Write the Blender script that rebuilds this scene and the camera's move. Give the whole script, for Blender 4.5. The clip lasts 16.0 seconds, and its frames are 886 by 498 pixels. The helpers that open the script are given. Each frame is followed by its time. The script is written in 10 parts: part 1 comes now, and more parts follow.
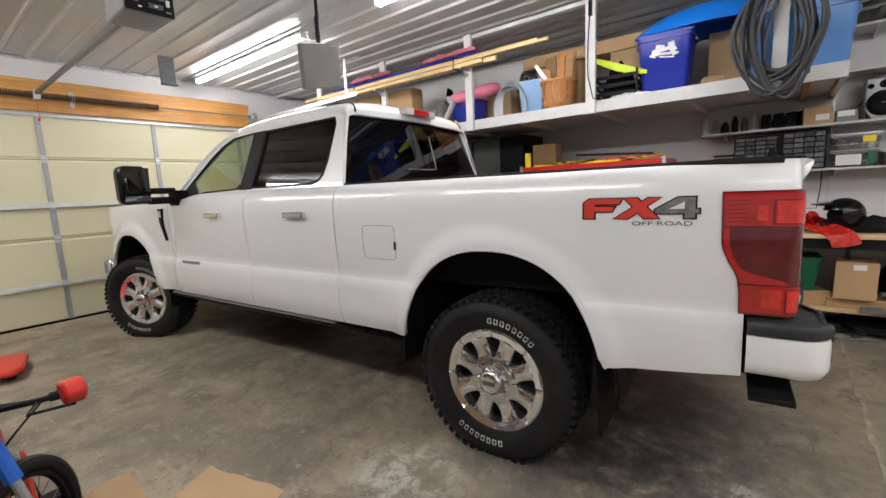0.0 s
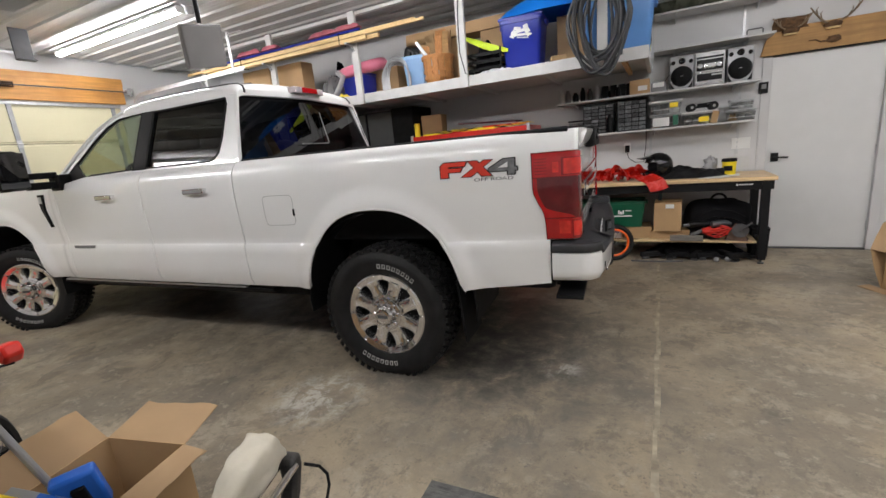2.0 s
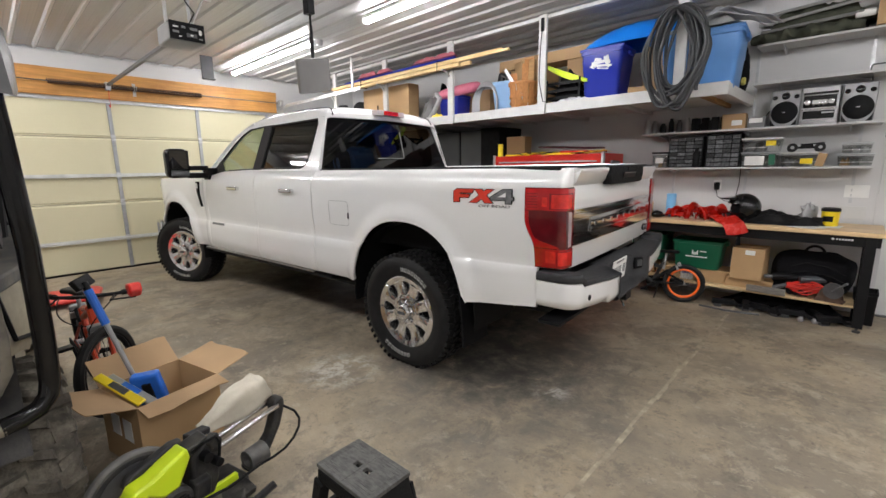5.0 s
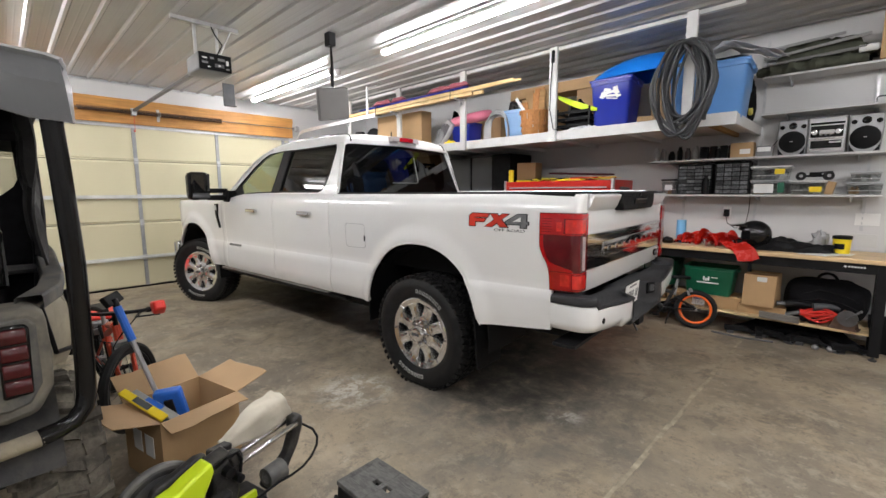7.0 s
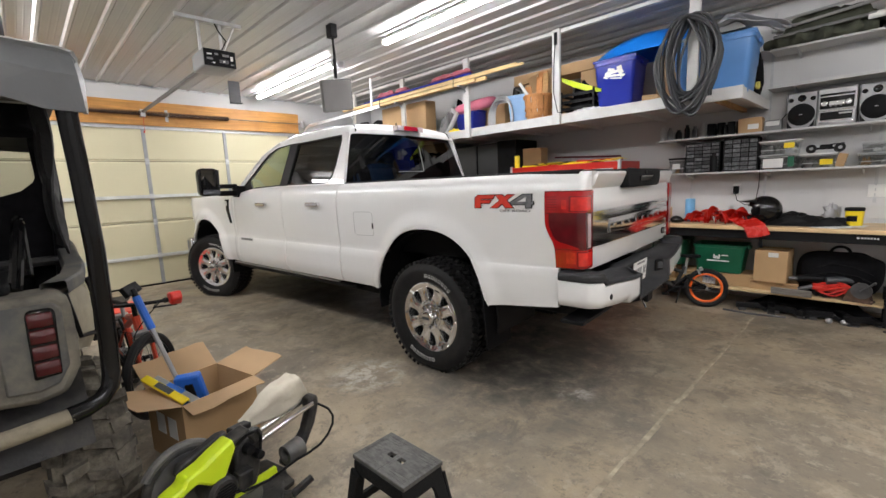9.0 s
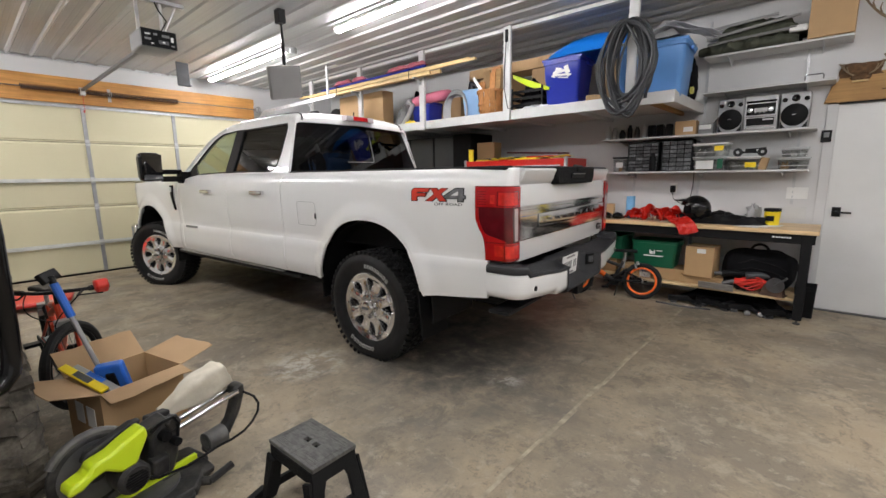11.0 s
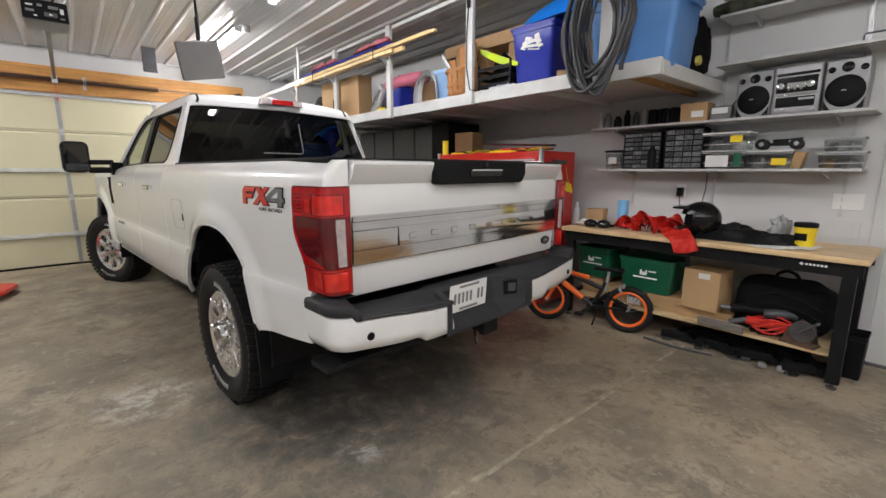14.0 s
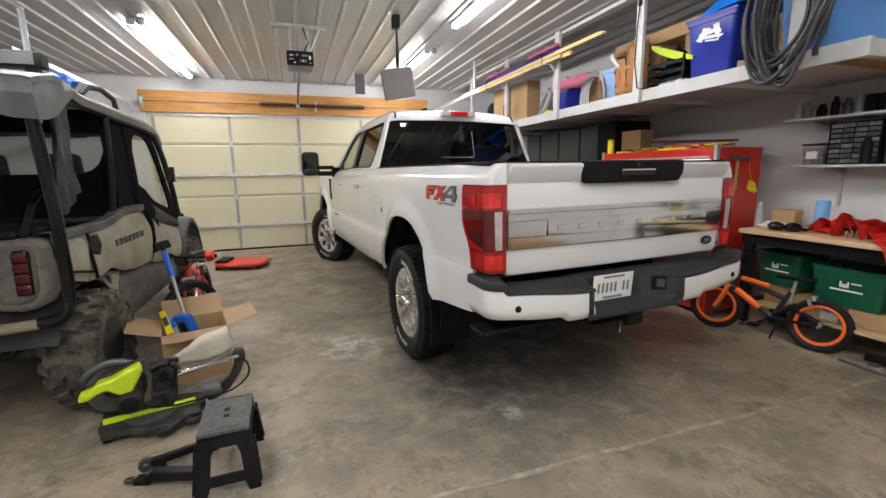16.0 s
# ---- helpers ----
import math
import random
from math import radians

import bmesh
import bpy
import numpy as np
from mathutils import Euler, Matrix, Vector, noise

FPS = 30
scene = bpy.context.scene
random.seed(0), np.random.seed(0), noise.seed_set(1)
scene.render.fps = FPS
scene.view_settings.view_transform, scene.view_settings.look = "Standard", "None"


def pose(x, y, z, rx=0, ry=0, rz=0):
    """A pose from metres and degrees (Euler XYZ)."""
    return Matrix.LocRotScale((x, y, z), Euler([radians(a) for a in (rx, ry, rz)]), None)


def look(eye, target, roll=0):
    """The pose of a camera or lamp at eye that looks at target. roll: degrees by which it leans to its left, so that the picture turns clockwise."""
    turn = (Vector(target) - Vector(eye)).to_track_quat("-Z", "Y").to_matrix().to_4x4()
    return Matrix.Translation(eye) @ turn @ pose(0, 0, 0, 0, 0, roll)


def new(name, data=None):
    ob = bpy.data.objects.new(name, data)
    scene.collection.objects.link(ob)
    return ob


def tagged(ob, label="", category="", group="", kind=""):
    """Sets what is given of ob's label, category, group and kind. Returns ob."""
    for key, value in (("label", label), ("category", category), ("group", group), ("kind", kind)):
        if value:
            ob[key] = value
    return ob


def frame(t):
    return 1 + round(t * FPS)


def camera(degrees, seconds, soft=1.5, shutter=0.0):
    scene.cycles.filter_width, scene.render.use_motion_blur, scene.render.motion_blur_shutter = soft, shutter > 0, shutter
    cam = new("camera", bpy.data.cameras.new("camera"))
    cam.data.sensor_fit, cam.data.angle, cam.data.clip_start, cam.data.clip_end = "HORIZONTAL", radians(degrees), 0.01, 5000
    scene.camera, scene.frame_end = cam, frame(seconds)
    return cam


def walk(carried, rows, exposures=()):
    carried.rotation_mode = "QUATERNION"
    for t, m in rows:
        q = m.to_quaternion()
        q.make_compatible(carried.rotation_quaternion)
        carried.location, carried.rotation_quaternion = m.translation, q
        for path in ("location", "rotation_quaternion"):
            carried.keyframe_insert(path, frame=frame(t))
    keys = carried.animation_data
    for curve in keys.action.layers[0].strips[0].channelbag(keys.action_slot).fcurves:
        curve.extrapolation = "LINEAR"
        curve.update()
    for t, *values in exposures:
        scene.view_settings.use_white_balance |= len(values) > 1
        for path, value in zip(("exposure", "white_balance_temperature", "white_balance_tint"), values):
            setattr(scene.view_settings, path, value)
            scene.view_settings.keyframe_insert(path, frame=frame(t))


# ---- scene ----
cam = camera(91.7, 16.0)
PATH = [
    (0, (0.047, 0.351, 1.381), (-1.186, 1.9, 1.099), -2.7),
    (0.5, (0.064, 0.313, 1.34), (-1.095, 1.914, 1.034), -7.4),
    (1, (0.044, 0.229, 1.321), (-0.989, 1.906, 0.975), -12.0),
    (1.5, (0.182, 0.116, 1.326), (-0.769, 1.826, 0.91), -8.4),
    (2, (0.46, 0.011, 1.376), (-0.434, 1.743, 0.929), -5.3),
    (2.5, (0.655, 0.113, 1.362), (-0.237, 1.844, 0.907), 1.3),
    (3, (0.839, 0.226, 1.411), (-0.115, 1.924, 0.956), 2.8),
    (3.5, (1.08, 0.258, 1.412), (-0.137, 1.779, 0.958), 0.7),
    (4, (1.211, 0.219, 1.428), (-0.102, 1.665, 0.997), -0.7),
    (6.5, (1.22, 0.038, 1.443), (-0.164, 1.453, 1.154), 0.0),
    (7, (1.222, 0.032, 1.444), (-0.168, 1.446, 1.178), -0.3),
    (7.5, (1.227, 0.027, 1.446), (-0.175, 1.433, 1.202), -0.8),
    (8, (1.235, 0.016, 1.423), (-0.187, 1.402, 1.186), -1.0),
    (8.5, (1.256, 0.017, 1.373), (-0.169, 1.392, 1.092), -1.6),
    (9, (1.263, 0.013, 1.384), (-0.156, 1.391, 1.087), -2.4),
    (9.5, (1.277, 0.028, 1.395), (-0.093, 1.454, 1.093), -2.7),
    (10, (1.31, 0.035, 1.395), (-0.001, 1.511, 1.075), -2.6),
    (10.2, (1.323, 0.033, 1.402), (0.022, 1.516, 1.073), -2.6),
    (12.3, (1.689, 0.612, 1.362), (0.301, 2.009, 1.011), 3.4),
    (12.5, (1.655, 0.713, 1.362), (0.255, 2.097, 1.01), 3.6),
    (13, (1.636, 0.89, 1.382), (0.21, 2.244, 1.016), 2.8),
    (13.5, (1.674, 1.252, 1.381), (0.224, 2.583, 1.024), 0.7),
    (14, (1.684, 1.492, 1.383), (0.193, 2.775, 1.023), -0.0),
    (14.5, (1.644, 1.606, 1.361), (-0.025, 2.65, 1.009), 0.3),
    (15, (1.792, 1.662, 1.348), (-0.033, 2.398, 0.991), 2.5),
    (15.5, (1.909, 1.529, 1.375), (0.063, 2.211, 1.017), 1.2),
    (16, (2.04, 1.355, 1.391), (0.176, 1.986, 1.035), -0.9),
]
walk(cam, [(t, look(eye, target, roll)) for t, eye, target, roll in PATH],
     exposures=[(0.0, -0.02), (1.0, -0.07), (2.0, -0.1), (3.0, -0.06), (4.0, 0.0), (6.5, 0.1), (9.0, 0.09), (10.2, 0.05), (12.3, -0.05), (13.5, -0.08), (14.5, -0.04), (16.0, 0.02)])
# ---- world and light ----
world = bpy.data.worlds.new("world")
scene.world = world
world.use_nodes = True
world.node_tree.nodes["Background"].inputs[0].default_value = (0.05, 0.05, 0.055, 1)
world.node_tree.nodes["Background"].inputs[1].default_value = 0.2
TUBE_POWER = 75.0


# ---- materials ----
def mat(name, col, rough=0.5, metal=0.0, var=0.15, scale=6.0, bump=0.1, bscale=80.0, stain=None, stain_amt=0.0, stain_scale=2.0,
        coat=0.0, alpha_glass=0.0, emit=None, power=0.0, stretch=(1, 1, 1), rvar=0.12, spec=0.5, island=0.0):
    m = bpy.data.materials.new(name)
    m.use_nodes = True
    nt = m.node_tree
    b = nt.nodes["Principled BSDF"]
    N, Lk = nt.nodes.new, nt.links.new
    tc = N("ShaderNodeTexCoord")
    mp = N("ShaderNodeMapping")
    mp.inputs["Scale"].default_value = stretch
    Lk(tc.outputs["Object"], mp.inputs["Vector"])
    n1 = N("ShaderNodeTexNoise")
    n1.inputs["Scale"].default_value, n1.inputs["Detail"].default_value = scale, 6
    Lk(mp.outputs[0], n1.inputs["Vector"])
    ramp = N("ShaderNodeMapRange")
    ramp.inputs[1].default_value, ramp.inputs[2].default_value = 0.3, 0.7
    ramp.inputs[3].default_value, ramp.inputs[4].default_value = 1 - var, 1 + var
    Lk(n1.outputs["Fac"], ramp.inputs[0])
    mul = N("ShaderNodeVectorMath")
    mul.operation = "SCALE"
    mul.inputs[0].default_value = col[:3]
    Lk(ramp.outputs[0], mul.inputs["Scale"])
    out = mul.outputs[0]
    if island:
        oi = N("ShaderNodeObjectInfo")
        mr = N("ShaderNodeMapRange")
        mr.inputs[3].default_value, mr.inputs[4].default_value = 1 - island, 1 + island
        Lk(oi.outputs["Random"], mr.inputs[0])
        m2 = N("ShaderNodeVectorMath")
        m2.operation = "SCALE"
        Lk(out, m2.inputs[0])
        Lk(mr.outputs[0], m2.inputs["Scale"])
        out = m2.outputs[0]
    if stain:
        n3 = N("ShaderNodeTexNoise")
        n3.inputs["Scale"].default_value, n3.inputs["Detail"].default_value, n3.inputs["Roughness"].default_value = stain_scale, 8, 0.65
        Lk(tc.outputs["Object"], n3.inputs["Vector"])
        r3 = N("ShaderNodeMapRange")
        r3.inputs[1].default_value, r3.inputs[2].default_value = 0.45, 0.68
        r3.inputs[3].default_value, r3.inputs[4].default_value = 0.0, stain_amt
        Lk(n3.outputs["Fac"], r3.inputs[0])
        mx = N("ShaderNodeMix")
        mx.data_type = "RGBA"
        mx.inputs["B"].default_value = (*stain, 1)
        Lk(r3.outputs[0], mx.inputs["Factor"])
        Lk(out, mx.inputs["A"])
        out = mx.outputs["Result"]
    Lk(out, b.inputs["Base Color"])
    n2 = N("ShaderNodeTexNoise")
    n2.inputs["Scale"].default_value, n2.inputs["Detail"].default_value = bscale, 4
    Lk(mp.outputs[0], n2.inputs["Vector"])
    if bump:
        bp = N("ShaderNodeBump")
        bp.inputs["Strength"].default_value, bp.inputs["Distance"].default_value = bump, 0.01
        Lk(n2.outputs["Fac"], bp.inputs["Height"])
        Lk(bp.outputs[0], b.inputs["Normal"])
    rr = N("ShaderNodeMapRange")
    rr.inputs[3].default_value, rr.inputs[4].default_value = max(0.02, rough * (1 - rvar)), min(1, rough * (1 + rvar))
    Lk(n1.outputs["Fac"], rr.inputs[0])
    Lk(rr.outputs[0], b.inputs["Roughness"])
    b.inputs["Metallic"].default_value = metal
    b.inputs["Specular IOR Level"].default_value = spec
    b.inputs["Coat Weight"].default_value = coat
    b.inputs["Coat Roughness"].default_value = 0.03
    if alpha_glass:
        b.inputs["Transmission Weight"].default_value = alpha_glass
    if emit:
        b.inputs["Emission Color"].default_value = (*emit, 1)
        b.inputs["Emission Strength"].default_value = power
    return m


def glass(name, tint, mirror=0.055):
    """A thin tinted pane: part lets light through, part mirrors."""
    m = bpy.data.materials.new(name)
    m.use_nodes = True
    nt = m.node_tree
    nt.nodes.clear()
    N, Lk = nt.nodes.new, nt.links.new
    o, mix, tr, gl, fr = N("ShaderNodeOutputMaterial"), N("ShaderNodeMixShader"), N("ShaderNodeBsdfTransparent"), N("ShaderNodeBsdfGlossy"), N("ShaderNodeMapRange")
    lw, pw = N("ShaderNodeLayerWeight"), N("ShaderNodeMath")
    pw.operation = "POWER"
    pw.inputs[1].default_value = 4.0
    Lk(lw.outputs["Facing"], pw.inputs[0])
    Lk(pw.outputs[0], fr.inputs[0])
    fr.inputs[3].default_value, fr.inputs[4].default_value = mirror, 0.9
    tr.inputs[0].default_value = (*tint, 1)
    gl.inputs["Roughness"].default_value = 0.02
    Lk(fr.outputs[0], mix.inputs[0])
    Lk(tr.outputs[0], mix.inputs[1])
    Lk(gl.outputs[0], mix.inputs[2])
    Lk(mix.outputs[0], o.inputs[0])
    return m


def concrete_floor():
    m = bpy.data.materials.new("stained_and_shaded_concrete")
    m.use_nodes = True
    nt = m.node_tree
    b = nt.nodes["Principled BSDF"]
    N, Lk = nt.nodes.new, nt.links.new
    tc = N("ShaderNodeTexCoord")

    def noise_node(scale, detail=7, rough=0.6, dist=0.0, stretch=None):
        n = N("ShaderNodeTexNoise")
        n.inputs["Scale"].default_value, n.inputs["Detail"].default_value = scale, detail
        n.inputs["Roughness"].default_value, n.inputs["Distortion"].default_value = rough, dist
        if stretch:
            mp = N("ShaderNodeMapping")
            mp.inputs["Scale"].default_value = stretch
            mp.inputs["Rotation"].default_value = (0, 0, 0.35)
            Lk(tc.outputs["Object"], mp.inputs["Vector"])
            Lk(mp.outputs[0], n.inputs["Vector"])
        else:
            Lk(tc.outputs["Object"], n.inputs["Vector"])
        return n.outputs["Fac"]

    def rng(src, a, c, lo=0.0, hi=1.0):
        r = N("ShaderNodeMapRange")
        r.inputs[1].default_value, r.inputs[2].default_value, r.inputs[3].default_value, r.inputs[4].default_value = a, c, lo, hi
        Lk(src, r.inputs[0])
        return r.outputs[0]

    def mixc(fac, a, col):
        x = N("ShaderNodeMix")
        x.data_type = "RGBA"
        Lk(fac, x.inputs["Factor"])
        if isinstance(a, tuple):
            x.inputs["A"].default_value = (*a, 1)
        else:
            Lk(a, x.inputs["A"])
        x.inputs["B"].default_value = (*col, 1)
        return x.outputs["Result"]

    c = mixc(rng(noise_node(1.2, 11, 0.70, 0.3), 0.45, 0.57), (0.385, 0.314, 0.22), (0.24, 0.204, 0.156))
    c = mixc(rng(noise_node(0.55, 9, 0.62, 0.4, (0.8, 1.6, 1)), 0.50, 0.66, 0, 0.65), c, (0.175, 0.15, 0.12))
    c = mixc(rng(noise_node(2.6, 12, 0.76, 0.25), 0.53, 0.59, 0, 0.65), c, (0.425, 0.36, 0.268))
    c = mixc(rng(noise_node(2.4, 12, 0.78, 0.35, (1.2, 0.9, 1)), 0.535, 0.60, 0, 0.7), c, (0.14, 0.122, 0.098))
    c = mixc(rng(noise_node(6.5, 11, 0.80, 0.2), 0.54, 0.60, 0, 0.75), c, (0.20, 0.17, 0.13))
    c = mixc(rng(noise_node(9.0, 11, 0.80, 0.2, (1, 1.3, 1)), 0.56, 0.61, 0, 0.6), c, (0.46, 0.4, 0.31))
    c = mixc(rng(noise_node(20.0, 9, 0.8), 0.58, 0.63, 0, 0.75), c, (0.12, 0.105, 0.085))
    c = mixc(rng(noise_node(95, 4, 0.6), 0.5, 0.8, 0, 0.4), c, (0.19, 0.16, 0.125))
    # pale scuffs, the dark oily parking place, and truck shade painted into the colour
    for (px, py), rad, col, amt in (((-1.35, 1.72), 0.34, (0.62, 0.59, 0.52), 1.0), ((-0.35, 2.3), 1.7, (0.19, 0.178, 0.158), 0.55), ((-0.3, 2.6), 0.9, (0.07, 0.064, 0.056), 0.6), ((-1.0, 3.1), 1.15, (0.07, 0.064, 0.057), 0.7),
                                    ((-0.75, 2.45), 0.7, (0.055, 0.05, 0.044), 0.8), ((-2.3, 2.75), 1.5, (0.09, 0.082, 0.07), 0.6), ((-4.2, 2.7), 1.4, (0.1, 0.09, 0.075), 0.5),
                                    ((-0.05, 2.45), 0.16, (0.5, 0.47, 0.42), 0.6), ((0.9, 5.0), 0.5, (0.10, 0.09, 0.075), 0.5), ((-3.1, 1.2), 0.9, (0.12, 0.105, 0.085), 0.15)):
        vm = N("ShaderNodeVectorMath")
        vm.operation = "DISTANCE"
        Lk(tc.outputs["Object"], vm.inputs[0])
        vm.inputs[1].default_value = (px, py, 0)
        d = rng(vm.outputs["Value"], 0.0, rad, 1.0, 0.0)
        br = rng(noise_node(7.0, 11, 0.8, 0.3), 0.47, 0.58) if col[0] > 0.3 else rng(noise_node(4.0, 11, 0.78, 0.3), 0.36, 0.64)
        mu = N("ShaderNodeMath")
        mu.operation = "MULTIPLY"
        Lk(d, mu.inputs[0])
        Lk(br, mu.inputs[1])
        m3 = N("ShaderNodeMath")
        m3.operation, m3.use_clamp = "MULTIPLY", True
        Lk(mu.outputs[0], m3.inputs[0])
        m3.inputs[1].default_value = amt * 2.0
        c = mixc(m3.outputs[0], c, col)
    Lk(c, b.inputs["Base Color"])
    Lk(rng(noise_node(2.0), 0.35, 0.65, 0.38, 0.62), b.inputs["Roughness"])
    b.inputs["Specular IOR Level"].default_value = 0.35
    bp = N("ShaderNodeBump")
    bp.inputs["Strength"].default_value, bp.inputs["Distance"].default_value = 0.12, 0.01
    Lk(noise_node(45, 8, 0.7), bp.inputs["Height"])
    Lk(bp.outputs[0], b.inputs["Normal"])
    return m


def wood(name, col, dark, grain=(1, 14, 14), rough=0.55, island=0.0):
    return mat(name, col, rough, var=0.22, scale=2.6, bump=0.12, bscale=30, stretch=grain, stain=dark, stain_amt=0.5, stain_scale=3.0, island=island)


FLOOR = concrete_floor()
WALL = mat("painted_drywall", (0.61, 0.607, 0.606), 0.75, var=0.03, scale=1.2, bump=0.06, bscale=120, stain=(0.55, 0.547, 0.545), stain_amt=0.25, stain_scale=1.5)
CEIL = mat("white_ribbed_steel", (0.46, 0.46, 0.45), 0.24, var=0.03, scale=1.5, bump=0.03, bscale=5, spec=0.6, stretch=(0.35, 1, 1))
WHITE_WOOD = mat("white_painted_wood", (0.6, 0.6, 0.585), 0.5, var=0.05, scale=9, bump=0.08, bscale=50, stain=(0.5, 0.49, 0.46), stain_amt=0.3, stain_scale=7)
SHELF_GREY = mat("grey_white_shelf_board", (0.56, 0.56, 0.55), 0.5, var=0.05, scale=8, bump=0.05)
CREAM = mat("cream_insulated_door_panel", (0.66, 0.615, 0.42), 0.55, var=0.03, scale=2.0, bump=0.05, bscale=30, stain=(0.6, 0.555, 0.38), stain_amt=0.3, stain_scale=2)
GALV = mat("galvanized_steel", (0.55, 0.56, 0.57), 0.42, 0.7, var=0.12, scale=14, bump=0.03)
STILE_GREY = mat("dull_galvanized_stile", (0.36, 0.37, 0.38), 0.5, 0.4, var=0.1, scale=14, bump=0.03)
# mirror colour darkened, standing in for a dark reflection
MIRROR_DARK = mat("dark_reflection_mirror_glass", (0.08, 0.082, 0.086), 0.04, 1.0, var=0.02, bump=0.0)
RUSTY = mat("dark_rusty_spring_steel", (0.1, 0.055, 0.035), 0.7, 0.2, var=0.3, scale=14, bump=0.08)
STEEL_DARK = mat("dark_steel", (0.12, 0.12, 0.125), 0.42, 0.6, var=0.2, scale=14, bump=0.04)
PINE = wood("orange_pine_beam", (0.55, 0.27, 0.075), (0.34, 0.14, 0.035), (14, 0.8, 14))
PINE_X = wood("pale_pine_stick", (0.72, 0.52, 0.25), (0.5, 0.3, 0.12), (0.8, 14, 14))
MAPLE = wood("bench_top_wood", (0.72, 0.52, 0.29), (0.55, 0.36, 0.17), (0.8, 9, 9), 0.4)
OLD_WOOD = wood("weathered_plank", (0.42, 0.24, 0.09), (0.24, 0.12, 0.05), (0.8, 12, 12), 0.7)
PLY = wood("plywood", (0.6, 0.45, 0.25), (0.42, 0.28, 0.13), (1, 8, 8), 0.6)
CARD = mat("brown_cardboard", (0.43, 0.278, 0.138), 0.75, var=0.06, scale=5, bump=0.05, bscale=90, island=0.12)
CARD_IN = mat("cardboard_inner_face", (0.37, 0.24, 0.127), 0.8, var=0.07, scale=5, bump=0.05)
PAPER = mat("white_paper_label", (0.8, 0.8, 0.78), 0.6, var=0.04)
BLACK = mat("black_plastic", (0.009, 0.009, 0.0098), 0.45, var=0.2, scale=15, bump=0.06, bscale=140, spec=0.12)
BLACK_TEX = mat("textured_black_plastic", (0.011, 0.0113, 0.012), 0.66, var=0.15, scale=20, bump=0.25, bscale=300, spec=0.14)
PAD_BLACK = mat("worn_step_pad_plastic", (0.03, 0.031, 0.034), 0.5, var=0.2, scale=16, bump=0.3, bscale=200, spec=0.4)
BLACK_GLOSS = mat("glossy_black_paint", (0.006, 0.006, 0.0065), 0.14, var=0.1, coat=0.15, bump=0, spec=0.3)
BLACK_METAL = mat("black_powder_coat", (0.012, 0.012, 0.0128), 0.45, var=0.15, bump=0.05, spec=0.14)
RUBBER = mat("tyre_rubber", (0.013, 0.013, 0.0135), 0.55, var=0.25, scale=12, bump=0.1, bscale=120, stain=(0.026, 0.025, 0.023), stain_amt=0.3, stain_scale=6, spec=0.22)
CHROME = mat("chrome", (0.78, 0.78, 0.79), 0.07, 1.0, var=0.03, bump=0.0)
ALLOY = mat("bright_polished_wheel_alloy", (0.89, 0.89, 0.895), 0.12, 0.97, var=0.06, scale=14, bump=0.015)
CHROME_BAND = mat("chrome_band", (0.74, 0.74, 0.735), 0.095, 1.0, var=0.06, scale=9, bump=0.02, bscale=5, stretch=(1, 0.35, 6))
CHROME_SOFT = mat("polished_alloy", (0.72, 0.72, 0.72), 0.14, 1.0, var=0.05, scale=20, bump=0.01)
TRUCK_WHITE = mat("white_car_paint", (0.80, 0.80, 0.79), 0.3, var=0.012, scale=2, bump=0.0, coat=1.0, stain=(0.70, 0.70, 0.68), stain_amt=0.12, stain_scale=3)
RED_LENS = mat("red_tail_lens", (0.42, 0.008, 0.01), 0.1, var=0.2, scale=14, bump=0.08, bscale=30, coat=1.0)
RED_BRIGHT = mat("bright_red_reflector", (0.68, 0.022, 0.016), 0.12, var=0.25, scale=22, bump=0.12, bscale=45, coat=1.0)
RED_DEEP = mat("deep_red_lens_relief", (0.16, 0.004, 0.006), 0.12, var=0.2, scale=30, bump=0.05, coat=0.8)
DARK_LENS = mat("dark_red_tail_lens", (0.105, 0.005, 0.009), 0.08, var=0.2, scale=12, bump=0.03, coat=1.0)
CLEAR_LENS = mat("clear_ribbed_lens", (0.62, 0.54, 0.54), 0.12, 0.3, var=0.15, scale=40, bump=0.3, bscale=70, coat=0.6)
GLASS_DARK = glass("privacy_glass", (0.035, 0.035, 0.04), 0.06)
GLASS_LIGHT = glass("lightly_tinted_glass", (0.62, 0.68, 0.58))
GLASS_CLEAR = glass("clear_plastic_window", (0.72, 0.73, 0.7))
GLASS_HAZY = glass("hazy_plastic_window", (0.42, 0.42, 0.4), 0.05)
INTERIOR = mat("dark_cabin_trim", (0.03, 0.03, 0.032), 0.7, var=0.15, bump=0.1, spec=0.25)
SEAT_TAN = mat("grey_leather", (0.06, 0.058, 0.056), 0.5, var=0.1, bump=0.1)
RED_PAINT = mat("red_tool_chest_paint", (0.52, 0.022, 0.014), 0.3, var=0.08, coat=0.3, bump=0.01)
RED_PLASTIC = mat("red_plastic", (0.62, 0.03, 0.02), 0.35, var=0.08, bump=0.03)
ORANGE = mat("fluorescent_orange", (0.95, 0.16, 0.02), 0.4, var=0.05, bump=0.02)
BLUE_TUB = mat("royal_blue_plastic", (0.011, 0.026, 0.32), 0.35, var=0.05, bump=0.02)
BLUE_BIN = mat("pale_blue_plastic", (0.27, 0.45, 0.72), 0.45, var=0.06, bump=0.03)
BLUE_LIGHT = mat("light_blue_plastic", (0.095, 0.25, 0.56), 0.4, var=0.05, bump=0.02)
BLUE_KAYAK = mat("bright_blue_plastic", (0.01, 0.2, 0.75), 0.3, var=0.04, bump=0.02)
BLUE_BRUSH = mat("blue_brush_plastic", (0.02, 0.14, 0.6), 0.35, var=0.05)
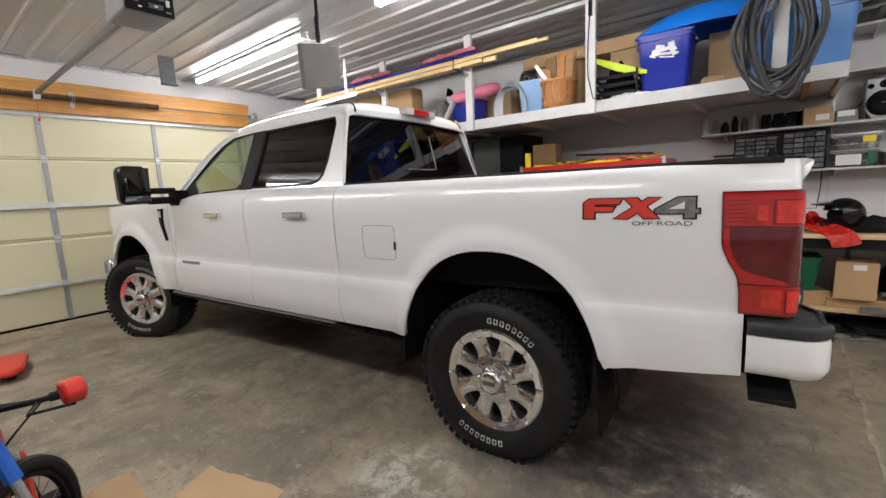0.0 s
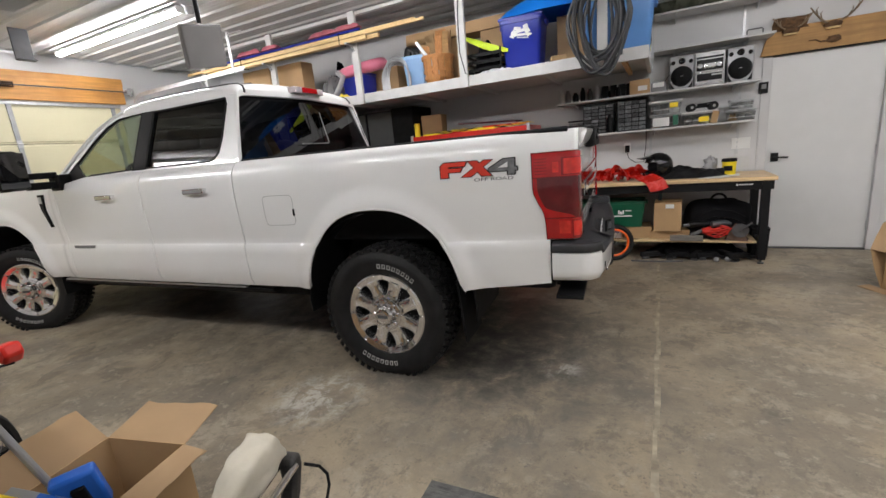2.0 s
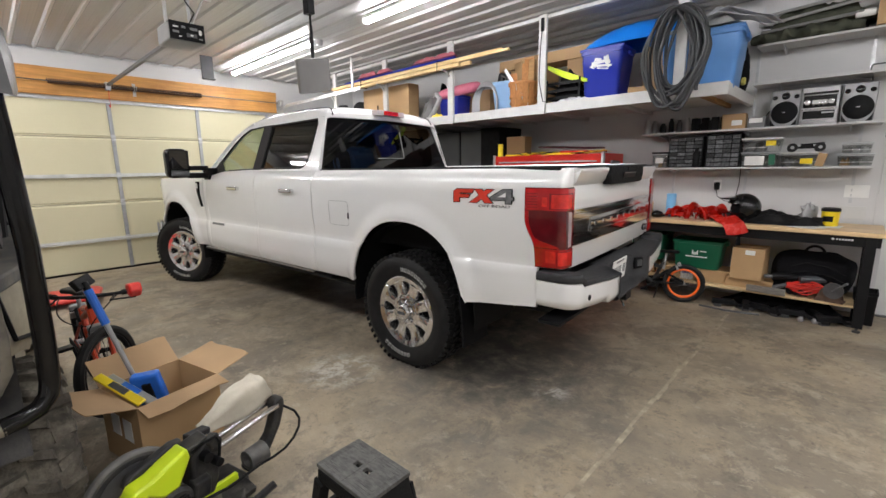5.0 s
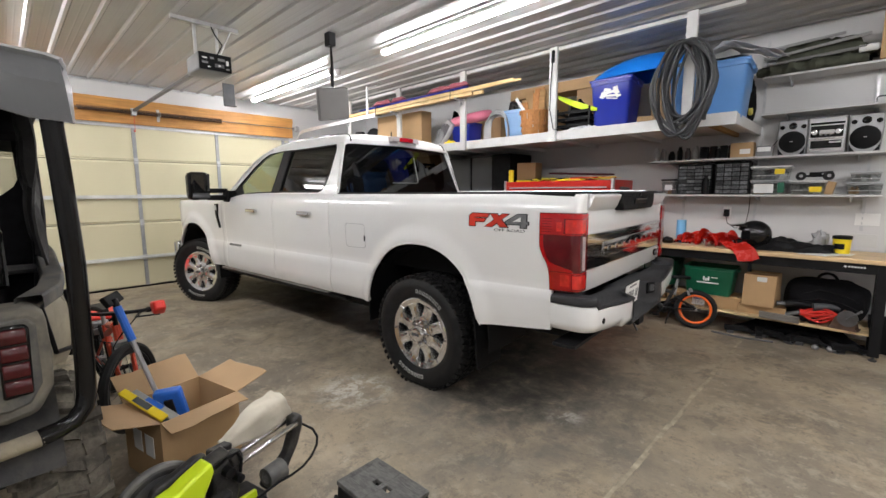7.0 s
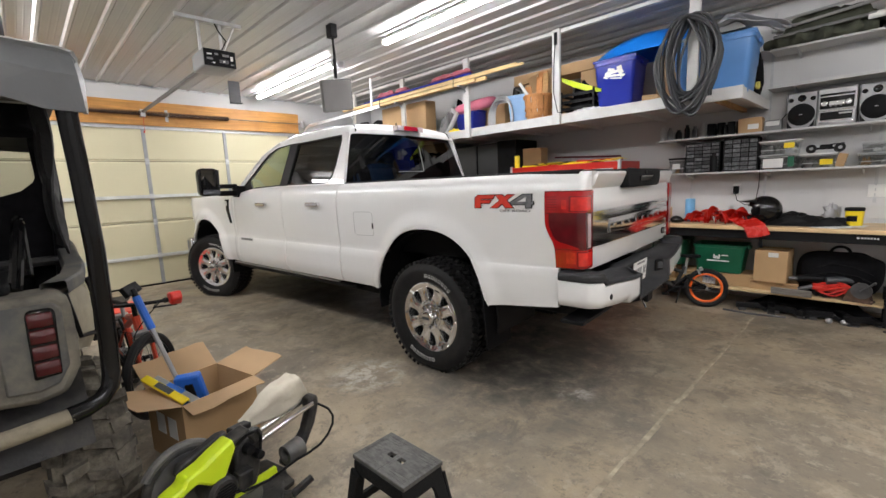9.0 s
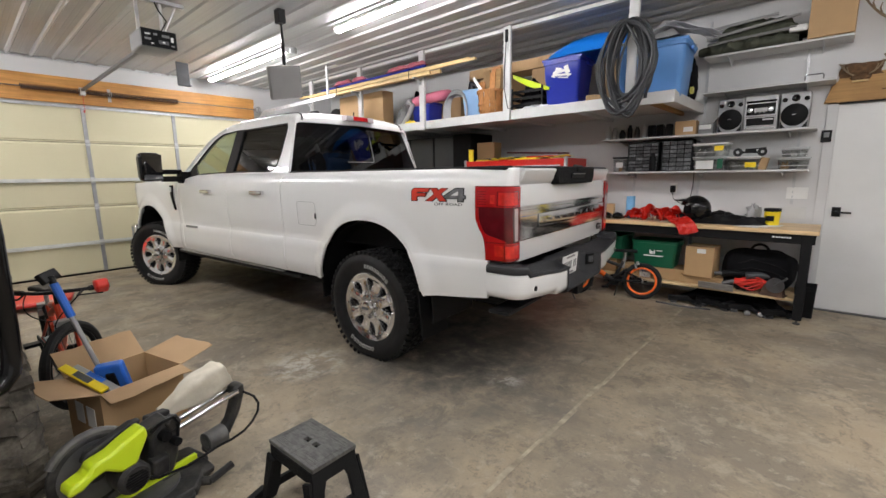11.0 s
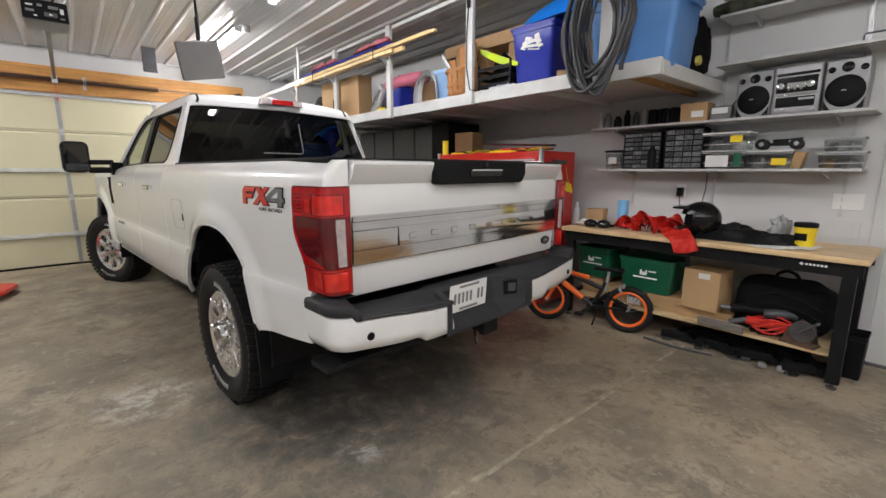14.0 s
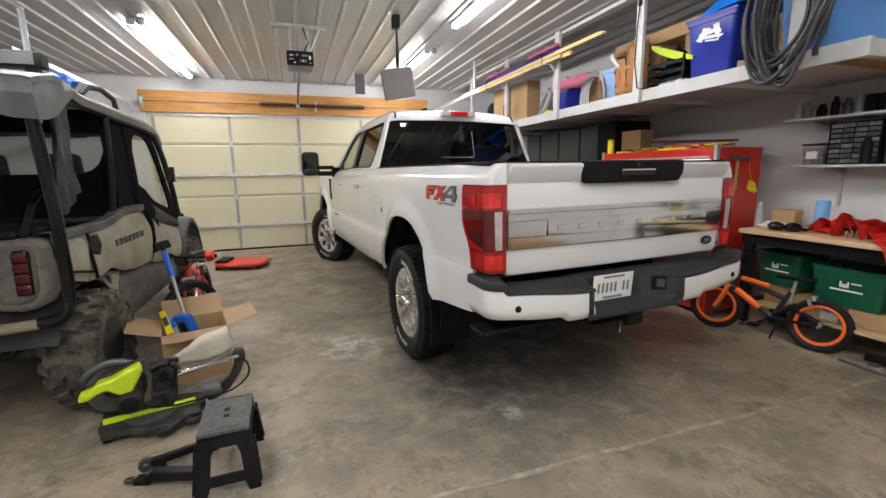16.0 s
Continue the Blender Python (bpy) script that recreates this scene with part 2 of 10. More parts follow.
GREEN_TUB = mat("dark_green_plastic", (0.008, 0.115, 0.058), 0.4, var=0.06, bump=0.03)
LIME = mat("lime_green_plastic", (0.6, 0.78, 0.02), 0.35, var=0.06, bump=0.03)
YELLOW = mat("yellow_plastic", (0.85, 0.65, 0.02), 0.4, var=0.06)
PINK = mat("pink_plastic", (0.78, 0.22, 0.32), 0.4, var=0.06)
GREY_PL = mat("grey_plastic", (0.2, 0.2, 0.2), 0.5, var=0.1, bump=0.06, bscale=200)
GREY_PANEL = mat("grey_fabric_panel", (0.135, 0.13, 0.124), 0.6, var=0.06, bump=0.05)
SILVER_PL = mat("silver_plastic", (0.38, 0.38, 0.385), 0.3, 0.4, var=0.06)
SHEET_PL = mat("milky_plastic_sheet", (0.62, 0.63, 0.66), 0.3, var=0.15, scale=9, bump=0.12)
CLOTH_PINK = mat("faded_red_cloth", (0.42, 0.12, 0.15), 0.85, var=0.25, scale=14, bump=0.25, bscale=40)
PALE_YELLOW = mat("pale_yellow_patch", (0.55, 0.5, 0.12), 0.6, var=0.15, scale=18)
BRACKET_GREY = mat("dark_grey_painted_plate", (0.055, 0.057, 0.062), 0.5, var=0.2, scale=10)
GREY_WOOD = mat("weathered_grey_board", (0.2, 0.185, 0.165), 0.75, var=0.25, scale=12, bump=0.15, stretch=(1, 8, 8))
CLEAR_TUB = mat("frosted_clear_plastic", (0.58, 0.6, 0.6), 0.3, var=0.06, alpha_glass=0.35)
CLEAR_BOX = glass("clear_box_plastic", (0.78, 0.8, 0.8), 0.13)
BIN_GREY = mat("smoky_drawer_plastic", (0.13, 0.135, 0.14), 0.25, var=0.5, scale=45, island=0.6)
FABRIC_RED = mat("red_nylon_fabric", (0.56, 0.026, 0.018), 0.27, var=0.12, scale=14, bump=0.12, bscale=25)
FABRIC_BLACK = mat("black_fabric", (0.008, 0.008, 0.0092), 0.95, var=0.25, scale=20, bump=0.3, bscale=60, spec=0.08)
JACKET = mat("black_shell_jacket", (0.006, 0.006, 0.0068), 0.5, var=0.25, scale=20, bump=0.2, bscale=40, spec=0.3)
FABRIC_OLIVE = mat("olive_canvas", (0.06, 0.065, 0.045), 0.85, var=0.3, scale=12, bump=0.3, bscale=50)
BAG_CLOTH = mat("off_white_dust_bag_cloth", (0.54, 0.5, 0.41), 0.85, var=0.08, scale=10, bump=0.25, bscale=40)
FOAM_BLUE = mat("light_blue_foam", (0.2, 0.5, 0.8), 0.6, var=0.05)
TARP = mat("pale_grey_tarp", (0.42, 0.42, 0.42), 0.5, var=0.15, scale=9, bump=0.4, bscale=22)
HOSE = mat("grey_rubber_hose", (0.034, 0.036, 0.039), 0.5, var=0.15, scale=20, bump=0.08)
FUR_BROWN = mat("brown_hide_cap", (0.12, 0.065, 0.03), 0.9, var=0.4, scale=30, bump=0.5, bscale=90)
BONE = mat("antler_bone", (0.22, 0.16, 0.10), 0.65, var=0.25, scale=18, bump=0.25)
SKULL = mat("pale_skull_bone", (0.7, 0.66, 0.55), 0.7, var=0.15, scale=18, bump=0.2)
BASKET = mat("woven_wood_basket", (0.5, 0.22, 0.07), 0.65, var=0.3, scale=20, stretch=(12, 12, 0.6), bump=0.3)
MUD_BEIGE = mat("muddy_khaki_panel", (0.34, 0.305, 0.225), 0.62, var=0.14, scale=7, bump=0.12, bscale=40, stain=(0.17, 0.15, 0.115), stain_amt=0.65, stain_scale=5)
MUD_TUBE = mat("mud_caked_tube", (0.27, 0.235, 0.17), 0.85, var=0.3, scale=16, bump=0.35, bscale=45, stain=(0.07, 0.062, 0.05), stain_amt=0.6, stain_scale=8)
MUD_TAN = mat("mud_dusted_grey_plastic", (0.13, 0.122, 0.105), 0.7, var=0.25, scale=9, bump=0.15, stain=(0.25, 0.222, 0.17), stain_amt=0.85, stain_scale=5, spec=0.2)
CURTAIN = mat("dusty_black_curtain", (0.014, 0.014, 0.0145), 0.5, var=0.5, scale=16, bump=0.4, bscale=35, stain=(0.028, 0.026, 0.023), stain_amt=0.4, stain_scale=14)
MUD_RUBBER = mat("muddy_tyre_rubber", (0.075, 0.067, 0.056), 0.9, var=0.5, scale=14, bump=0.6, bscale=55, stain=(0.21, 0.19, 0.15), stain_amt=0.85, stain_scale=11, spec=0.2)
MUD_BLACK = mat("dusty_black_plastic", (0.025, 0.025, 0.026), 0.55, var=0.3, scale=10, bump=0.15, stain=(0.09, 0.08, 0.068), stain_amt=0.5, stain_scale=9, spec=0.3)
MUD_GREY = mat("dusty_grey_plastic", (0.085, 0.087, 0.086), 0.65, var=0.2, scale=10, bump=0.15, stain=(0.21, 0.19, 0.15), stain_amt=0.7, stain_scale=6, spec=0.25)
ROOF_GREY = mat("grey_cart_roof", (0.10, 0.104, 0.108), 0.4, var=0.1, bump=0.08, stain=(0.2, 0.19, 0.17), stain_amt=0.3, stain_scale=4)
DARK_RED = mat("dusty_dark_red_lens", (0.06, 0.005, 0.007), 0.25, var=0.2, scale=20, bump=0.1)
BIKE_RED = mat("red_bike_paint", (0.62, 0.06, 0.02), 0.3, var=0.06, coat=0.4, bump=0)
BADGE_GREY_LIGHT = mat("mid_grey_badge", (0.16, 0.165, 0.17), 0.35, var=0.35, scale=25)
GREY_BADGE = mat("dark_grey_badge", (0.06, 0.065, 0.07), 0.35, var=0.05)
RED_BADGE = mat("red_badge", (0.62, 0.045, 0.025), 0.35, var=0.04)
WHITE_LETTER = mat("raised_white_rubber", (0.55, 0.55, 0.53), 0.7, var=0.12)
TUBE = mat("lit_tube", (0.9, 0.9, 0.9), 0.4, emit=(1.0, 0.985, 1.0), power=TUBE_POWER)
# ---- building tools ----
def part(name, bm, material, parent=None, label="", smooth=True, bevel=0.0, solid=0.0, angle=35):
    """Links a bmesh as one mesh object, under a thing or a part."""
    me = bpy.data.meshes.new(name)
    bmesh.ops.recalc_face_normals(bm, faces=bm.faces)
    if smooth:
        for f in bm.faces:
            f.smooth = True
        for e in bm.edges:
            if len(e.link_faces) == 1 or len(e.link_faces) == 2 and e.calc_face_angle(0) > radians(angle):
                e.smooth = False
    bm.to_mesh(me)
    bm.free()
    ob = new(name, me)
    me.materials.append(material)
    if solid:
        s = ob.modifiers.new("thickness", "SOLIDIFY")
        s.thickness, s.offset = solid, -1
    if bevel:
        b = ob.modifiers.new("bevel", "BEVEL")
        b.width, b.segments, b.limit_method = bevel, 2, "ANGLE"
    if parent:
        ob.parent = parent
    if label:
        ob["label"] = label
    return ob


def thing(name, at=(0, 0, 0), rz=0, label="", category="", group="", rx=0, ry=0):
    ob = new(name)
    ob.empty_display_size = 0.1
    ob.matrix_basis = pose(*at, rx, ry, rz)
    return tagged(ob, label, category, group)


def B():
    return bmesh.new()


def box(bm, c, s, rot=None, taper=1.0):
    """A block at centre c of size s; taper scales its lower face."""
    vs = []
    for dz in (-0.5, 0.5):
        k = taper if dz < 0 else 1.0
        for dx, dy in ((-0.5, -0.5), (0.5, -0.5), (0.5, 0.5), (-0.5, 0.5)):
            p = Vector((dx * s[0] * k, dy * s[1] * k, dz * s[2]))
            if rot:
                p = Euler([radians(a) for a in rot]).to_matrix() @ p
            vs.append(bm.verts.new(Vector(c) + p))
    for q in ((3, 2, 1, 0), (4, 5, 6, 7), (0, 1, 5, 4), (1, 2, 6, 5), (2, 3, 7, 6), (3, 0, 4, 7)):
        bm.faces.new([vs[i] for i in q])
    return bm


def span(bm, lo, hi):
    return box(bm, [(a + b) / 2 for a, b in zip(lo, hi)], [b - a for a, b in zip(lo, hi)])


def tube(bm, pts, r, seg=8, closed=False, caps=True, r2=None):
    """A round bar along points; r2: its radius at the far end."""
    pts = [Vector(p) for p in pts]
    n = len(pts)
    rings, up = [], None
    for i, p in enumerate(pts):
        a = pts[(i - 1) % n] if (closed or i) else p
        b = pts[(i + 1) % n] if (closed or i < n - 1) else p
        d = (b - a).normalized()
        if up is None:
            up = d.orthogonal().normalized()
        else:
            up = (up - d * up.dot(d))
            up = up.normalized() if up.length > 1e-5 else d.orthogonal().normalized()
        w = d.cross(up)
        rad = r if r2 is None else r + (r2 - r) * i / max(1, n - 1)
        rings.append([bm.verts.new(p + rad * (math.cos(2 * math.pi * k / seg) * up + math.sin(2 * math.pi * k / seg) * w)) for k in range(seg)])
    for i in range(n if closed else n - 1):
        a, b = rings[i], rings[(i + 1) % n]
        for k in range(seg):
            bm.faces.new((a[k], a[(k + 1) % seg], b[(k + 1) % seg], b[k]))
    if caps and not closed:
        bm.faces.new(rings[0][::-1])
        bm.faces.new(rings[-1])
    return bm


def lathe(bm, prof, seg=32, axis="Z", at=(0, 0, 0), closed=False):
    """Turns (radius, height) rows round an axis."""
    at = Vector(at)
    rings = []
    for r, h in prof:
        ring = []
        for k in range(seg):
            c, s = math.cos(2 * math.pi * k / seg), math.sin(2 * math.pi * k / seg)
            p = {"Z": (r * c, r * s, h), "Y": (r * c, h, r * s), "X": (h, r * c, r * s)}[axis]
            ring.append(bm.verts.new(at + Vector(p)))
        rings.append(ring)
    m = len(rings)
    for i in range(m if closed else m - 1):
        a, b = rings[i], rings[(i + 1) % m]
        for k in range(seg):
            bm.faces.new((a[k], a[(k + 1) % seg], b[(k + 1) % seg], b[k]))
    if not closed:
        for ring in (rings[0], rings[-1]):
            if (ring[0].co - ring[seg // 2].co).length > 1e-3:
                bm.faces.new(ring)
    return bm


def plate(bm, outer, holes, place, thick=0.0, inward=None):
    """A flat shape with holes in (u, v), laid into space by place(u, v)."""
    edges = []
    for loop in (outer, *holes):
        vs = [bm.verts.new((u, v, 0)) for u, v in loop]
        edges += [bm.edges.new((vs[i], vs[(i + 1) % len(vs)])) for i in range(len(vs))]
    res = bmesh.ops.triangle_fill(bm, use_beauty=True, use_dissolve=False, edges=edges)
    faces = [g for g in res["geom"] if isinstance(g, bmesh.types.BMFace)]
    if thick:
        ex = bmesh.ops.extrude_face_region(bm, geom=faces)
        for v in (g for g in ex["geom"] if isinstance(g, bmesh.types.BMVert)):
            v.co.z = 1.0
    for v in bm.verts:
        p = Vector(place(v.co.x, v.co.y))
        v.co = p + (Vector(inward) * thick if thick and v.co.z > 0.5 else Vector((0, 0, 0)))
    return bm


def sheet(bm, rows):
    """A surface through rows of points."""
    g = [[bm.verts.new(p) for p in row] for row in rows]
    for a, b in zip(g, g[1:]):
        for i in range(len(a) - 1):
            bm.faces.new((a[i], a[i + 1], b[i + 1], b[i]))
    return bm


def prism(bm, pts, axis, lo, hi):
    """A flat outline pulled along an axis; pts are in the other two axes, in order."""
    def at(u, v, w):
        return {"X": (w, u, v), "Y": (u, w, v), "Z": (u, v, w)}[axis]
    a = [bm.verts.new(at(u, v, lo)) for u, v in pts]
    b = [bm.verts.new(at(u, v, hi)) for u, v in pts]
    n = len(pts)
    bm.faces.new(a[::-1])
    bm.faces.new(b)
    for i in range(n):
        bm.faces.new((a[i], a[(i + 1) % n], b[(i + 1) % n], b[i]))
    return bm


def arc(c, r, a0, a1, n, plane="XZ"):
    out = []
    for i in range(n + 1):
        a = radians(a0 + (a1 - a0) * i / n)
        u, v = r * math.cos(a), r * math.sin(a)
        out.append({"XZ": (c[0] + u, c[1], c[2] + v), "YZ": (c[0], c[1] + u, c[2] + v), "XY": (c[0] + u, c[1] + v, c[2])}[plane])
    return out


def smooth01(x):
    x = min(1.0, max(0.0, x))
    return x * x * (3 - 2 * x)


def blob(bm, c, s, seg=14, rough=0.15, freq=2.0, seed=0, flat=None):
    """An uneven rounded lump, as of cloth; flat: cut off below that height."""
    r = bmesh.ops.create_uvsphere(bm, u_segments=seg * 2, v_segments=seg, radius=1.0)
    for v in r["verts"]:
        k = 1 + rough * noise.noise(v.co * freq + Vector((seed * 7.1, seed * 3.3, 0))) + rough * 0.5 * noise.noise(v.co * freq * 2.7 + Vector((seed, 0, 5)))
        v.co = Vector((v.co.x * s[0] * k + c[0], v.co.y * s[1] * k + c[1], v.co.z * s[2] * k + c[2]))
        if flat is not None and v.co.z < flat:
            v.co.z = flat
    return bm


def roll(bm, pts, radii, seg=20, rough=0.3, freq=9.0, seed=0, flat=None, squash=1.0):
    """One lumpy roll of cloth along points, closed at both ends."""
    rings = []
    for p, r in zip(pts, radii):
        p = Vector(p)
        ring = []
        for k in range(seg):
            a = 2 * math.pi * k / seg
            d = Vector((0, math.cos(a), math.sin(a) * squash))
            q = p + d * r
            q += d * r * rough * (noise.noise(q * freq + Vector((seed * 5.3, 0, seed))) + 0.5 * noise.noise(q * freq * 2.6 + Vector((seed, 3, 0))))
            q.x += 0.3 * r * rough * noise.noise(q * freq + Vector((9, seed, 0)))
            if flat is not None:
                q.z = max(q.z, flat)
            ring.append(bm.verts.new(q))
        rings.append(ring)
    for a, b in zip(rings, rings[1:]):
        for k in range(seg):
            bm.faces.new((a[k], a[(k + 1) % seg], b[(k + 1) % seg], b[k]))
    bm.faces.new(rings[0][::-1])
    bm.faces.new(rings[-1])
    return bm


def crumple(bm, c, s, seed=0, nu=30, nv=22, folds=3.0):
    """A heap of cloth on a flat base: a ridged height field with an uneven outline."""
    rows_ = []
    for i in range(nu + 1):
        u = 2 * i / nu - 1
        row = []
        for j in range(nv + 1):
            v = 2 * j / nv - 1
            q = Vector((u * folds + seed * 3.7, v * folds * 0.7 + seed * 1.3, seed))
            edge = max(abs(u), abs(v)) ** 2 * 0.6 + (u * u + v * v) * 0.4
            ridge = 0.75 + 0.7 * noise.noise(q) - 0.5 * abs(noise.noise(q * 1.6 + Vector((3, 1, 7)))) + 0.16 * noise.noise(q * 3.1)
            h = smooth01((1 - edge) / 0.75) ** 0.6 * (0.35 + 0.65 * max(0.0, ridge))
            w_ = 1 + 0.22 * noise.noise(q * 0.8 + Vector((9, 0, 0)))
            row.append((c[0] + s[0] * u * w_ + 0.05 * s[0] * noise.noise(q * 2), c[1] + s[1] * v * w_, c[2] + max(0.002, s[2] * h)))
        rows_.append(row)
    sheet(bm, rows_)
    return bm


def structure(ob, label="", category=""):
    return tagged(ob, label, category, kind="structure")
# ---- the room ----
GX, WY, CZ = -6.683, 5.715, 3.04        # big door's wall, shelf wall, ceiling
SX, SY = 6.7, -4.0                      # walls behind the camera
bm = B()
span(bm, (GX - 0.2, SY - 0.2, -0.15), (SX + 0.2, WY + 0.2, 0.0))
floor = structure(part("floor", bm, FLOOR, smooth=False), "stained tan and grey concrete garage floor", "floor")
# a sawn control joint: shallow groove with raised dusty edges
bm = B()
for i in range(48):
    y0, y1 = SY + i * 0.2, min(SY + i * 0.2 + 0.2, 5.6)
    jx = 0.47 + 0.006 * math.sin(i * 1.7)
    box(bm, (jx, (y0 + y1) / 2, 0.001), (0.024 + 0.007 * math.sin(i * 2.3), y1 - y0, 0.004))
JOINT = mat("dusty_joint_filler", (0.38, 0.327, 0.245), 0.85, var=0.35, scale=14, bump=0.2)
structure(part("floor_joint", bm, JOINT, smooth=False), "pale dusty control joint in the concrete", "floor joint")

# ribbed steel ceiling: ribs run towards the big door
bm = B()
prof = []
y, p = -4.0208, 0.2286
while y < WY + 0.1:
    prof += [(y, CZ), (y + 0.016, CZ - 0.017), (y + 0.02, CZ - 0.019), (y + 0.04, CZ - 0.019), (y + 0.044, CZ - 0.017), (y + 0.06, CZ)]
    for k in (0.115, 0.165):
        prof += [(y + k, CZ), (y + k + 0.01, CZ - 0.0012), (y + k + 0.02, CZ)]
    y += p
sheet(bm, [[(GX, u, v) for u, v in prof], [(-2.1, u, v) for u, v in prof], [(SX, u, v) for u, v in prof]])
ceiling = structure(part("ceiling", bm, CEIL, smooth=False, solid=-0.03), "white ribbed steel ceiling panels", "ceiling")

DOOR_Y0, DOOR_Y1, DOOR_TOP = -0.95, 3.93, 2.44
bm = B()
plate(bm, [(SY, 0), (DOOR_Y0, 0), (DOOR_Y0, DOOR_TOP), (DOOR_Y1, DOOR_TOP), (DOOR_Y1, 0), (WY, 0), (WY, CZ + 0.05), (SY, CZ + 0.05)], [],
      lambda u, v: (GX, u, v), 0.16, (-1, 0, 0))
structure(part("wall_west", bm, WALL, smooth=False), "white painted wall round the big garage door", "wall")
MD0, MD1, MDT = 1.45, 2.36, 2.0
bm = B()
plate(bm, [(GX, 0), (MD0, 0), (MD0, MDT), (MD1, MDT), (MD1, 0), (SX, 0), (SX, CZ + 0.05), (GX, CZ + 0.05)], [],
      lambda u, v: (u, WY, v), 0.15, (0, 1, 0))
structure(part("wall_north", bm, WALL, smooth=False), "light grey painted drywall behind shelves and bench", "wall")
bm = B()
span(bm, (SX, SY - 0.15, 0), (SX + 0.15, WY + 0.15, CZ + 0.05))
structure(part("wall_east", bm, WALL, smooth=False), "plain light grey garage wall", "wall")
bm = B()
span(bm, (GX - 0.16, SY - 0.15, 0), (SX, SY, CZ + 0.05))
structure(part("wall_south", bm, WALL, smooth=False), "plain light grey garage wall", "wall")

# ceiling edge trim over the big door
bm = B()
span(bm, (GX, DOOR_Y0 - 3, CZ - 0.03), (GX + 0.02, WY, CZ))
structure(part("trim", bm, GALV, smooth=False), "thin dark metal edge trim under ceiling", "trim")

# sectional garage door
gdoor = structure(thing("door_1", (GX - 0.06, 0, 0), label="closed cream insulated sectional garage door with galvanized struts", category="garage door"))
rows = [0.0, 0.458, 0.996, 1.382, 1.92, 2.44]
for z0, z1 in zip(rows, rows[1:]):
    bm = B()
    prism(bm, [(0.0, z0 + 0.004), (0.03, z0 + 0.004), (0.03, z0 + 0.02), (0.042, z0 + 0.03), (0.042, z1 - 0.03), (0.03, z1 - 0.016), (0.03, z1 - 0.003), (0.0, z1 - 0.003)],
          "Y", DOOR_Y0 + 0.004, DOOR_Y1 - 0.004)
    part("panel", bm, CREAM, gdoor, smooth=False)
for z in (0.458, 1.382):
    bm = B()
    prism(bm, [(0.045, z - 0.02), (0.085, z - 0.02), (0.085, z + 0.012), (0.06, z + 0.012), (0.06, z + 0.03), (0.045, z + 0.03)], "Y", DOOR_Y0 + 0.02, DOOR_Y1 - 0.02)
    part("strut", bm, mat("white_door_strut", (0.62, 0.63, 0.6), 0.4, 0.3), gdoor, "pale horizontal steel strut", smooth=False)
bm = B()
span(bm, (0.045, DOOR_Y0 + 0.02, 2.40), (0.07, DOOR_Y1 - 0.02, 2.435))
part("strut", bm, GALV, gdoor, smooth=False)
bm = B()
span(bm, (0.005, DOOR_Y0 + 0.01, 0.0), (0.05, DOOR_Y1 - 0.01, 0.022))
part("bottom_seal", bm, BLACK, gdoor, "black rubber bottom seal", bevel=0.004)
stiles = [-0.84, 0.33, 1.50, 2.66, 3.82]
for sy in stiles:
    for z0, z1 in zip(rows, rows[1:]):
        bm = B()
        prism(bm, [(sy - 0.024, z0 + 0.02), (sy + 0.024, z0 + 0.02), (sy + 0.024, z1 - 0.02), (sy - 0.024, z1 - 0.02)], "X", 0.043, 0.058)
        part("stile", bm, STILE_GREY, gdoor, smooth=False)
    for z in rows[1:-1]:
        bm = B()
        span(bm, (0.058, sy - 0.028, z - 0.045), (0.066, sy + 0.028, z + 0.045))
        tube(bm, [(0.07, sy - 0.03, z), (0.07, sy + 0.03, z)], 0.009, 8)
        part("hinge", bm, GALV, gdoor)
bm = B()
span(bm, (-0.01, DOOR_Y0, 0.0), (0.05, DOOR_Y1, 0.022))
part("seal", bm, BLACK, gdoor, "black rubber bottom seal", smooth=False)

# header planks and torsion tube
bm = B()
span(bm, (GX, -1.0, 2.63), (GX + 0.038, 4.01, 2.805))
part("header_plank", bm, PINE, None, bevel=0.003)
tagged(bpy.data.objects["header_plank"], "orange pine header plank across the garage door", "wood plank")
bm = B()
span(bm, (GX, -1.0, 2.452), (GX + 0.036, 4.0, 2.622))
tagged(part("header_plank", bm, PINE, None, bevel=0.003), "lower orange pine plank with knots above garage door", "wood plank")
spring = thing("torsion_bar", (GX + 0.1, 0, 2.62), label="dark torsion spring and tube mounted on the header planks", category="torsion spring")
bm = B()
tube(bm, [(0, -1.0, 0.0), (0, 4.05, -0.0)], 0.007, 10)
part("tube", bm, STEEL_DARK, spring)
bm = B()
pts = [(0.03 * math.cos(i * 0.9), 0.87 + 0.003 * i, 0.03 * math.sin(i * 0.9)) for i in range(620)]
tube(bm, pts, 0.007, 5)
part("spring", bm, RUSTY, spring, "tightly wound dark spring")
for yy in (1.83, -0.95, 4.02):
    bm = B()
    prism(bm, [(-0.098, -0.1), (-0.06, -0.1), (-0.06, -0.03), (0.02, -0.03), (0.02, 0.03), (-0.06, 0.03), (-0.06, 0.08), (-0.098, 0.08)], "Y", yy - 0.02, yy + 0.02)
    part("bracket", bm, GALV, spring, smooth=False)
for yy in (-0.97, 4.06):
    bm = B()
    lathe(bm, [(0.0, -0.02), (0.06, -0.02), (0.06, -0.012), (0.05, -0.01), (0.05, 0.01), (0.06, 0.012), (0.06, 0.02), (0.0, 0.02)], 20, "Y", (0, yy, 0))
    part("cable_drum", bm, SILVER_PL, spring)

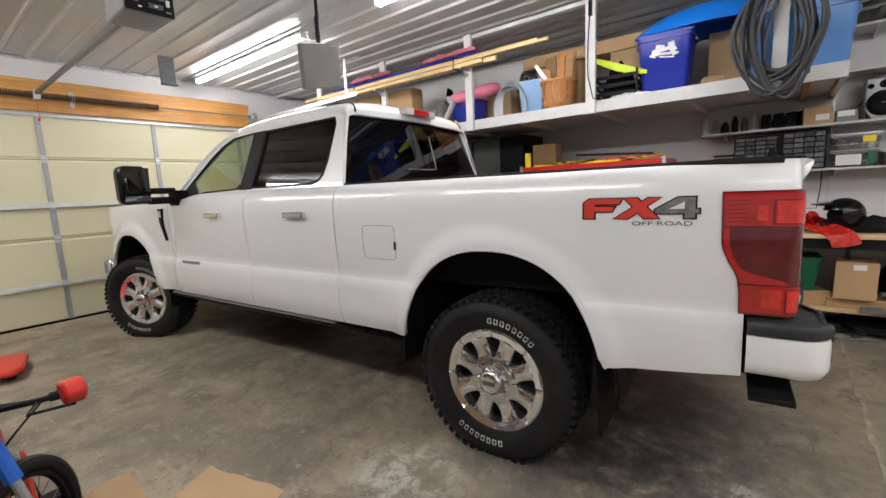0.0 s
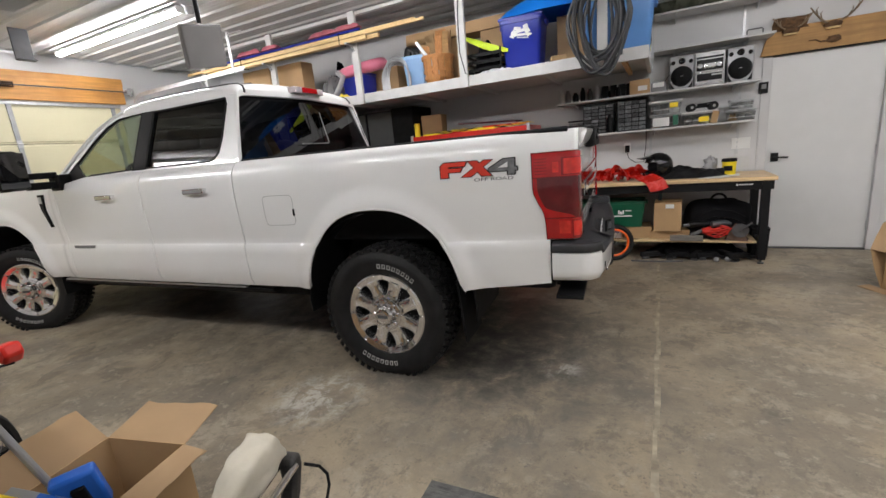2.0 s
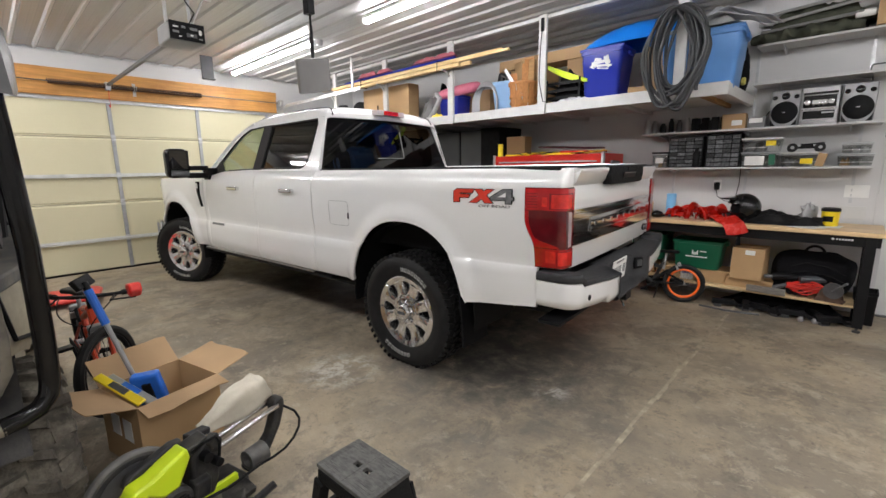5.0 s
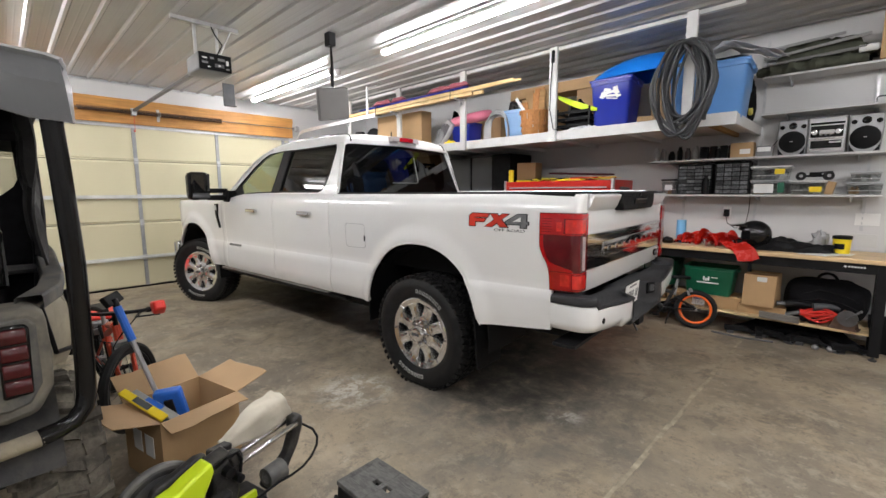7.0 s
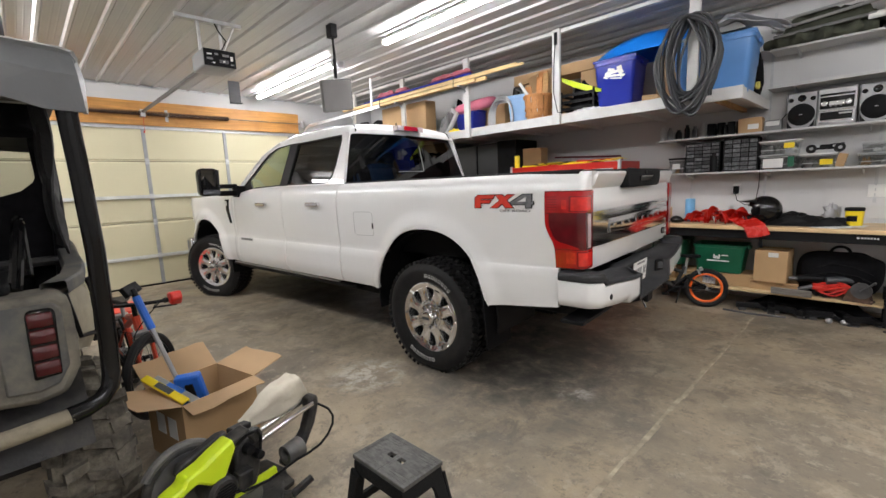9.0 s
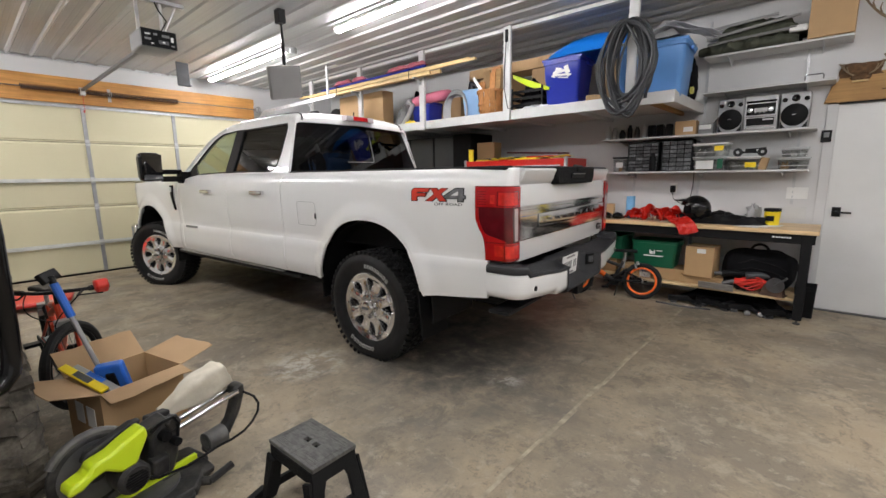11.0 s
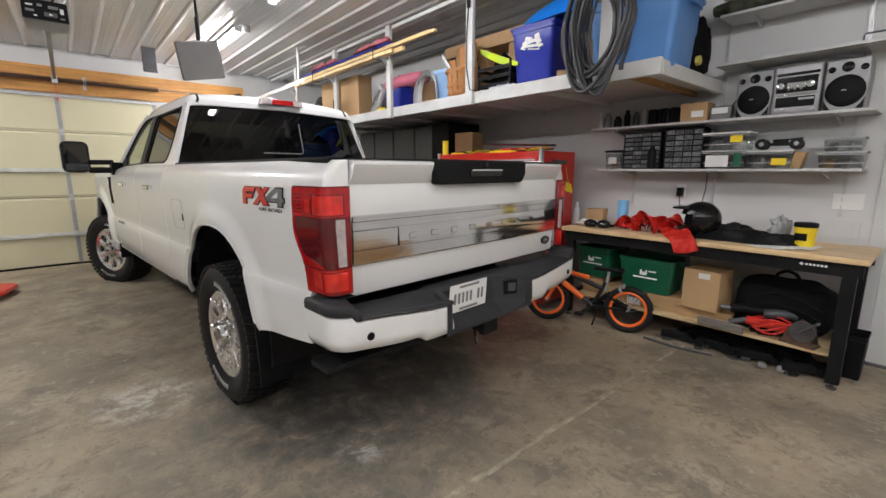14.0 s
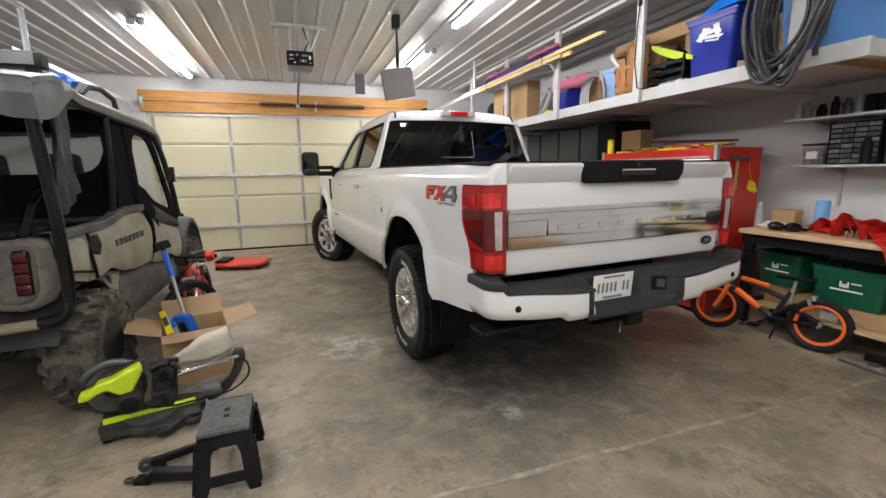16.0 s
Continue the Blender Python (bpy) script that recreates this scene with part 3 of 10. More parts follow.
# tracks of the garage door
def door_track(y, sgn, hang_x):
    t = thing("door_track", (0, y, 0), label="galvanized overhead garage door track on hanger", category="door track", group="garage door tracks")
    bm = B()
    path = [(GX + 0.06, 0.02)] + [(GX + 0.06, 2.2)] + [(GX + 0.06 + 0.33 * (1 - math.cos(a)), 2.2 + 0.36 * math.sin(a)) for a in [math.pi / 2 * i / 8 for i in range(1, 9)]] + [(hang_x + 0.3, 2.575)]
    for k, (w0, w1) in enumerate(((-0.025, -0.02), (0.02, 0.025))):
        sheet(bm, [[(x, w, z) for x, z in path] for w in (w0, w1)])
    sheet(bm, [[(x, -0.025, z - 0.025) for x, z in path], [(x, -0.025, z + 0.025) for x, z in path]])
    part("rail", bm, GALV, t, solid=0.003)
    bm = B()
    span(bm, (hang_x - 0.02 + 0.1, -0.02, 2.55), (hang_x + 0.02 + 0.1, -0.016, CZ - 0.02))
    span(bm, (hang_x + 0.08, -0.02, CZ - 0.05), (hang_x + 0.35, 0.02, CZ - 0.045))
    span(bm, (hang_x + 0.08, -0.016, 2.55), (hang_x + 0.085, 0.02, CZ - 0.02))
    part("hanger", bm, GALV, t, "perforated steel hanger strap", smooth=False)
    return t


door_track(-1.02, -1, -3.6)
door_track(4.07, 1, -4.43)

# man door with frame
mdoor = structure(thing("door_2", (MD0, WY, 0), label="closed white steel entry door with black lever handle", category="door"))
bm = B()
span(bm, (0.012, 0.03, 0.012), (MD1 - MD0 - 0.012, 0.07, MDT - 0.012))
part("leaf", bm, mat("white_door_paint", (0.68, 0.68, 0.67), 0.45, var=0.02), mdoor, bevel=0.003)
for lo, hi in (((-0.07, -0.014, 0), (0.012, 0.04, MDT + 0.0)), ((MD1 - MD0 - 0.012, -0.014, 0), (MD1 - MD0 + 0.07, 0.04, MDT))):
    bm = B()
    span(bm, lo, hi)
    part("jamb", bm, WALL, mdoor, bevel=0.003)
bm = B()
span(bm, (-0.07, -0.014, MDT - 0.012), (MD1 - MD0 + 0.07, 0.04, MDT + 0.025))
part("head_jamb", bm, BLACK, mdoor, "thin dark gap above the leaf", smooth=False)
bm = B()
span(bm, (0.0, -0.01, 0.0), (MD1 - MD0, 0.09, 0.012))
part("threshold", bm, STEEL_DARK, mdoor)
bm = B()
span(bm, (0.06, 0.012, 0.94), (0.125, 0.03, 1.03))
tube(bm, [(0.092, 0.03, 0.985), (0.092, -0.03, 0.985)], 0.012, 10)
tube(bm, [(0.092, -0.032, 0.985), (0.2, -0.032, 0.98)], 0.009, 8)
part("door_handle", bm, BLACK_METAL, mdoor, "black square lever handle")
for z in (0.25, 1.0, 1.75):
    bm = B()
    tube(bm, [(MD1 - MD0 - 0.012, 0.022, z - 0.05), (MD1 - MD0 - 0.012, 0.022, z + 0.05)], 0.009, 8)
    part("hinge", bm, GALV, mdoor)

# wall control box beside the door, switches, boards
def wall_plate(name, x, z, w, h, material, label, cat, d=0.012):
    t = thing(name, (x, WY, z), label=label, category=cat)
    bm = B()
    span(bm, (-w / 2, -d, -h / 2), (w / 2, -0.0005, h / 2))
    part("plate", bm, material, t, bevel=0.002)
    return t


op = wall_plate("door_opener_control", 1.4, 1.70, 0.075, 0.11, BLACK, "small black garage opener wall button", "wall control", 0.03)
bm = B()
span(bm, (-0.02, -0.036, -0.01), (0.02, -0.031, 0.035))
part("button", bm, GREY_PL, op)
sw = wall_plate("switch_plate", 1.235, 1.16, 0.17, 0.115, PAPER, "white four-gang light switch plate", "light switch")
for i in range(4):
    bm = B()
    span(bm, (-0.068 + i * 0.037, -0.017, -0.035), (-0.042 + i * 0.037, -0.0125, 0.035))
    part("switch", bm, PAPER, sw)
wall_plate("blank_wall_patch", 1.22, 0.96, 0.2, 0.12, WHITE_WOOD, "pale rectangular patch plate on the wall", "wall plate", 0.008)
outl = wall_plate("wall_outlet", 0.11, 1.2, 0.075, 0.115, PAPER, "white power outlet with black plug adapter", "outlet")
bm = B()
span(bm, (-0.025, -0.055, -0.05), (0.025, -0.013, 0.03))
part("plug", bm, BLACK, outl, bevel=0.004)
bm = B()
tube(bm, [(0, -0.05, -0.05), (0.02, -0.07, -0.12), (0.09, -0.06, -0.17), (0.18, -0.05, -0.17), (0.2, -0.02, 0.02), (0.2, -0.01, 0.18)], 0.004, 6)
part("cable", bm, BLACK, outl)

# ---- ceiling light fixtures: slim single strips ----
def strip_light(x0, x1, y):
    t = thing("strip_light", (0, y, CZ - 0.02), label="lit slim white strip light fixed under the ceiling", category="ceiling light", group="ceiling strip lights")
    bm = B()
    prism(bm, [(-0.034, 0.0), (-0.034, -0.028), (0.034, -0.028), (0.034, 0.0)], "X", x0, x1)
    part("housing", bm, WHITE_WOOD, t, smooth=False)
    bm = B()
    prism(bm, [(0.036 * math.cos(radians(a)), -0.029 + 0.038 * math.sin(radians(a))) for a in range(0, -181, -15)], "X", x0 + 0.03, x1 - 0.03)
    part("tube", bm, TUBE, t, "glowing white diffuser")
    for xx in (x0 + 0.013, x1 - 0.013):
        bm = B()
        span(bm, (xx - 0.014, -0.04, -0.068), (xx + 0.014, 0.04, -0.001))
        part("end_cap", bm, PAPER, t, bevel=0.004)
    return t


# the four strips beyond x 0.5 are unseen, added to brighten tailgate and bench
for x0, x1, yy in ((-6.36, -3.88, 3.175), (-2.8, -0.4, 3.175), (0.9, 3.3, 2.6), (-6.34, -3.6, -0.15), (-2.9, -0.45, -0.15), (0.55, 2.95, -0.15), (4.0, 6.42, 2.6), (4.0, 6.42, -0.15)):
    strip_light(x0, x1, yy)
for xx, yy in ((-3.86, 3.26), (-3.58, -0.06)):
    bm = B()
    lathe(bm, [(0.0, -0.075), (0.03, -0.07), (0.04, -0.045), (0.042, 0.0), (0.0, 0.0)], 18, "Z", (xx, yy, CZ - 0.019))
    tagged(part("smoke_alarm", bm, SILVER_PL, None), "small round white sensor beside the strip light", "ceiling sensor", "ceiling sensors")
# ---- the white pickup ----
# own frame: x ahead from the rear axle, y to its left, z up
TRUCK_AT, TRUCK_RZ = (-1.124, 3.079, 0.0), 184.6
WB, AXLE_Z = 4.06, 0.402
truck = thing("pickup_truck", TRUCK_AT, TRUCK_RZ, "white crew-cab pickup truck with chrome wheels and tailgate band", "pickup truck")


def zlow(x):
    """The lower edge of the body side: sill, arches, tail."""
    for c, a, top, base in ((0.02, 0.545, 1.075, 0.44), (WB, 0.53, 1.06, 0.44)):
        d = (x - c) / a
        if abs(d) < 1:
            return max(base + (top - base) * (1 - abs(d) ** 2.3) ** (1 / 2.1), 0.56 if x > c else 0.57)
    if x < -0.5:
        return 0.58 + 0.1 * (-0.5 - x)
    return 0.555 if x < 3.7 else 0.62


def ybody(x, z):
    y = float(np.interp(z, [0.5, 0.57, 0.62, 0.70, 0.80, 0.85, 0.857, 0.866, 0.92, 1.0, 1.15, 1.25, 1.30, 1.335, 1.36, 1.38, 1.40, 1.415, 1.425], [0.93, 0.968, 0.986, 0.991, 0.988, 0.985, 0.982, 0.9725, 0.9755, 0.982, 0.989, 0.988, 0.985, 0.978, 0.970, 0.961, 0.946, 0.928, 0.91]))
    for c in (0.02, WB):
        d = math.hypot((x - c) / 0.55, (z - 0.44) / 0.63)
        y += 0.03 * smooth01((1.24 - d) / 0.2)
    if x > 4.45:
        y -= 0.16 * smooth01((x - 4.45) / 0.6)
    if x > 3.2:
        y -= 0.015
    if x < 0.2:
        y -= 0.02 * smooth01((0.2 - x) / 0.6) + 0.036 * smooth01((-0.6 - x) / 0.6)
    return y


def corner(u, z, off=0.0):
    """The rear corner of the bed: u 0 to 1 along the side, 1 to 2 round, 2 to 3 to the tailgate."""
    r = 0.035
    if u <= 1:
        return (-0.9 - 0.215 * u, ybody(-0.9 - 0.215 * u, z) + off, z)
    y0 = ybody(-1.115, z)
    if u <= 2:
        a = (u - 1) * math.pi / 2
        return (-1.115 - (r + off) * math.sin(a), y0 - r + (r + off) * math.cos(a), z)
    return (-1.115 - r - off, (y0 - r) + (0.818 - y0 + r) * (u - 2), z)


def ztop(x):
    if x > 3.18:
        return 1.375 - 0.05 * (x - 3.18) / 1.8 - 0.03 * smooth01((x - 4.5) / 0.5)
    if x > 2.72:
        return 1.425 - 0.04 * smooth01((x - 2.72) / 0.3)
    return 1.425


def side_panel(name, x0, x1, sgn, label="", mat_=None):
    xs, x = [x0], x0
    while x < x1 - 0.012:
        near = min(abs(abs(x - 0.02) - 0.545), abs(abs(x - WB) - 0.53))
        x += 0.012 if near < 0.08 else 0.035
        xs.append(min(x, x1))
    if xs[-1] < x1:
        xs.append(x1)
    cols = []
    for x in xs:
        lo, hi = zlow(x), ztop(x)
        zc = max(0.852, lo + 0.04)
        zs = [lo + (zc - lo) * f / 5 for f in range(6)] + [zc + 0.01, zc + 0.02]
        zs += [zs[-1] + (hi - 0.08 - zs[-1]) * f / 11 for f in range(1, 12)] + [hi - 0.08 + 0.08 * f / 6 for f in range(1, 7)]
        cols.append([(x, sgn * ybody(x, z), z) for z in zs])
    rows_ = [list(r) for r in zip(*cols)]
    bm = B()
    sheet(bm, rows_)
    return part(name, bm, mat_ or TRUCK_WHITE, truck, label, angle=50, solid=0.025 * (-1 if sgn < 0 else 1))


for sgn in (1, -1):
    bed = side_panel("bed_side", -1.005, 1.076, sgn)
    bm = B()
    zs = [0.866 + (1.345 - 0.866) * k / 10 for k in range(11)] + [1.36, 1.375, 1.388, 1.40, 1.412, 1.42, 1.425]
    us = [0.486, 0.7, 0.85, 1.0, 1.15, 1.3, 1.45, 1.6, 1.75, 1.9, 2.0, 2.25, 2.5, 3.0]
    sheet(bm, [[(x, sgn * y_, z_) for x, y_, z_ in (corner(u, z) for u in us)] for z in zs])
    part("bed_corner", bm, TRUCK_WHITE, truck, solid=0.02, angle=60)
    for gx in (1.0795, 2.034, 3.124):
        bm = B()
        gz = [0.56 + k * (ztop(gx) - 0.57) / 14 for k in range(15)]
        sheet(bm, [[(gx - 0.012, sgn * (ybody(gx, z) - 0.012), z) for z in gz], [(gx + 0.012, sgn * (ybody(gx, z) - 0.012), z) for z in gz]])
        part("door_gap", bm, BLACK, truck, "dark door shut line")
    rd = side_panel("rear_door", 1.083, 2.031, sgn)
    fd = side_panel("front_door", 2.037, 3.121, sgn)
    fe = side_panel("front_fender", 3.127, 5.0, sgn)
    # chrome door handles in their cups
    for dr, hx in ((rd, 1.43), (fd, 2.43)):
        yy = ybody(hx, 1.245)
        bm = B()
        box(bm, (hx, sgn * (yy + 0.028), 1.25), (0.2, 0.022, 0.036))
        box(bm, (hx - 0.08, sgn * (yy + 0.012), 1.25), (0.03, 0.03, 0.034))
        box(bm, (hx + 0.08, sgn * (yy + 0.012), 1.25), (0.03, 0.03, 0.034))
        part("door_handle", bm, CHROME, dr, "chrome handle", bevel=0.007)
    # wheel wells
    for c in (0.02, WB):
        bm = B()
        pr = arc((c, 0, 0.46), 0.6, -8, 188, 24)
        pr = [(x, z) for x, _, z in pr]
        sheet(bm, [[(x, sgn * 0.945, z) for x, z in pr], [(x, sgn * 0.45, z) for x, z in pr]])
        part("wheel_well", bm, BLACK, truck, "black wheel liner", solid=0.01)
        bm = B()
        plate(bm, [(x, z) for x, z in pr], [], lambda u, v, s=sgn: (u, s * 0.5, v))
        part("well_inner", bm, BLACK, truck)
    # flare lip round each arch
    for c in (0.02, WB):
        bm = B()
        pts = []
        for i in range(41):
            x = c + 0.543 * math.cos(math.pi * i / 40) * (1 if c < 1 else 0.53 / 0.545)
            z = zlow(x)
            pts.append((x, sgn * (ybody(x, z) - 0.006), max(z, 0.6)))
        tube(bm, pts, 0.009, 6)
        part("arch_lip", bm, TRUCK_WHITE, truck)
    # sill board and black running strip
    bm = B()
    prism(bm, [(sgn * 0.78, 0.49), (sgn * 0.915, 0.49), (sgn * 0.93, 0.505), (sgn * 0.93, 0.522), (sgn * 0.78, 0.56)], "X", 0.95, 3.45)
    part("running_board", bm, BLACK, truck, "black running board tucked under the sill", bevel=0.006)
    bm = B()
    prism(bm, [(sgn * 0.88, 0.524), (sgn * 0.94, 0.524), (sgn * 0.94, 0.536), (sgn * 0.88, 0.536)], "X", 1.2, 3.4)
    part("step_trim", bm, GALV, truck, "dull metal step trim")
    # black rail cap of the bed
    bm = B()
    prism(bm, [(sgn * 0.80, 1.40), (sgn * 0.875, 1.40), (sgn * 0.885, 1.425), (sgn * 0.875, 1.438), (sgn * 0.81, 1.438), (sgn * 0.80, 1.43)], "X", -1.1, 1.08)
    part("rail_cap", bm, BLACK_TEX, truck, "black plastic bed rail cap", bevel=0.004)
    bm = B()
    span(bm, (-1.08, sgn * 0.78 - 0.02, 0.85), (1.06, sgn * 0.78 + 0.02, 1.41))
    part("bed_inner_wall", bm, BLACK_TEX, truck)
    # shut line in the bed side: fuel flap
    if sgn > 0:
        fx0, fx1, fz0, fz1 = 0.6, 0.845, 0.99, 1.185
        loop = []
        for cx, cz, a0 in ((fx1 - 0.03, fz1 - 0.03, 0), (fx0 + 0.03, fz1 - 0.03, 90), (fx0 + 0.03, fz0 + 0.03, 180), (fx1 - 0.03, fz0 + 0.03, 270)):
            loop += [(cx + 0.03 * math.cos(radians(a0 + k * 22.5)), cz + 0.03 * math.sin(radians(a0 + k * 22.5))) for k in range(5)]
        bm = B()
        tube(bm, [(x, ybody(x, z) - 0.0004, z) for x, z in loop], 0.0017, 5, closed=True)
        part("fuel_flap_gap", bm, GREY_PL, bed, "thin grey outline of the fuel flap")
        bm = B()
        span(bm, (fx0 - 0.004, ybody(fx0, 1.07) - 0.003, 1.05), (fx0 + 0.008, ybody(fx0, 1.07) + 0.006, 1.095))
        part("fuel_flap_catch", bm, BLACK, bed)
    # fender vent and script badge
    bm = B()
    prism(bm, [(3.31, 1.31), (3.38, 1.31), (3.375, 1.18), (3.30, 1.02), (3.285, 1.03), (3.325, 1.18)], "Y", sgn * (ybody(3.34, 1.2) - 0.01), sgn * (ybody(3.34, 1.2) + 0.016))
    part("fender_vent", bm, BLACK, fe, "black vertical fender vent", bevel=0.004)
    bm = B()
    span(bm, (3.325, sgn * ybody(3.34, 1.26) + (0.005 if sgn > 0 else -0.02), 1.235), (3.372, sgn * ybody(3.34, 1.26) + (0.02 if sgn > 0 else -0.005), 1.29))
    part("vent_badge", bm, GALV, fe)
    bm = B()
    for k in range(8):
        xk = 3.02 - k * 0.036
        yk = sgn * ybody(xk, 0.845)
        box(bm, (xk, yk, 0.846), (0.026, 0.012, 0.024))
    part("door_badge", bm, GREY_PL, fd, "small grey script badge")
    # mud flap
    bm = B()
    box(bm, (-0.495, sgn * 0.84, 0.45), (0.012, 0.29, 0.38), (0, 5, 0))
    part("mud_flap", bm, BLACK, truck, "black rubber mud flap")

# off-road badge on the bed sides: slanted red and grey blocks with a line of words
for sgn in (1, -1):
    def badge(poly, material, proud=0.004, s=sgn):
        bm = B()
        pts = [(-0.434 - u * 0.865 if s > 0 else -0.434 - 0.42 + u * 0.865, 1.224 + v * 0.64) for u, v in poly]
        a = [bm.verts.new((x, s * (ybody(x, z) + 0.0008), z)) for x, z in pts]
        b_ = [bm.verts.new((x, s * (ybody(x, z) + proud), z)) for x, z in pts]
        bm.faces.new(b_)
        for i in range(len(a)):
            bm.faces.new((a[i], a[(i + 1) % len(a)], b_[(i + 1) % len(a)], b_[i]))
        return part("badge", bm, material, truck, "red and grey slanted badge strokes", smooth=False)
    def grow(poly, d=0.007):
        n = len(poly)
        out = []
        area = sum(poly[i][0] * poly[(i + 1) % n][1] - poly[(i + 1) % n][0] * poly[i][1] for i in range(n))
        for i in range(n):
            p, c, q = (Vector(poly[(i + k) % n]) for k in (-1, 0, 1))
            e1, e2 = (c - p).normalized(), (q - c).normalized()
            nn = Vector((e1.y + e2.y, -e1.x - e2.x))
            nn = nn.normalized() * min(1.6, 1 / max(0.4, nn.length / 2)) * (d if area > 0 else -d)
            out.append((c.x + nn.x, c.y + nn.y))
        return out
    for poly in ([(0.0, 0.0), (0.05, 0.0), (0.05, 0.045), (0.13, 0.045), (0.145, 0.075), (0.05, 0.075), (0.055, 0.09), (0.16, 0.09), (0.175, 0.125), (0.025, 0.125), (0.0, 0.1)],):
        badge(grow(poly), BLACK, 0.003)
        badge(poly, RED_BADGE, 0.006)
    for k, poly in enumerate(([(0.14, 0.0), (0.2, 0.0), (0.335, 0.125), (0.285, 0.125)], [(0.185, 0.125), (0.24, 0.125), (0.33, 0.0), (0.27, 0.0)])):
        badge(grow(poly), BLACK, 0.0033 + 0.0003 * k)
        badge(poly, RED_BADGE, 0.006 + 0.0006 * k)
    four = [(0.315, 0.03), (0.43, 0.03), (0.43, 0.0), (0.47, 0.0), (0.47, 0.03), (0.485, 0.03), (0.485, 0.055), (0.47, 0.055), (0.47, 0.125), (0.405, 0.125), (0.315, 0.055)]
    badge(grow(four), BLACK, 0.0042)
    badge(four, BADGE_GREY_LIGHT, 0.006)
    badge([(0.37, 0.057), (0.43, 0.057), (0.43, 0.1)], TRUCK_WHITE, 0.0075)
    cu = bpy.data.curves.new("words", "FONT")
    cu.body, cu.size, cu.extrude = "OFF ROAD", 0.045, 0.001
    tmp = bpy.data.objects.new("words", cu)
    scene.collection.objects.link(tmp)
    bpy.context.view_layer.update()
    me = bpy.data.meshes.new_from_object(tmp.evaluated_get(bpy.context.evaluated_depsgraph_get()))
    bpy.data.objects.remove(tmp)
    w = new("badge_words", me)
    me.materials.append(GREY_BADGE)
    w.parent = truck
    w["label"] = "small dark grey raised words"
    yk = ybody(-0.622, 1.205) + 0.0035
    turn_ = math.degrees(math.atan2(ybody(-0.622, 1.205) - ybody(-0.852, 1.205), 0.23))
    w.matrix_basis = (Matrix.Translation((-0.622, yk, 1.197)) @ Euler((radians(90), 0, radians(180 + turn_))).to_matrix().to_4x4() @ Matrix.Diagonal((0.97, 0.52, 1, 1))) if sgn > 0 else (
        Matrix.Translation((-0.852, -ybody(-0.852, 1.205) - 0.0035, 1.197)) @ Euler((radians(90), 0, radians(-turn_))).to_matrix().to_4x4() @ Matrix.Diagonal((0.97, 0.52, 1, 1)))

# cab: pillars and roof as one shell with window openings, glass set in it
def ygreen(z):
    return 0.906 - (z - 1.38) * 0.325


REAR_WIN = [(1.37, 1.445), (2.06, 1.445), (2.0, 1.862), (1.25, 1.872), (1.235, 1.83), (1.255, 1.6), (1.28, 1.5), (1.32, 1.46)]
FRONT_WIN = [(2.19, 1.445), (2.72, 1.432), (2.84, 1.40), (3.03, 1.395), (3.08, 1.42), (2.72, 1.7), (2.56, 1.80), (2.42, 1.85), (2.13, 1.868)]
OUT = [(1.085, 1.425), (2.75, 1.425), (2.9, 1.385), (3.12, 1.38), (3.22, 1.39), (2.9, 1.66), (2.66, 1.82), (2.45, 1.885), (2.3, 1.895), (1.23, 1.895), (1.165, 1.885), (1.15, 1.8), (1.115, 1.6)]
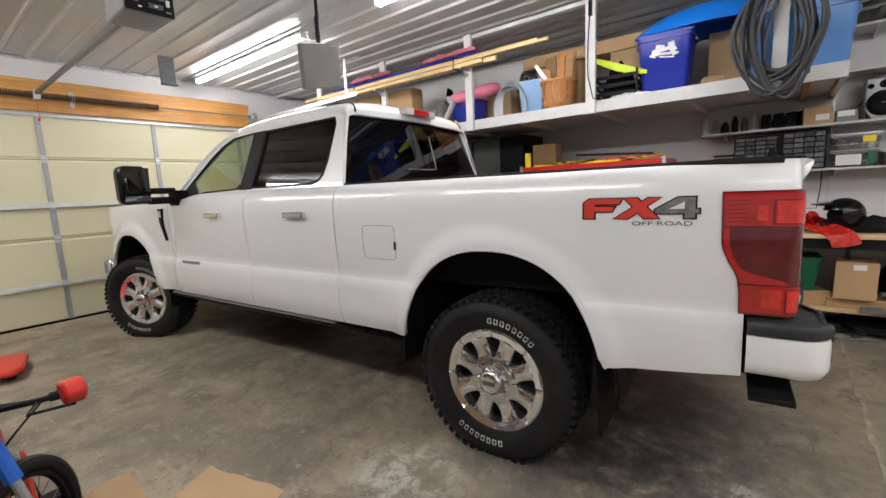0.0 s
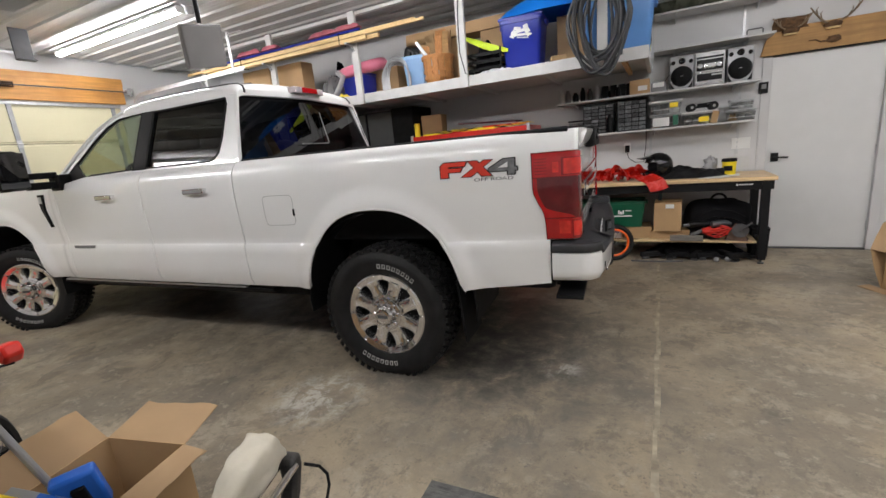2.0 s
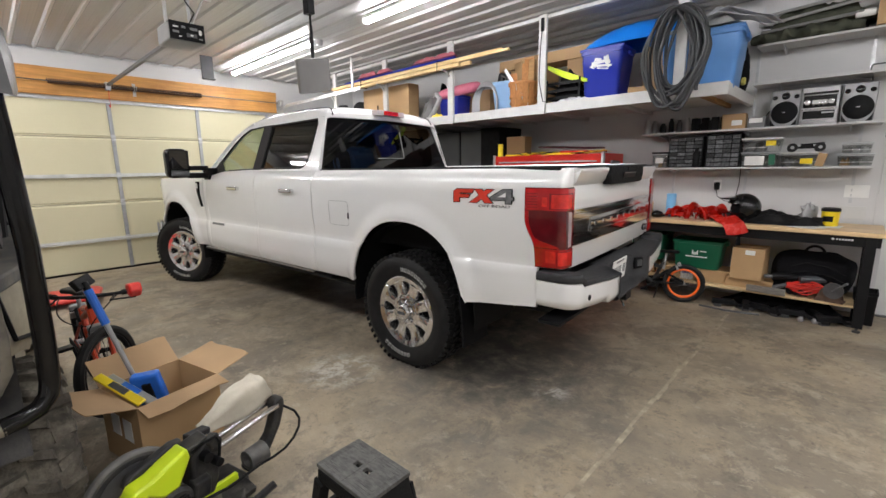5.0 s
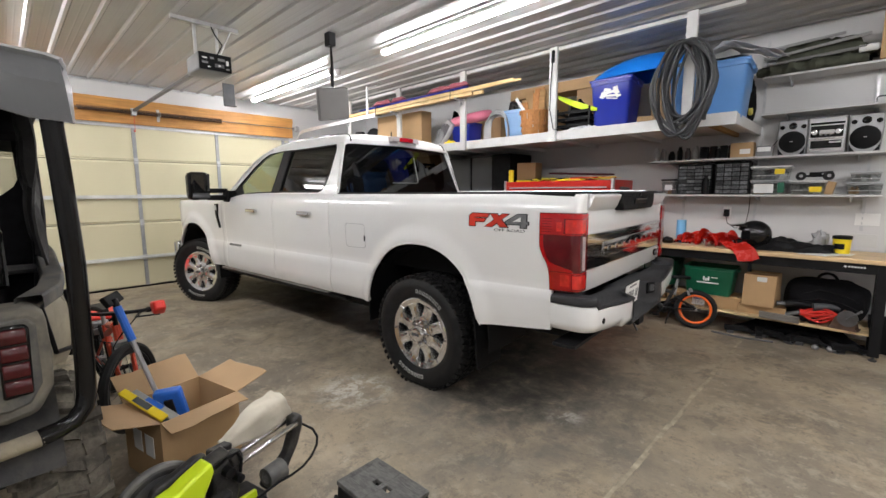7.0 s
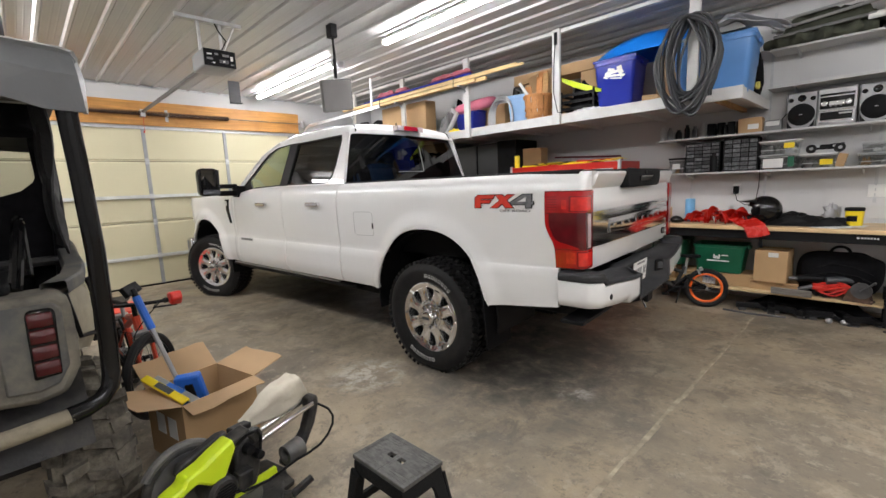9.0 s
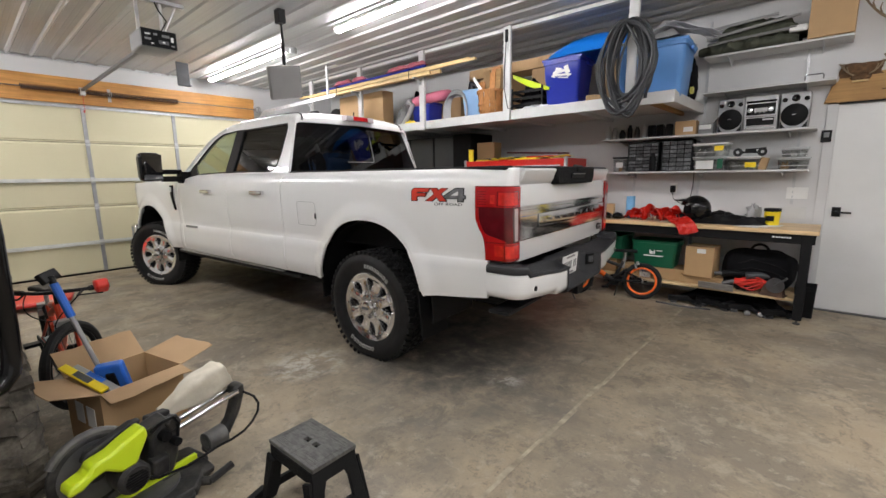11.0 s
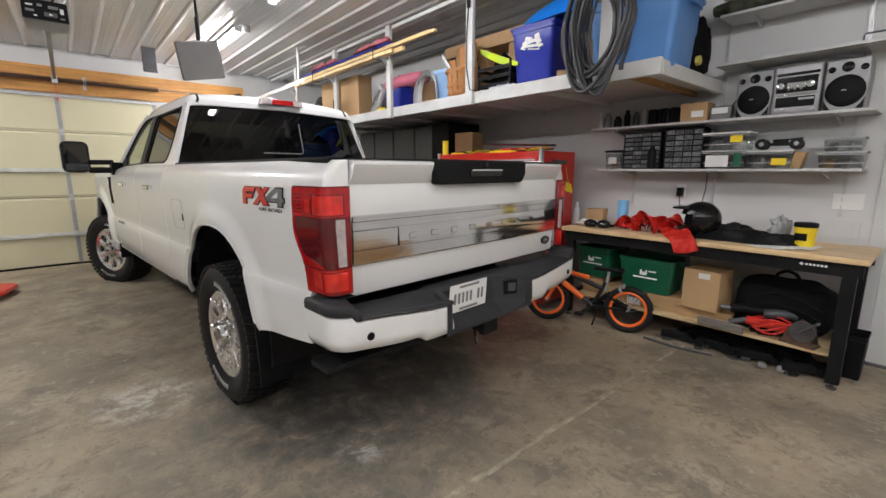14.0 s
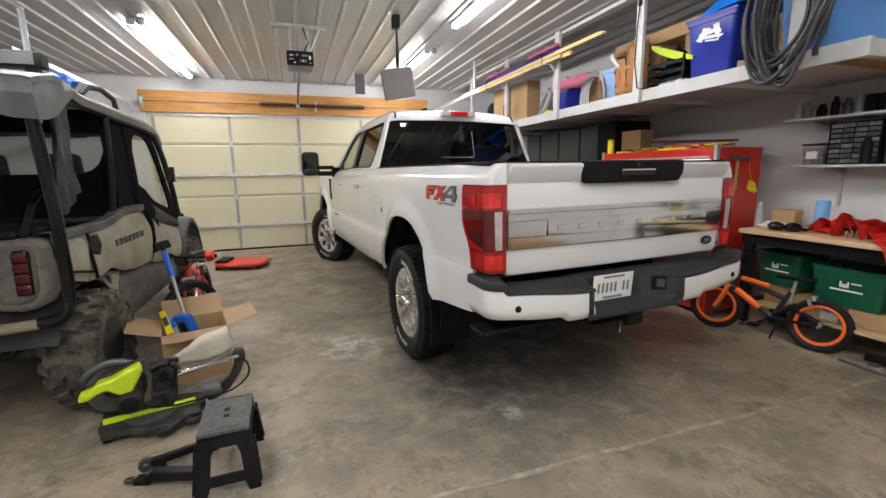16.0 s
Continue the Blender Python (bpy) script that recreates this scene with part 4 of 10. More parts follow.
for sgn in (1, -1):
    def green(u, v, s=sgn):
        return (u, s * ygreen(v), v)
    bm = B()
    plate(bm, OUT, [REAR_WIN, FRONT_WIN], green, 0.03, (0, -sgn, 0))
    part("window_frame", bm, TRUCK_WHITE, truck, smooth=False)
    # black sail plate at the mirror and the dark divider of the front door
    bm = B()
    plate(bm, [(2.78, 1.40), (3.16, 1.385), (3.10, 1.42), (2.93, 1.555), (2.90, 1.50)], [], lambda u, v, s=sgn: (u, s * (ygreen(v) + 0.003), v), 0.012, (0, -sgn, 0))
    part("sail_plate", bm, BLACK, truck, "black triangular mirror plate", smooth=False)
    for nm, loop, gm in (("rear_window", REAR_WIN, GLASS_DARK), ("front_window", FRONT_WIN, GLASS_LIGHT)):
        bm = B()
        plate(bm, loop, [], lambda u, v, s=sgn: (u, s * (ygreen(v) - 0.012), v))
        g = part(nm, bm, gm, truck, "dark tinted side window" if gm is GLASS_DARK else "lightly tinted side window", smooth=False)
        g.visible_shadow = False
        bm = B()
        tube(bm, [(u, sgn * (ygreen(v) - 0.002), v) for u, v in loop], 0.009, 6, closed=True)
        part("seal", bm, BLACK, g)
    # dark pillar cover between the doors
    bm = B()
    plate(bm, [(2.045, 1.435), (2.205, 1.435), (2.145, 1.872), (1.985, 1.872)], [], lambda u, v, s=sgn: (u, s * (ygreen(v) + 0.004), v), 0.01, (0, -sgn, 0))
    part("pillar_cover", bm, BLACK, truck, "glossy black door pillar", smooth=False)
    # towing mirror: two arms and a tall housing
    mir = B()
    box(mir, (3.1, sgn * 1.262, 1.515), (0.15, 0.225, 0.31))
    mo = part("mirror", mir, BLACK_GLOSS, truck, "tall black towing mirror", bevel=0.05)
    bm = B()
    box(bm, (3.022, sgn * 1.262, 1.555), (0.006, 0.18, 0.19), (0, -7, sgn * -9))
    part("mirror_glass", bm, MIRROR_DARK, mo, "mirror glass")
    bm = B()
    box(bm, (3.02, sgn * 1.262, 1.415), (0.006, 0.18, 0.065))
    part("spot_mirror", bm, MIRROR_DARK, mo)
    bm = B()
    box(bm, (3.08, sgn * 1.06, 1.465), (0.075, 0.2, 0.05))
    box(bm, (3.08, sgn * 1.06, 1.385), (0.085, 0.22, 0.06))
    box(bm, (3.06, sgn * 0.94, 1.40), (0.15, 0.10, 0.13))
    part("mirror_arm", bm, BLACK, mo, bevel=0.01)

# roof skin: rolled edges down to the window frames
bm = B()
rows_ = []
SEC = [(0.741, 0.0), (0.736, 0.018), (0.727, 0.04), (0.712, 0.06), (0.692, 0.075), (0.667, 0.084), (0.648, 0.083), (0.57, 0.095), (0.45, 0.108), (0.25, 0.117), (0.0, 0.12)]
for x, zb, k, wy in ((1.146, 1.885, 0.42, 1.0), (1.16, 1.89, 0.72, 1.0), (1.19, 1.893, 0.9, 1.0), (1.26, 1.893, 0.98, 1.0), (1.5, 1.893, 1.03, 1.0), (1.8, 1.893, 1.03, 1.0), (2.1, 1.893, 0.97, 1.0), (2.3, 1.893, 0.78, 1.0), (2.42, 1.886, 0.55, 1.003), (2.5, 1.868, 0.42, 1.01)):
    half = [(y_ * wy, zb + dz * k) for y_, dz in SEC]
    rows_.append([(x, -y_, z) for y_, z in half] + [(x, y_, z) for y_, z in half[-2::-1]])
sheet(bm, rows_)
part("roof", bm, TRUCK_WHITE, truck, solid=0.02, angle=60)
for sgn in (1, -1):
    bm = B()
    tube(bm, [(x, sgn * y_, z) for x, y_, z in ((2.36, 0.732, 1.905), (2.46, 0.738, 1.878), (2.56, 0.75, 1.845), (2.7, 0.777, 1.78), (2.9, 0.821, 1.645), (3.2, 0.9, 1.405))], 0.017, 10)
    part("roof_rail", bm, TRUCK_WHITE, truck)
    bm = B()
    tube(bm, [(x, sgn * y_, z) for x, y_, z in ((1.142, 0.672, 1.905), (1.148, 0.66, 1.922), (1.164, 0.657, 1.951), (1.2, 0.657, 1.969), (1.3, 0.657, 1.977), (1.7, 0.657, 1.981), (2.1, 0.657, 1.976), (2.3, 0.659, 1.959), (2.44, 0.663, 1.93))], 0.01, 6)
    part("drip_channel", bm, BLACK, truck)
bm = B()
sheet(bm, [[(2.49, y_, 1.885 + 0.035 * (1 - (y_ / 0.7) ** 2)) for y_ in (-0.7, -0.4, 0, 0.4, 0.7)], [(2.85 + 0.06 * (1 - (y_ / 0.86) ** 2), y_, 1.67) for y_ in (-0.78, -0.45, 0, 0.45, 0.78)], [(3.2 + 0.12 * (1 - (y_ / 0.93) ** 2), y_, 1.39) for y_ in (-0.89, -0.5, 0, 0.5, 0.89)]])
part("windshield", bm, GLASS_LIGHT, truck).visible_shadow = False

# cab back wall with its sliding rear window
def back(u, v):
    return (1.085 + 0.072 * (v - 1.42) / 0.5 + 0.03 * (1 - (u / 0.9) ** 2) * -1.0, u, v)


BW = [(-0.885, 1.40), (0.885, 1.40), (0.887, 1.43), (0.768, 1.80), (0.741, 1.885), (0.722, 1.91), (0.66, 1.927), (0.0, 1.945), (-0.66, 1.927), (-0.722, 1.91), (-0.741, 1.885), (-0.768, 1.80), (-0.887, 1.43)]
BG = [(-0.874, 1.43), (0.874, 1.43), (0.864, 1.46), (0.753, 1.80), (0.73, 1.868), (0.70, 1.882), (0.64, 1.888), (0.0, 1.903), (-0.64, 1.888), (-0.70, 1.882), (-0.73, 1.868), (-0.753, 1.80), (-0.864, 1.46)]
bm = B()
plate(bm, BW, [BG], back)
part("cab_back", bm, TRUCK_WHITE, truck, solid=0.03, angle=60)
bm = B()
def tilted(u, v):
    return (back(u, v)[0] + 0.004 + 0.045 * (v - 1.43) / 0.47, u, v)


plate(bm, BG, [], tilted)
part("rear_glass", bm, GLASS_DARK, truck, "wide dark rear cab window", smooth=False).visible_shadow = False
bm = B()
sheet(bm, [[back(u, v) for u, v in BG + BG[:1]], [(tilted(u, v)[0] + 0.004, u * 0.998, v) for u, v in BG + BG[:1]]])
part("window_reveal", bm, BLACK, truck, "black rubber window surround", smooth=False)
bm = B()
span(bm, (0.55 + 0.5, -0.9, 0.9), (1.09, 0.9, 1.405))
part("cab_lower_back", bm, TRUCK_WHITE, truck)
for run in ([(0.2, 1.53), (-0.145, 1.53), (-0.162, 1.537), (-0.168, 1.555), (-0.168, 1.80)],):
    bm = B()
    tube(bm, [(tilted(u, v)[0] - 0.004, u, v) for u, v in run], 0.0045, 6)
    part("slider_frame", bm, GREY_PL, truck, "thin grey edge of the sliding pane")
bm = B()
prism(bm, [(-0.19, 1.938), (0.19, 1.938), (0.18, 1.987), (-0.18, 1.987)], "X", 1.085, 1.17)
bl = part("brake_light", bm, CLEAR_LENS, truck, "high brake light with red centre", bevel=0.005)
bm = B()
prism(bm, [(-0.1, 1.941), (0.1, 1.941), (0.095, 1.984), (-0.095, 1.984)], "X", 1.078, 1.14)
part("red_lens", bm, RED_LENS, bl, "red lens", bevel=0.004)
bm = B()
tube(bm, [(1.5, 0.2, 2.02), (1.52, 0.2, 2.05), (1.62, 0.2, 2.055), (1.66, 0.2, 2.02)], 0.02, 8)
part("roof_antenna", bm, BLACK, truck, "small black roof antenna fin")

# hood, cowl and nose
bm = B()
rows_ = []
for x in (3.2, 3.5, 4.0, 4.5, 4.85, 5.0):
    rows_.append([(x, t * 0.115 * (1 - 0.1 * smooth01((x - 4.4) / 0.6)), ztop(x) - 0.0 + 0.055 * (1 - (abs(t) / 8) ** 3) - 0.05 * smooth01((x - 4.75) / 0.3)) for t in range(-8, 9)])
sheet(bm, rows_)
part("hood", bm, TRUCK_WHITE, truck, solid=0.02)
bm = B()
span(bm, (4.93, -0.78, 0.62), (5.03, 0.78, 1.27))
part("grille", bm, CHROME_SOFT, truck, bevel=0.02)
bm = B()
span(bm, (4.9, -0.92, 0.5), (5.08, 0.92, 0.75))
part("front_bumper", bm, CHROME, truck, bevel=0.04)

# bed floor, front wall and underbody
bm = B()
span(bm, (-1.1, -0.8, 0.86), (1.06, 0.8, 0.9))
part("bed_floor", bm, BLACK_TEX, truck)
bm = B()
span(bm, (1.0, -0.8, 0.9), (1.05, 0.8, 1.41))
part("bed_front_wall", bm, BLACK_TEX, truck)
for s in (1, -1):
    bm = B()
    span(bm, (-1.15, s * 0.42 - 0.05, 0.55), (4.8, s * 0.42 + 0.05, 0.75))
    part("chassis_rail", bm, BLACK, truck)
bm = B()
span(bm, (0.7, -0.85, 0.44), (3.5, 0.85, 0.6))
part("underbody", bm, BLACK, truck, bevel=0.04)
bm = B()
span(bm, (-1.0, -0.7, 0.5), (-0.5, 0.7, 0.68))
part("spare_carrier", bm, BLACK, truck, "dark underside behind the axle", bevel=0.05)
for xx in (0.02, WB):
    bm = B()
    tube(bm, [(xx, -0.8, 0.43), (xx, 0.8, 0.43)], 0.06, 12)
    r = bmesh.ops.create_uvsphere(bm, u_segments=16, v_segments=10, radius=0.17)
    for v in r["verts"]:
        v.co.x += xx
        v.co.z += 0.43
    part("axle", bm, BLACK, truck)
bm = B()
tube(bm, [(-1.05, -0.5, 0.56), (0.6, -0.45, 0.52), (2.5, -0.35, 0.5)], 0.045, 10)
part("exhaust", bm, STEEL_DARK, truck)
bm = B()
span(bm, (-1.17, 0.5, 0.55), (-1.03, 0.965, 0.572))
part("corner_step", bm, BLACK_METAL, truck, "black corner step below the bumper", bevel=0.004)

# cabin
bm = B()
span(bm, (1.12, -0.86, 0.6), (3.2, 0.86, 0.66))
part("cabin_floor", bm, INTERIOR, truck)
for sx, ww in ((2.25, 0.27), (1.35, 0.62)):
    for s in (1, -1):
        if ww > 0.5 and s < 0:
            continue
        cy = 0.42 * s if ww < 0.5 else 0.0
        bm = B()
        box(bm, (sx + 0.25, cy, 0.98), (0.52, ww * 2, 0.2))
        box(bm, (sx - 0.02, cy, 1.28), (0.16, ww * 2, 0.6), (0, -10, 0))
        if ww < 0.5:
            box(bm, (sx - 0.09, cy, 1.66), (0.1, 0.27, 0.18), (0, -10, 0))
        else:
            for k in (-0.42, 0.0, 0.42):
                box(bm, (sx - 0.09, k, 1.60), (0.08, 0.24, 0.12), (0, -8, 0))
        part("cabin_seat", bm, SEAT_TAN, truck, bevel=0.04)
bm = B()
prism(bm, [(2.85, 0.9), (3.2, 0.9), (3.2, 1.36), (3.0, 1.40), (2.8, 1.36), (2.78, 1.2)], "Y", -0.85, 0.85)
part("dashboard", bm, INTERIOR, truck, bevel=0.02)
bm = B()
cw = Vector((2.72, 0.42, 1.34))
pts = []
for i in range(24):
    a = 2 * math.pi * i / 24
    pts.append(cw + Vector((0.19 * math.sin(a) * 0.45, 0.19 * math.cos(a), 0.19 * math.sin(a) * 0.9)))
tube(bm, pts, 0.017, 8, closed=True)
tube(bm, [cw + Vector((0, -0.18, 0)), cw, cw + Vector((0, 0.18, 0))], 0.018, 6)
tube(bm, [cw, cw + Vector((0.25, 0, -0.1))], 0.03, 8)
part("steering_wheel", bm, INTERIOR, truck)

# tailgate: lipped panel, chrome band, handle insert
TX = -1.135
def tail_sheet(z0, z1, prof, y0, y1, n=18, bow=0.012):
    rr = []
    for f, dx in prof:
        z = z0 + (z1 - z0) * f
        rr.append([(TX - dx - bow * (1 - (y_ / 0.84) ** 2), y_, z) for y_ in [y0 + (y1 - y0) * i / n for i in range(n + 1)]])
    return rr


bm = B()
sheet(bm, tail_sheet(0.835, 1.425, [(0, -0.03), (0.02, -0.008), (0.06, 0.0), (0.25, 0.006), (0.26, 0.0), (0.58, 0.004), (0.6, 0.01), (0.79, 0.012), (0.815, 0.004), (0.83, 0.004), (0.88, 0.03), (0.97, 0.052), (0.99, 0.05), (1.0, 0.03), (1.003, -0.03)], -0.811, 0.811))
tg = part("tailgate", bm, TRUCK_WHITE, truck, solid=0.05, angle=30)
bm = B()
span(bm, (TX - 0.03, -0.808, 1.419), (TX + 0.07, 0.808, 1.433))
part("tailgate_cap", bm, BLACK_TEX, tg)
bm = B()
sheet(bm, tail_sheet(0.978, 1.198, [(0, 0.002), (0.02, 0.016), (0.05, 0.018), (0.30, 0.018), (0.315, 0.021), (0.34, 0.021), (0.66, 0.021), (0.685, 0.021), (0.70, 0.018), (0.86, 0.018), (0.875, 0.022), (0.97, 0.022), (1.0, 0.004)], -0.808, 0.808))
part("chrome_band", bm, CHROME_BAND, tg, "wide polished chrome band", solid=0.01, angle=12)
bm = B()
sheet(bm, tail_sheet(1.045, 1.132, [(0, 0.018), (0.0, 0.0305), (0.04, 0.031), (0.96, 0.0255), (1.0, 0.025), (1.0, 0.018)], -0.655, 0.57))
part("band_plate", bm, CHROME_BAND, tg, "raised chrome lettering plate", solid=0.004, angle=20)
for k in range(8):
    bm = B()
    yk = 0.49 - k * 0.14
    bx = TX - 0.021 - 0.012 * (1 - (yk / 0.84) ** 2)
    span(bm, (bx - 0.0105, yk - 0.022, 1.072), (bx + 0.004, yk + 0.022, 1.1))
    part("band_block", bm, CHROME_BAND, tg, "raised chrome block in place of a letter", bevel=0.002)
bm = B()
prism(bm, [(-0.34, 1.315), (0.34, 1.315), (0.375, 1.36), (0.375, 1.436), (-0.375, 1.436), (-0.375, 1.36)], "X", TX - 0.07, TX + 0.03)
ins = part("handle_insert", bm, BLACK_TEX, tg, "black plastic tailgate handle insert", bevel=0.012)
bm = B()
box(bm, (TX - 0.072, 0.0, 1.368), (0.012, 0.26, 0.03))
part("handle", bm, BLACK_GLOSS, ins)
bm = B()
box(bm, (TX - 0.08, 0.0, 1.384), (0.01, 0.25, 0.008))
part("handle_edge", bm, CHROME_SOFT, ins)
bm = B()
lathe(bm, [(0.0, 0.0), (0.014, 0.0), (0.014, -0.006), (0.0, -0.006)], 12, "X", (TX - 0.07, 0.0, 1.41))
part("camera_eye", bm, BLACK_GLOSS, ins)
bm = B()
lathe(bm, [(0.0, -0.005), (0.028, -0.005), (0.03, 0.0)], 28, "X", (TX - 0.016, -0.70, 0.925))
for v in bm.verts:
    v.co.y = -0.70 + (v.co.y + 0.70) * 1.35
    v.co.z = 0.925 + (v.co.z - 0.925) * 0.8
ob_ = part("oval_badge", bm, GREY_BADGE, tg, "small dark oval badge")
bm = B()
lathe(bm, [(0.028, -0.004), (0.03, -0.007), (0.034, -0.006), (0.035, 0.0)], 28, "X", (TX - 0.016, -0.70, 0.925))
for v in bm.verts:
    v.co.y = -0.70 + (v.co.y + 0.70) * 1.35
    v.co.z = 0.925 + (v.co.z - 0.925) * 0.8
part("badge_rim", bm, BLACK_GLOSS, ob_)
bm = B()
for dy_b, dz_b in ((-0.014, 0.002), (0.0, -0.001), (0.013, 0.001)):
    box(bm, (TX - 0.0215, -0.70 + dy_b, 0.925 + dz_b), (0.002, 0.008, 0.014), (12, 0, 0))
part("badge_mark", bm, SILVER_PL, ob_)

# tail lamps: one wrap-round housing with bright, dark and clear lenses
def u_front(z):
    x = float(np.interp(z, [0.872, 0.96, 1.0, 1.03, 1.06, 1.11, 1.135, 1.318], [-0.987, -0.984, -0.978, -0.968, -0.95, -0.93, -0.926, -0.923]))
    return (-0.9 - x) / 0.215


for sgn in (1, -1):
    def lens(name, z0, z1, off, material, label="", parent=None, ua=None, ub=None, n=10, solid=0.012, inset=0.0):
        rr = []
        for k in range(n + 1):
            z = z0 + (z1 - z0) * k / n
            a = u_front(z) + inset if ua is None else ua(z)
            b_ = 3.0 if ub is None else ub(z)
            us = [a + (b_ - a) * i / 22 for i in range(23)]
            rr.append([(p[0], sgn * p[1], p[2]) for p in (corner(u, z, off) for u in us)])
        bm = B()
        sheet(bm, rr)
        return part(name, bm, material, parent, label, solid=solid, angle=45)

    hs = lens("tail_lamp", 0.868, 1.32, 0.006, RED_DEEP, "large red wrap-round tail lamp", truck, n=24, solid=0.03)
    lens("upper_lens", 1.196, 1.313, 0.013, RED_LENS, "bright red upper lens", hs, inset=0.03, ub=lambda z: 2.94)
    lens("middle_lens", 0.985, 1.191, 0.012, DARK_LENS, "dark red smoked lens", hs, n=16, ua=lambda z: u_front(z) + 0.13 + 0.9 * smooth01((1.04 - z) / 0.07), ub=lambda z: 2.07)
    lens("side_lens", 0.985, 1.191, 0.0135, RED_LENS, "bright red edge strip", hs, n=16, inset=0.03, ub=lambda z: u_front(z) + 0.12 + 0.9 * smooth01((1.04 - z) / 0.07))
    lens("lower_lens", 0.876, 0.98, 0.013, RED_LENS, "bright red lower lens", hs, inset=0.03, ub=lambda z: 2.94)
    lens("reverse_lens", 0.99, 1.186, 0.012, CLEAR_LENS, "clear ribbed reversing lens", hs, ua=lambda z: 2.11, ub=lambda z: 2.64)
    lens("inner_edge_lens", 0.985, 1.191, 0.0125, RED_DEEP, "dark crimson inner edge", hs, ua=lambda z: 2.67, ub=lambda z: 2.94)
    for z0, z1, a, b_ in ((1.206, 1.282, 0.86, 2.52), (1.216, 1.268, 0.6, 0.74), (0.888, 0.966, 1.15, 2.62), (0.9, 0.968, 0.72, 0.98)):
        lens("reflector", z0, z1, 0.0142, RED_BRIGHT, "bright red reflector block", hs, ua=lambda z, q=a: q, ub=lambda z, q=b_: q, n=4, solid=0.002)
    # reflector frame and ribs inside the bright lens
    for z0, z1, a, b_ in ((1.202, 1.206, 0.8, 2.6), (1.284, 1.288, 0.8, 2.6), (1.202, 1.288, 0.8, 0.84), (1.202, 1.288, 2.55, 2.6), (0.882, 0.886, 1.1, 2.7), (0.968, 0.972, 1.1, 2.7), (0.882, 0.972, 1.06, 1.12)):
        lens("lens_frame", z0, z1, 0.0145, RED_DEEP, "", hs, ua=lambda z, q=a: q, ub=lambda z, q=b_: q, n=1, solid=0.002)
    for k in range(6):
        lens("lens_rib", 1.21 + k * 0.015, 1.2135 + k * 0.015, 0.0145, RED_DEEP, "", hs, ua=lambda z: u_front(z) + 0.08, ub=lambda z: u_front(z) + 0.36, n=1, solid=0.002)
    for k in range(9):
        lens("reverse_rib", 1.0 + k * 0.02, 1.002 + k * 0.02, 0.0128, CLEAR_LENS, "", hs, ua=lambda z: 2.15, ub=lambda z: 2.6, n=1, solid=0.002)

# rear bumper: white ends, black step pads, recessed black centre
def bumper_plan(s, y0, n_face=42):
    """Plan points with their outward normals, from y0 on the face round to the side."""
    out = []
    for k in range(n_face + 1):
        y_ = y0 + (0.875 - y0) * k / n_face
        d = 0.1 * y_ / 0.81
        n = Vector((-1, d * 1.2, 0)).normalized()
        out.append((-1.312 + 0.05 * (y_ / 0.9) ** 2, y_, n))
    x0 = out[-1][0]
    a0 = math.atan2(out[-1][2].y, -out[-1][2].x)
    for k in range(1, 9):
        a = a0 + (math.pi / 2 - a0) * k / 8
        out.append((x0 + 0.108 * (math.cos(a0) - math.cos(a)), 0.875 + 0.108 * (math.sin(a) - math.sin(a0)), Vector((-math.cos(a), math.sin(a), 0))))
    xe, ye = out[-1][0], out[-1][1]
    for k in range(1, 5):
        out.append((xe + (-1.016 - xe) * k / 4, ye, Vector((0, 1, 0))))
    return [(x, s * y_, Vector((n.x, s * n.y, 0))) for x, y_, n in out]


def white_top(x, y_):
    return 0.742 + 0.035 * smooth01((abs(y_) - 0.38) / 0.5) + 0.024 * smooth01((abs(y_) - 0.872) / 0.022)


def pad_top(x, y_):
    return white_top(x, y_) + 0.021 + 0.03 * smooth01((abs(y_) - 0.852) / 0.012)


def bumper_piece(name, plan, prof, material, label=""):
    rr = [[(x - n.x * d, y_ - n.y * d, z) for d, z in prof(x, y_)] for x, y_, n in plan]
    bm = B()
    sheet(bm, [list(r) for r in zip(*rr)])
    return part(name, bm, material, truck, label, angle=40)


def white_prof(x, y_):
    zb = 0.594 + 0.03 * smooth01((abs(y_) - 0.5) / 0.05) + 0.026 * smooth01((abs(y_) - 0.6) / 0.35)
    zt = white_top(x, y_)
    return [(0.07, zb - 0.004), (0.024, zb), (0.016, zb + 0.004), (0.001, zb + 0.036), (0.0, zb + 0.05), (0.0, zt - 0.012), (0.003, zt - 0.004), (0.012, zt), (0.05, zt)]


def pad_prof(x, y_):
    zt, zp = white_top(x, y_), pad_top(x, y_)
    return [(0.03, zt + 0.003), (0.001, zt + 0.003), (-0.004, zt + 0.009), (-0.004, zp - 0.012), (0.0, zp - 0.004), (0.008, zp), (0.02, zp), (0.026, zp - 0.004), (0.06, zp + 0.004), (0.1, max(zp, 0.796)), (0.16, max(zp + 0.004, 0.803))]


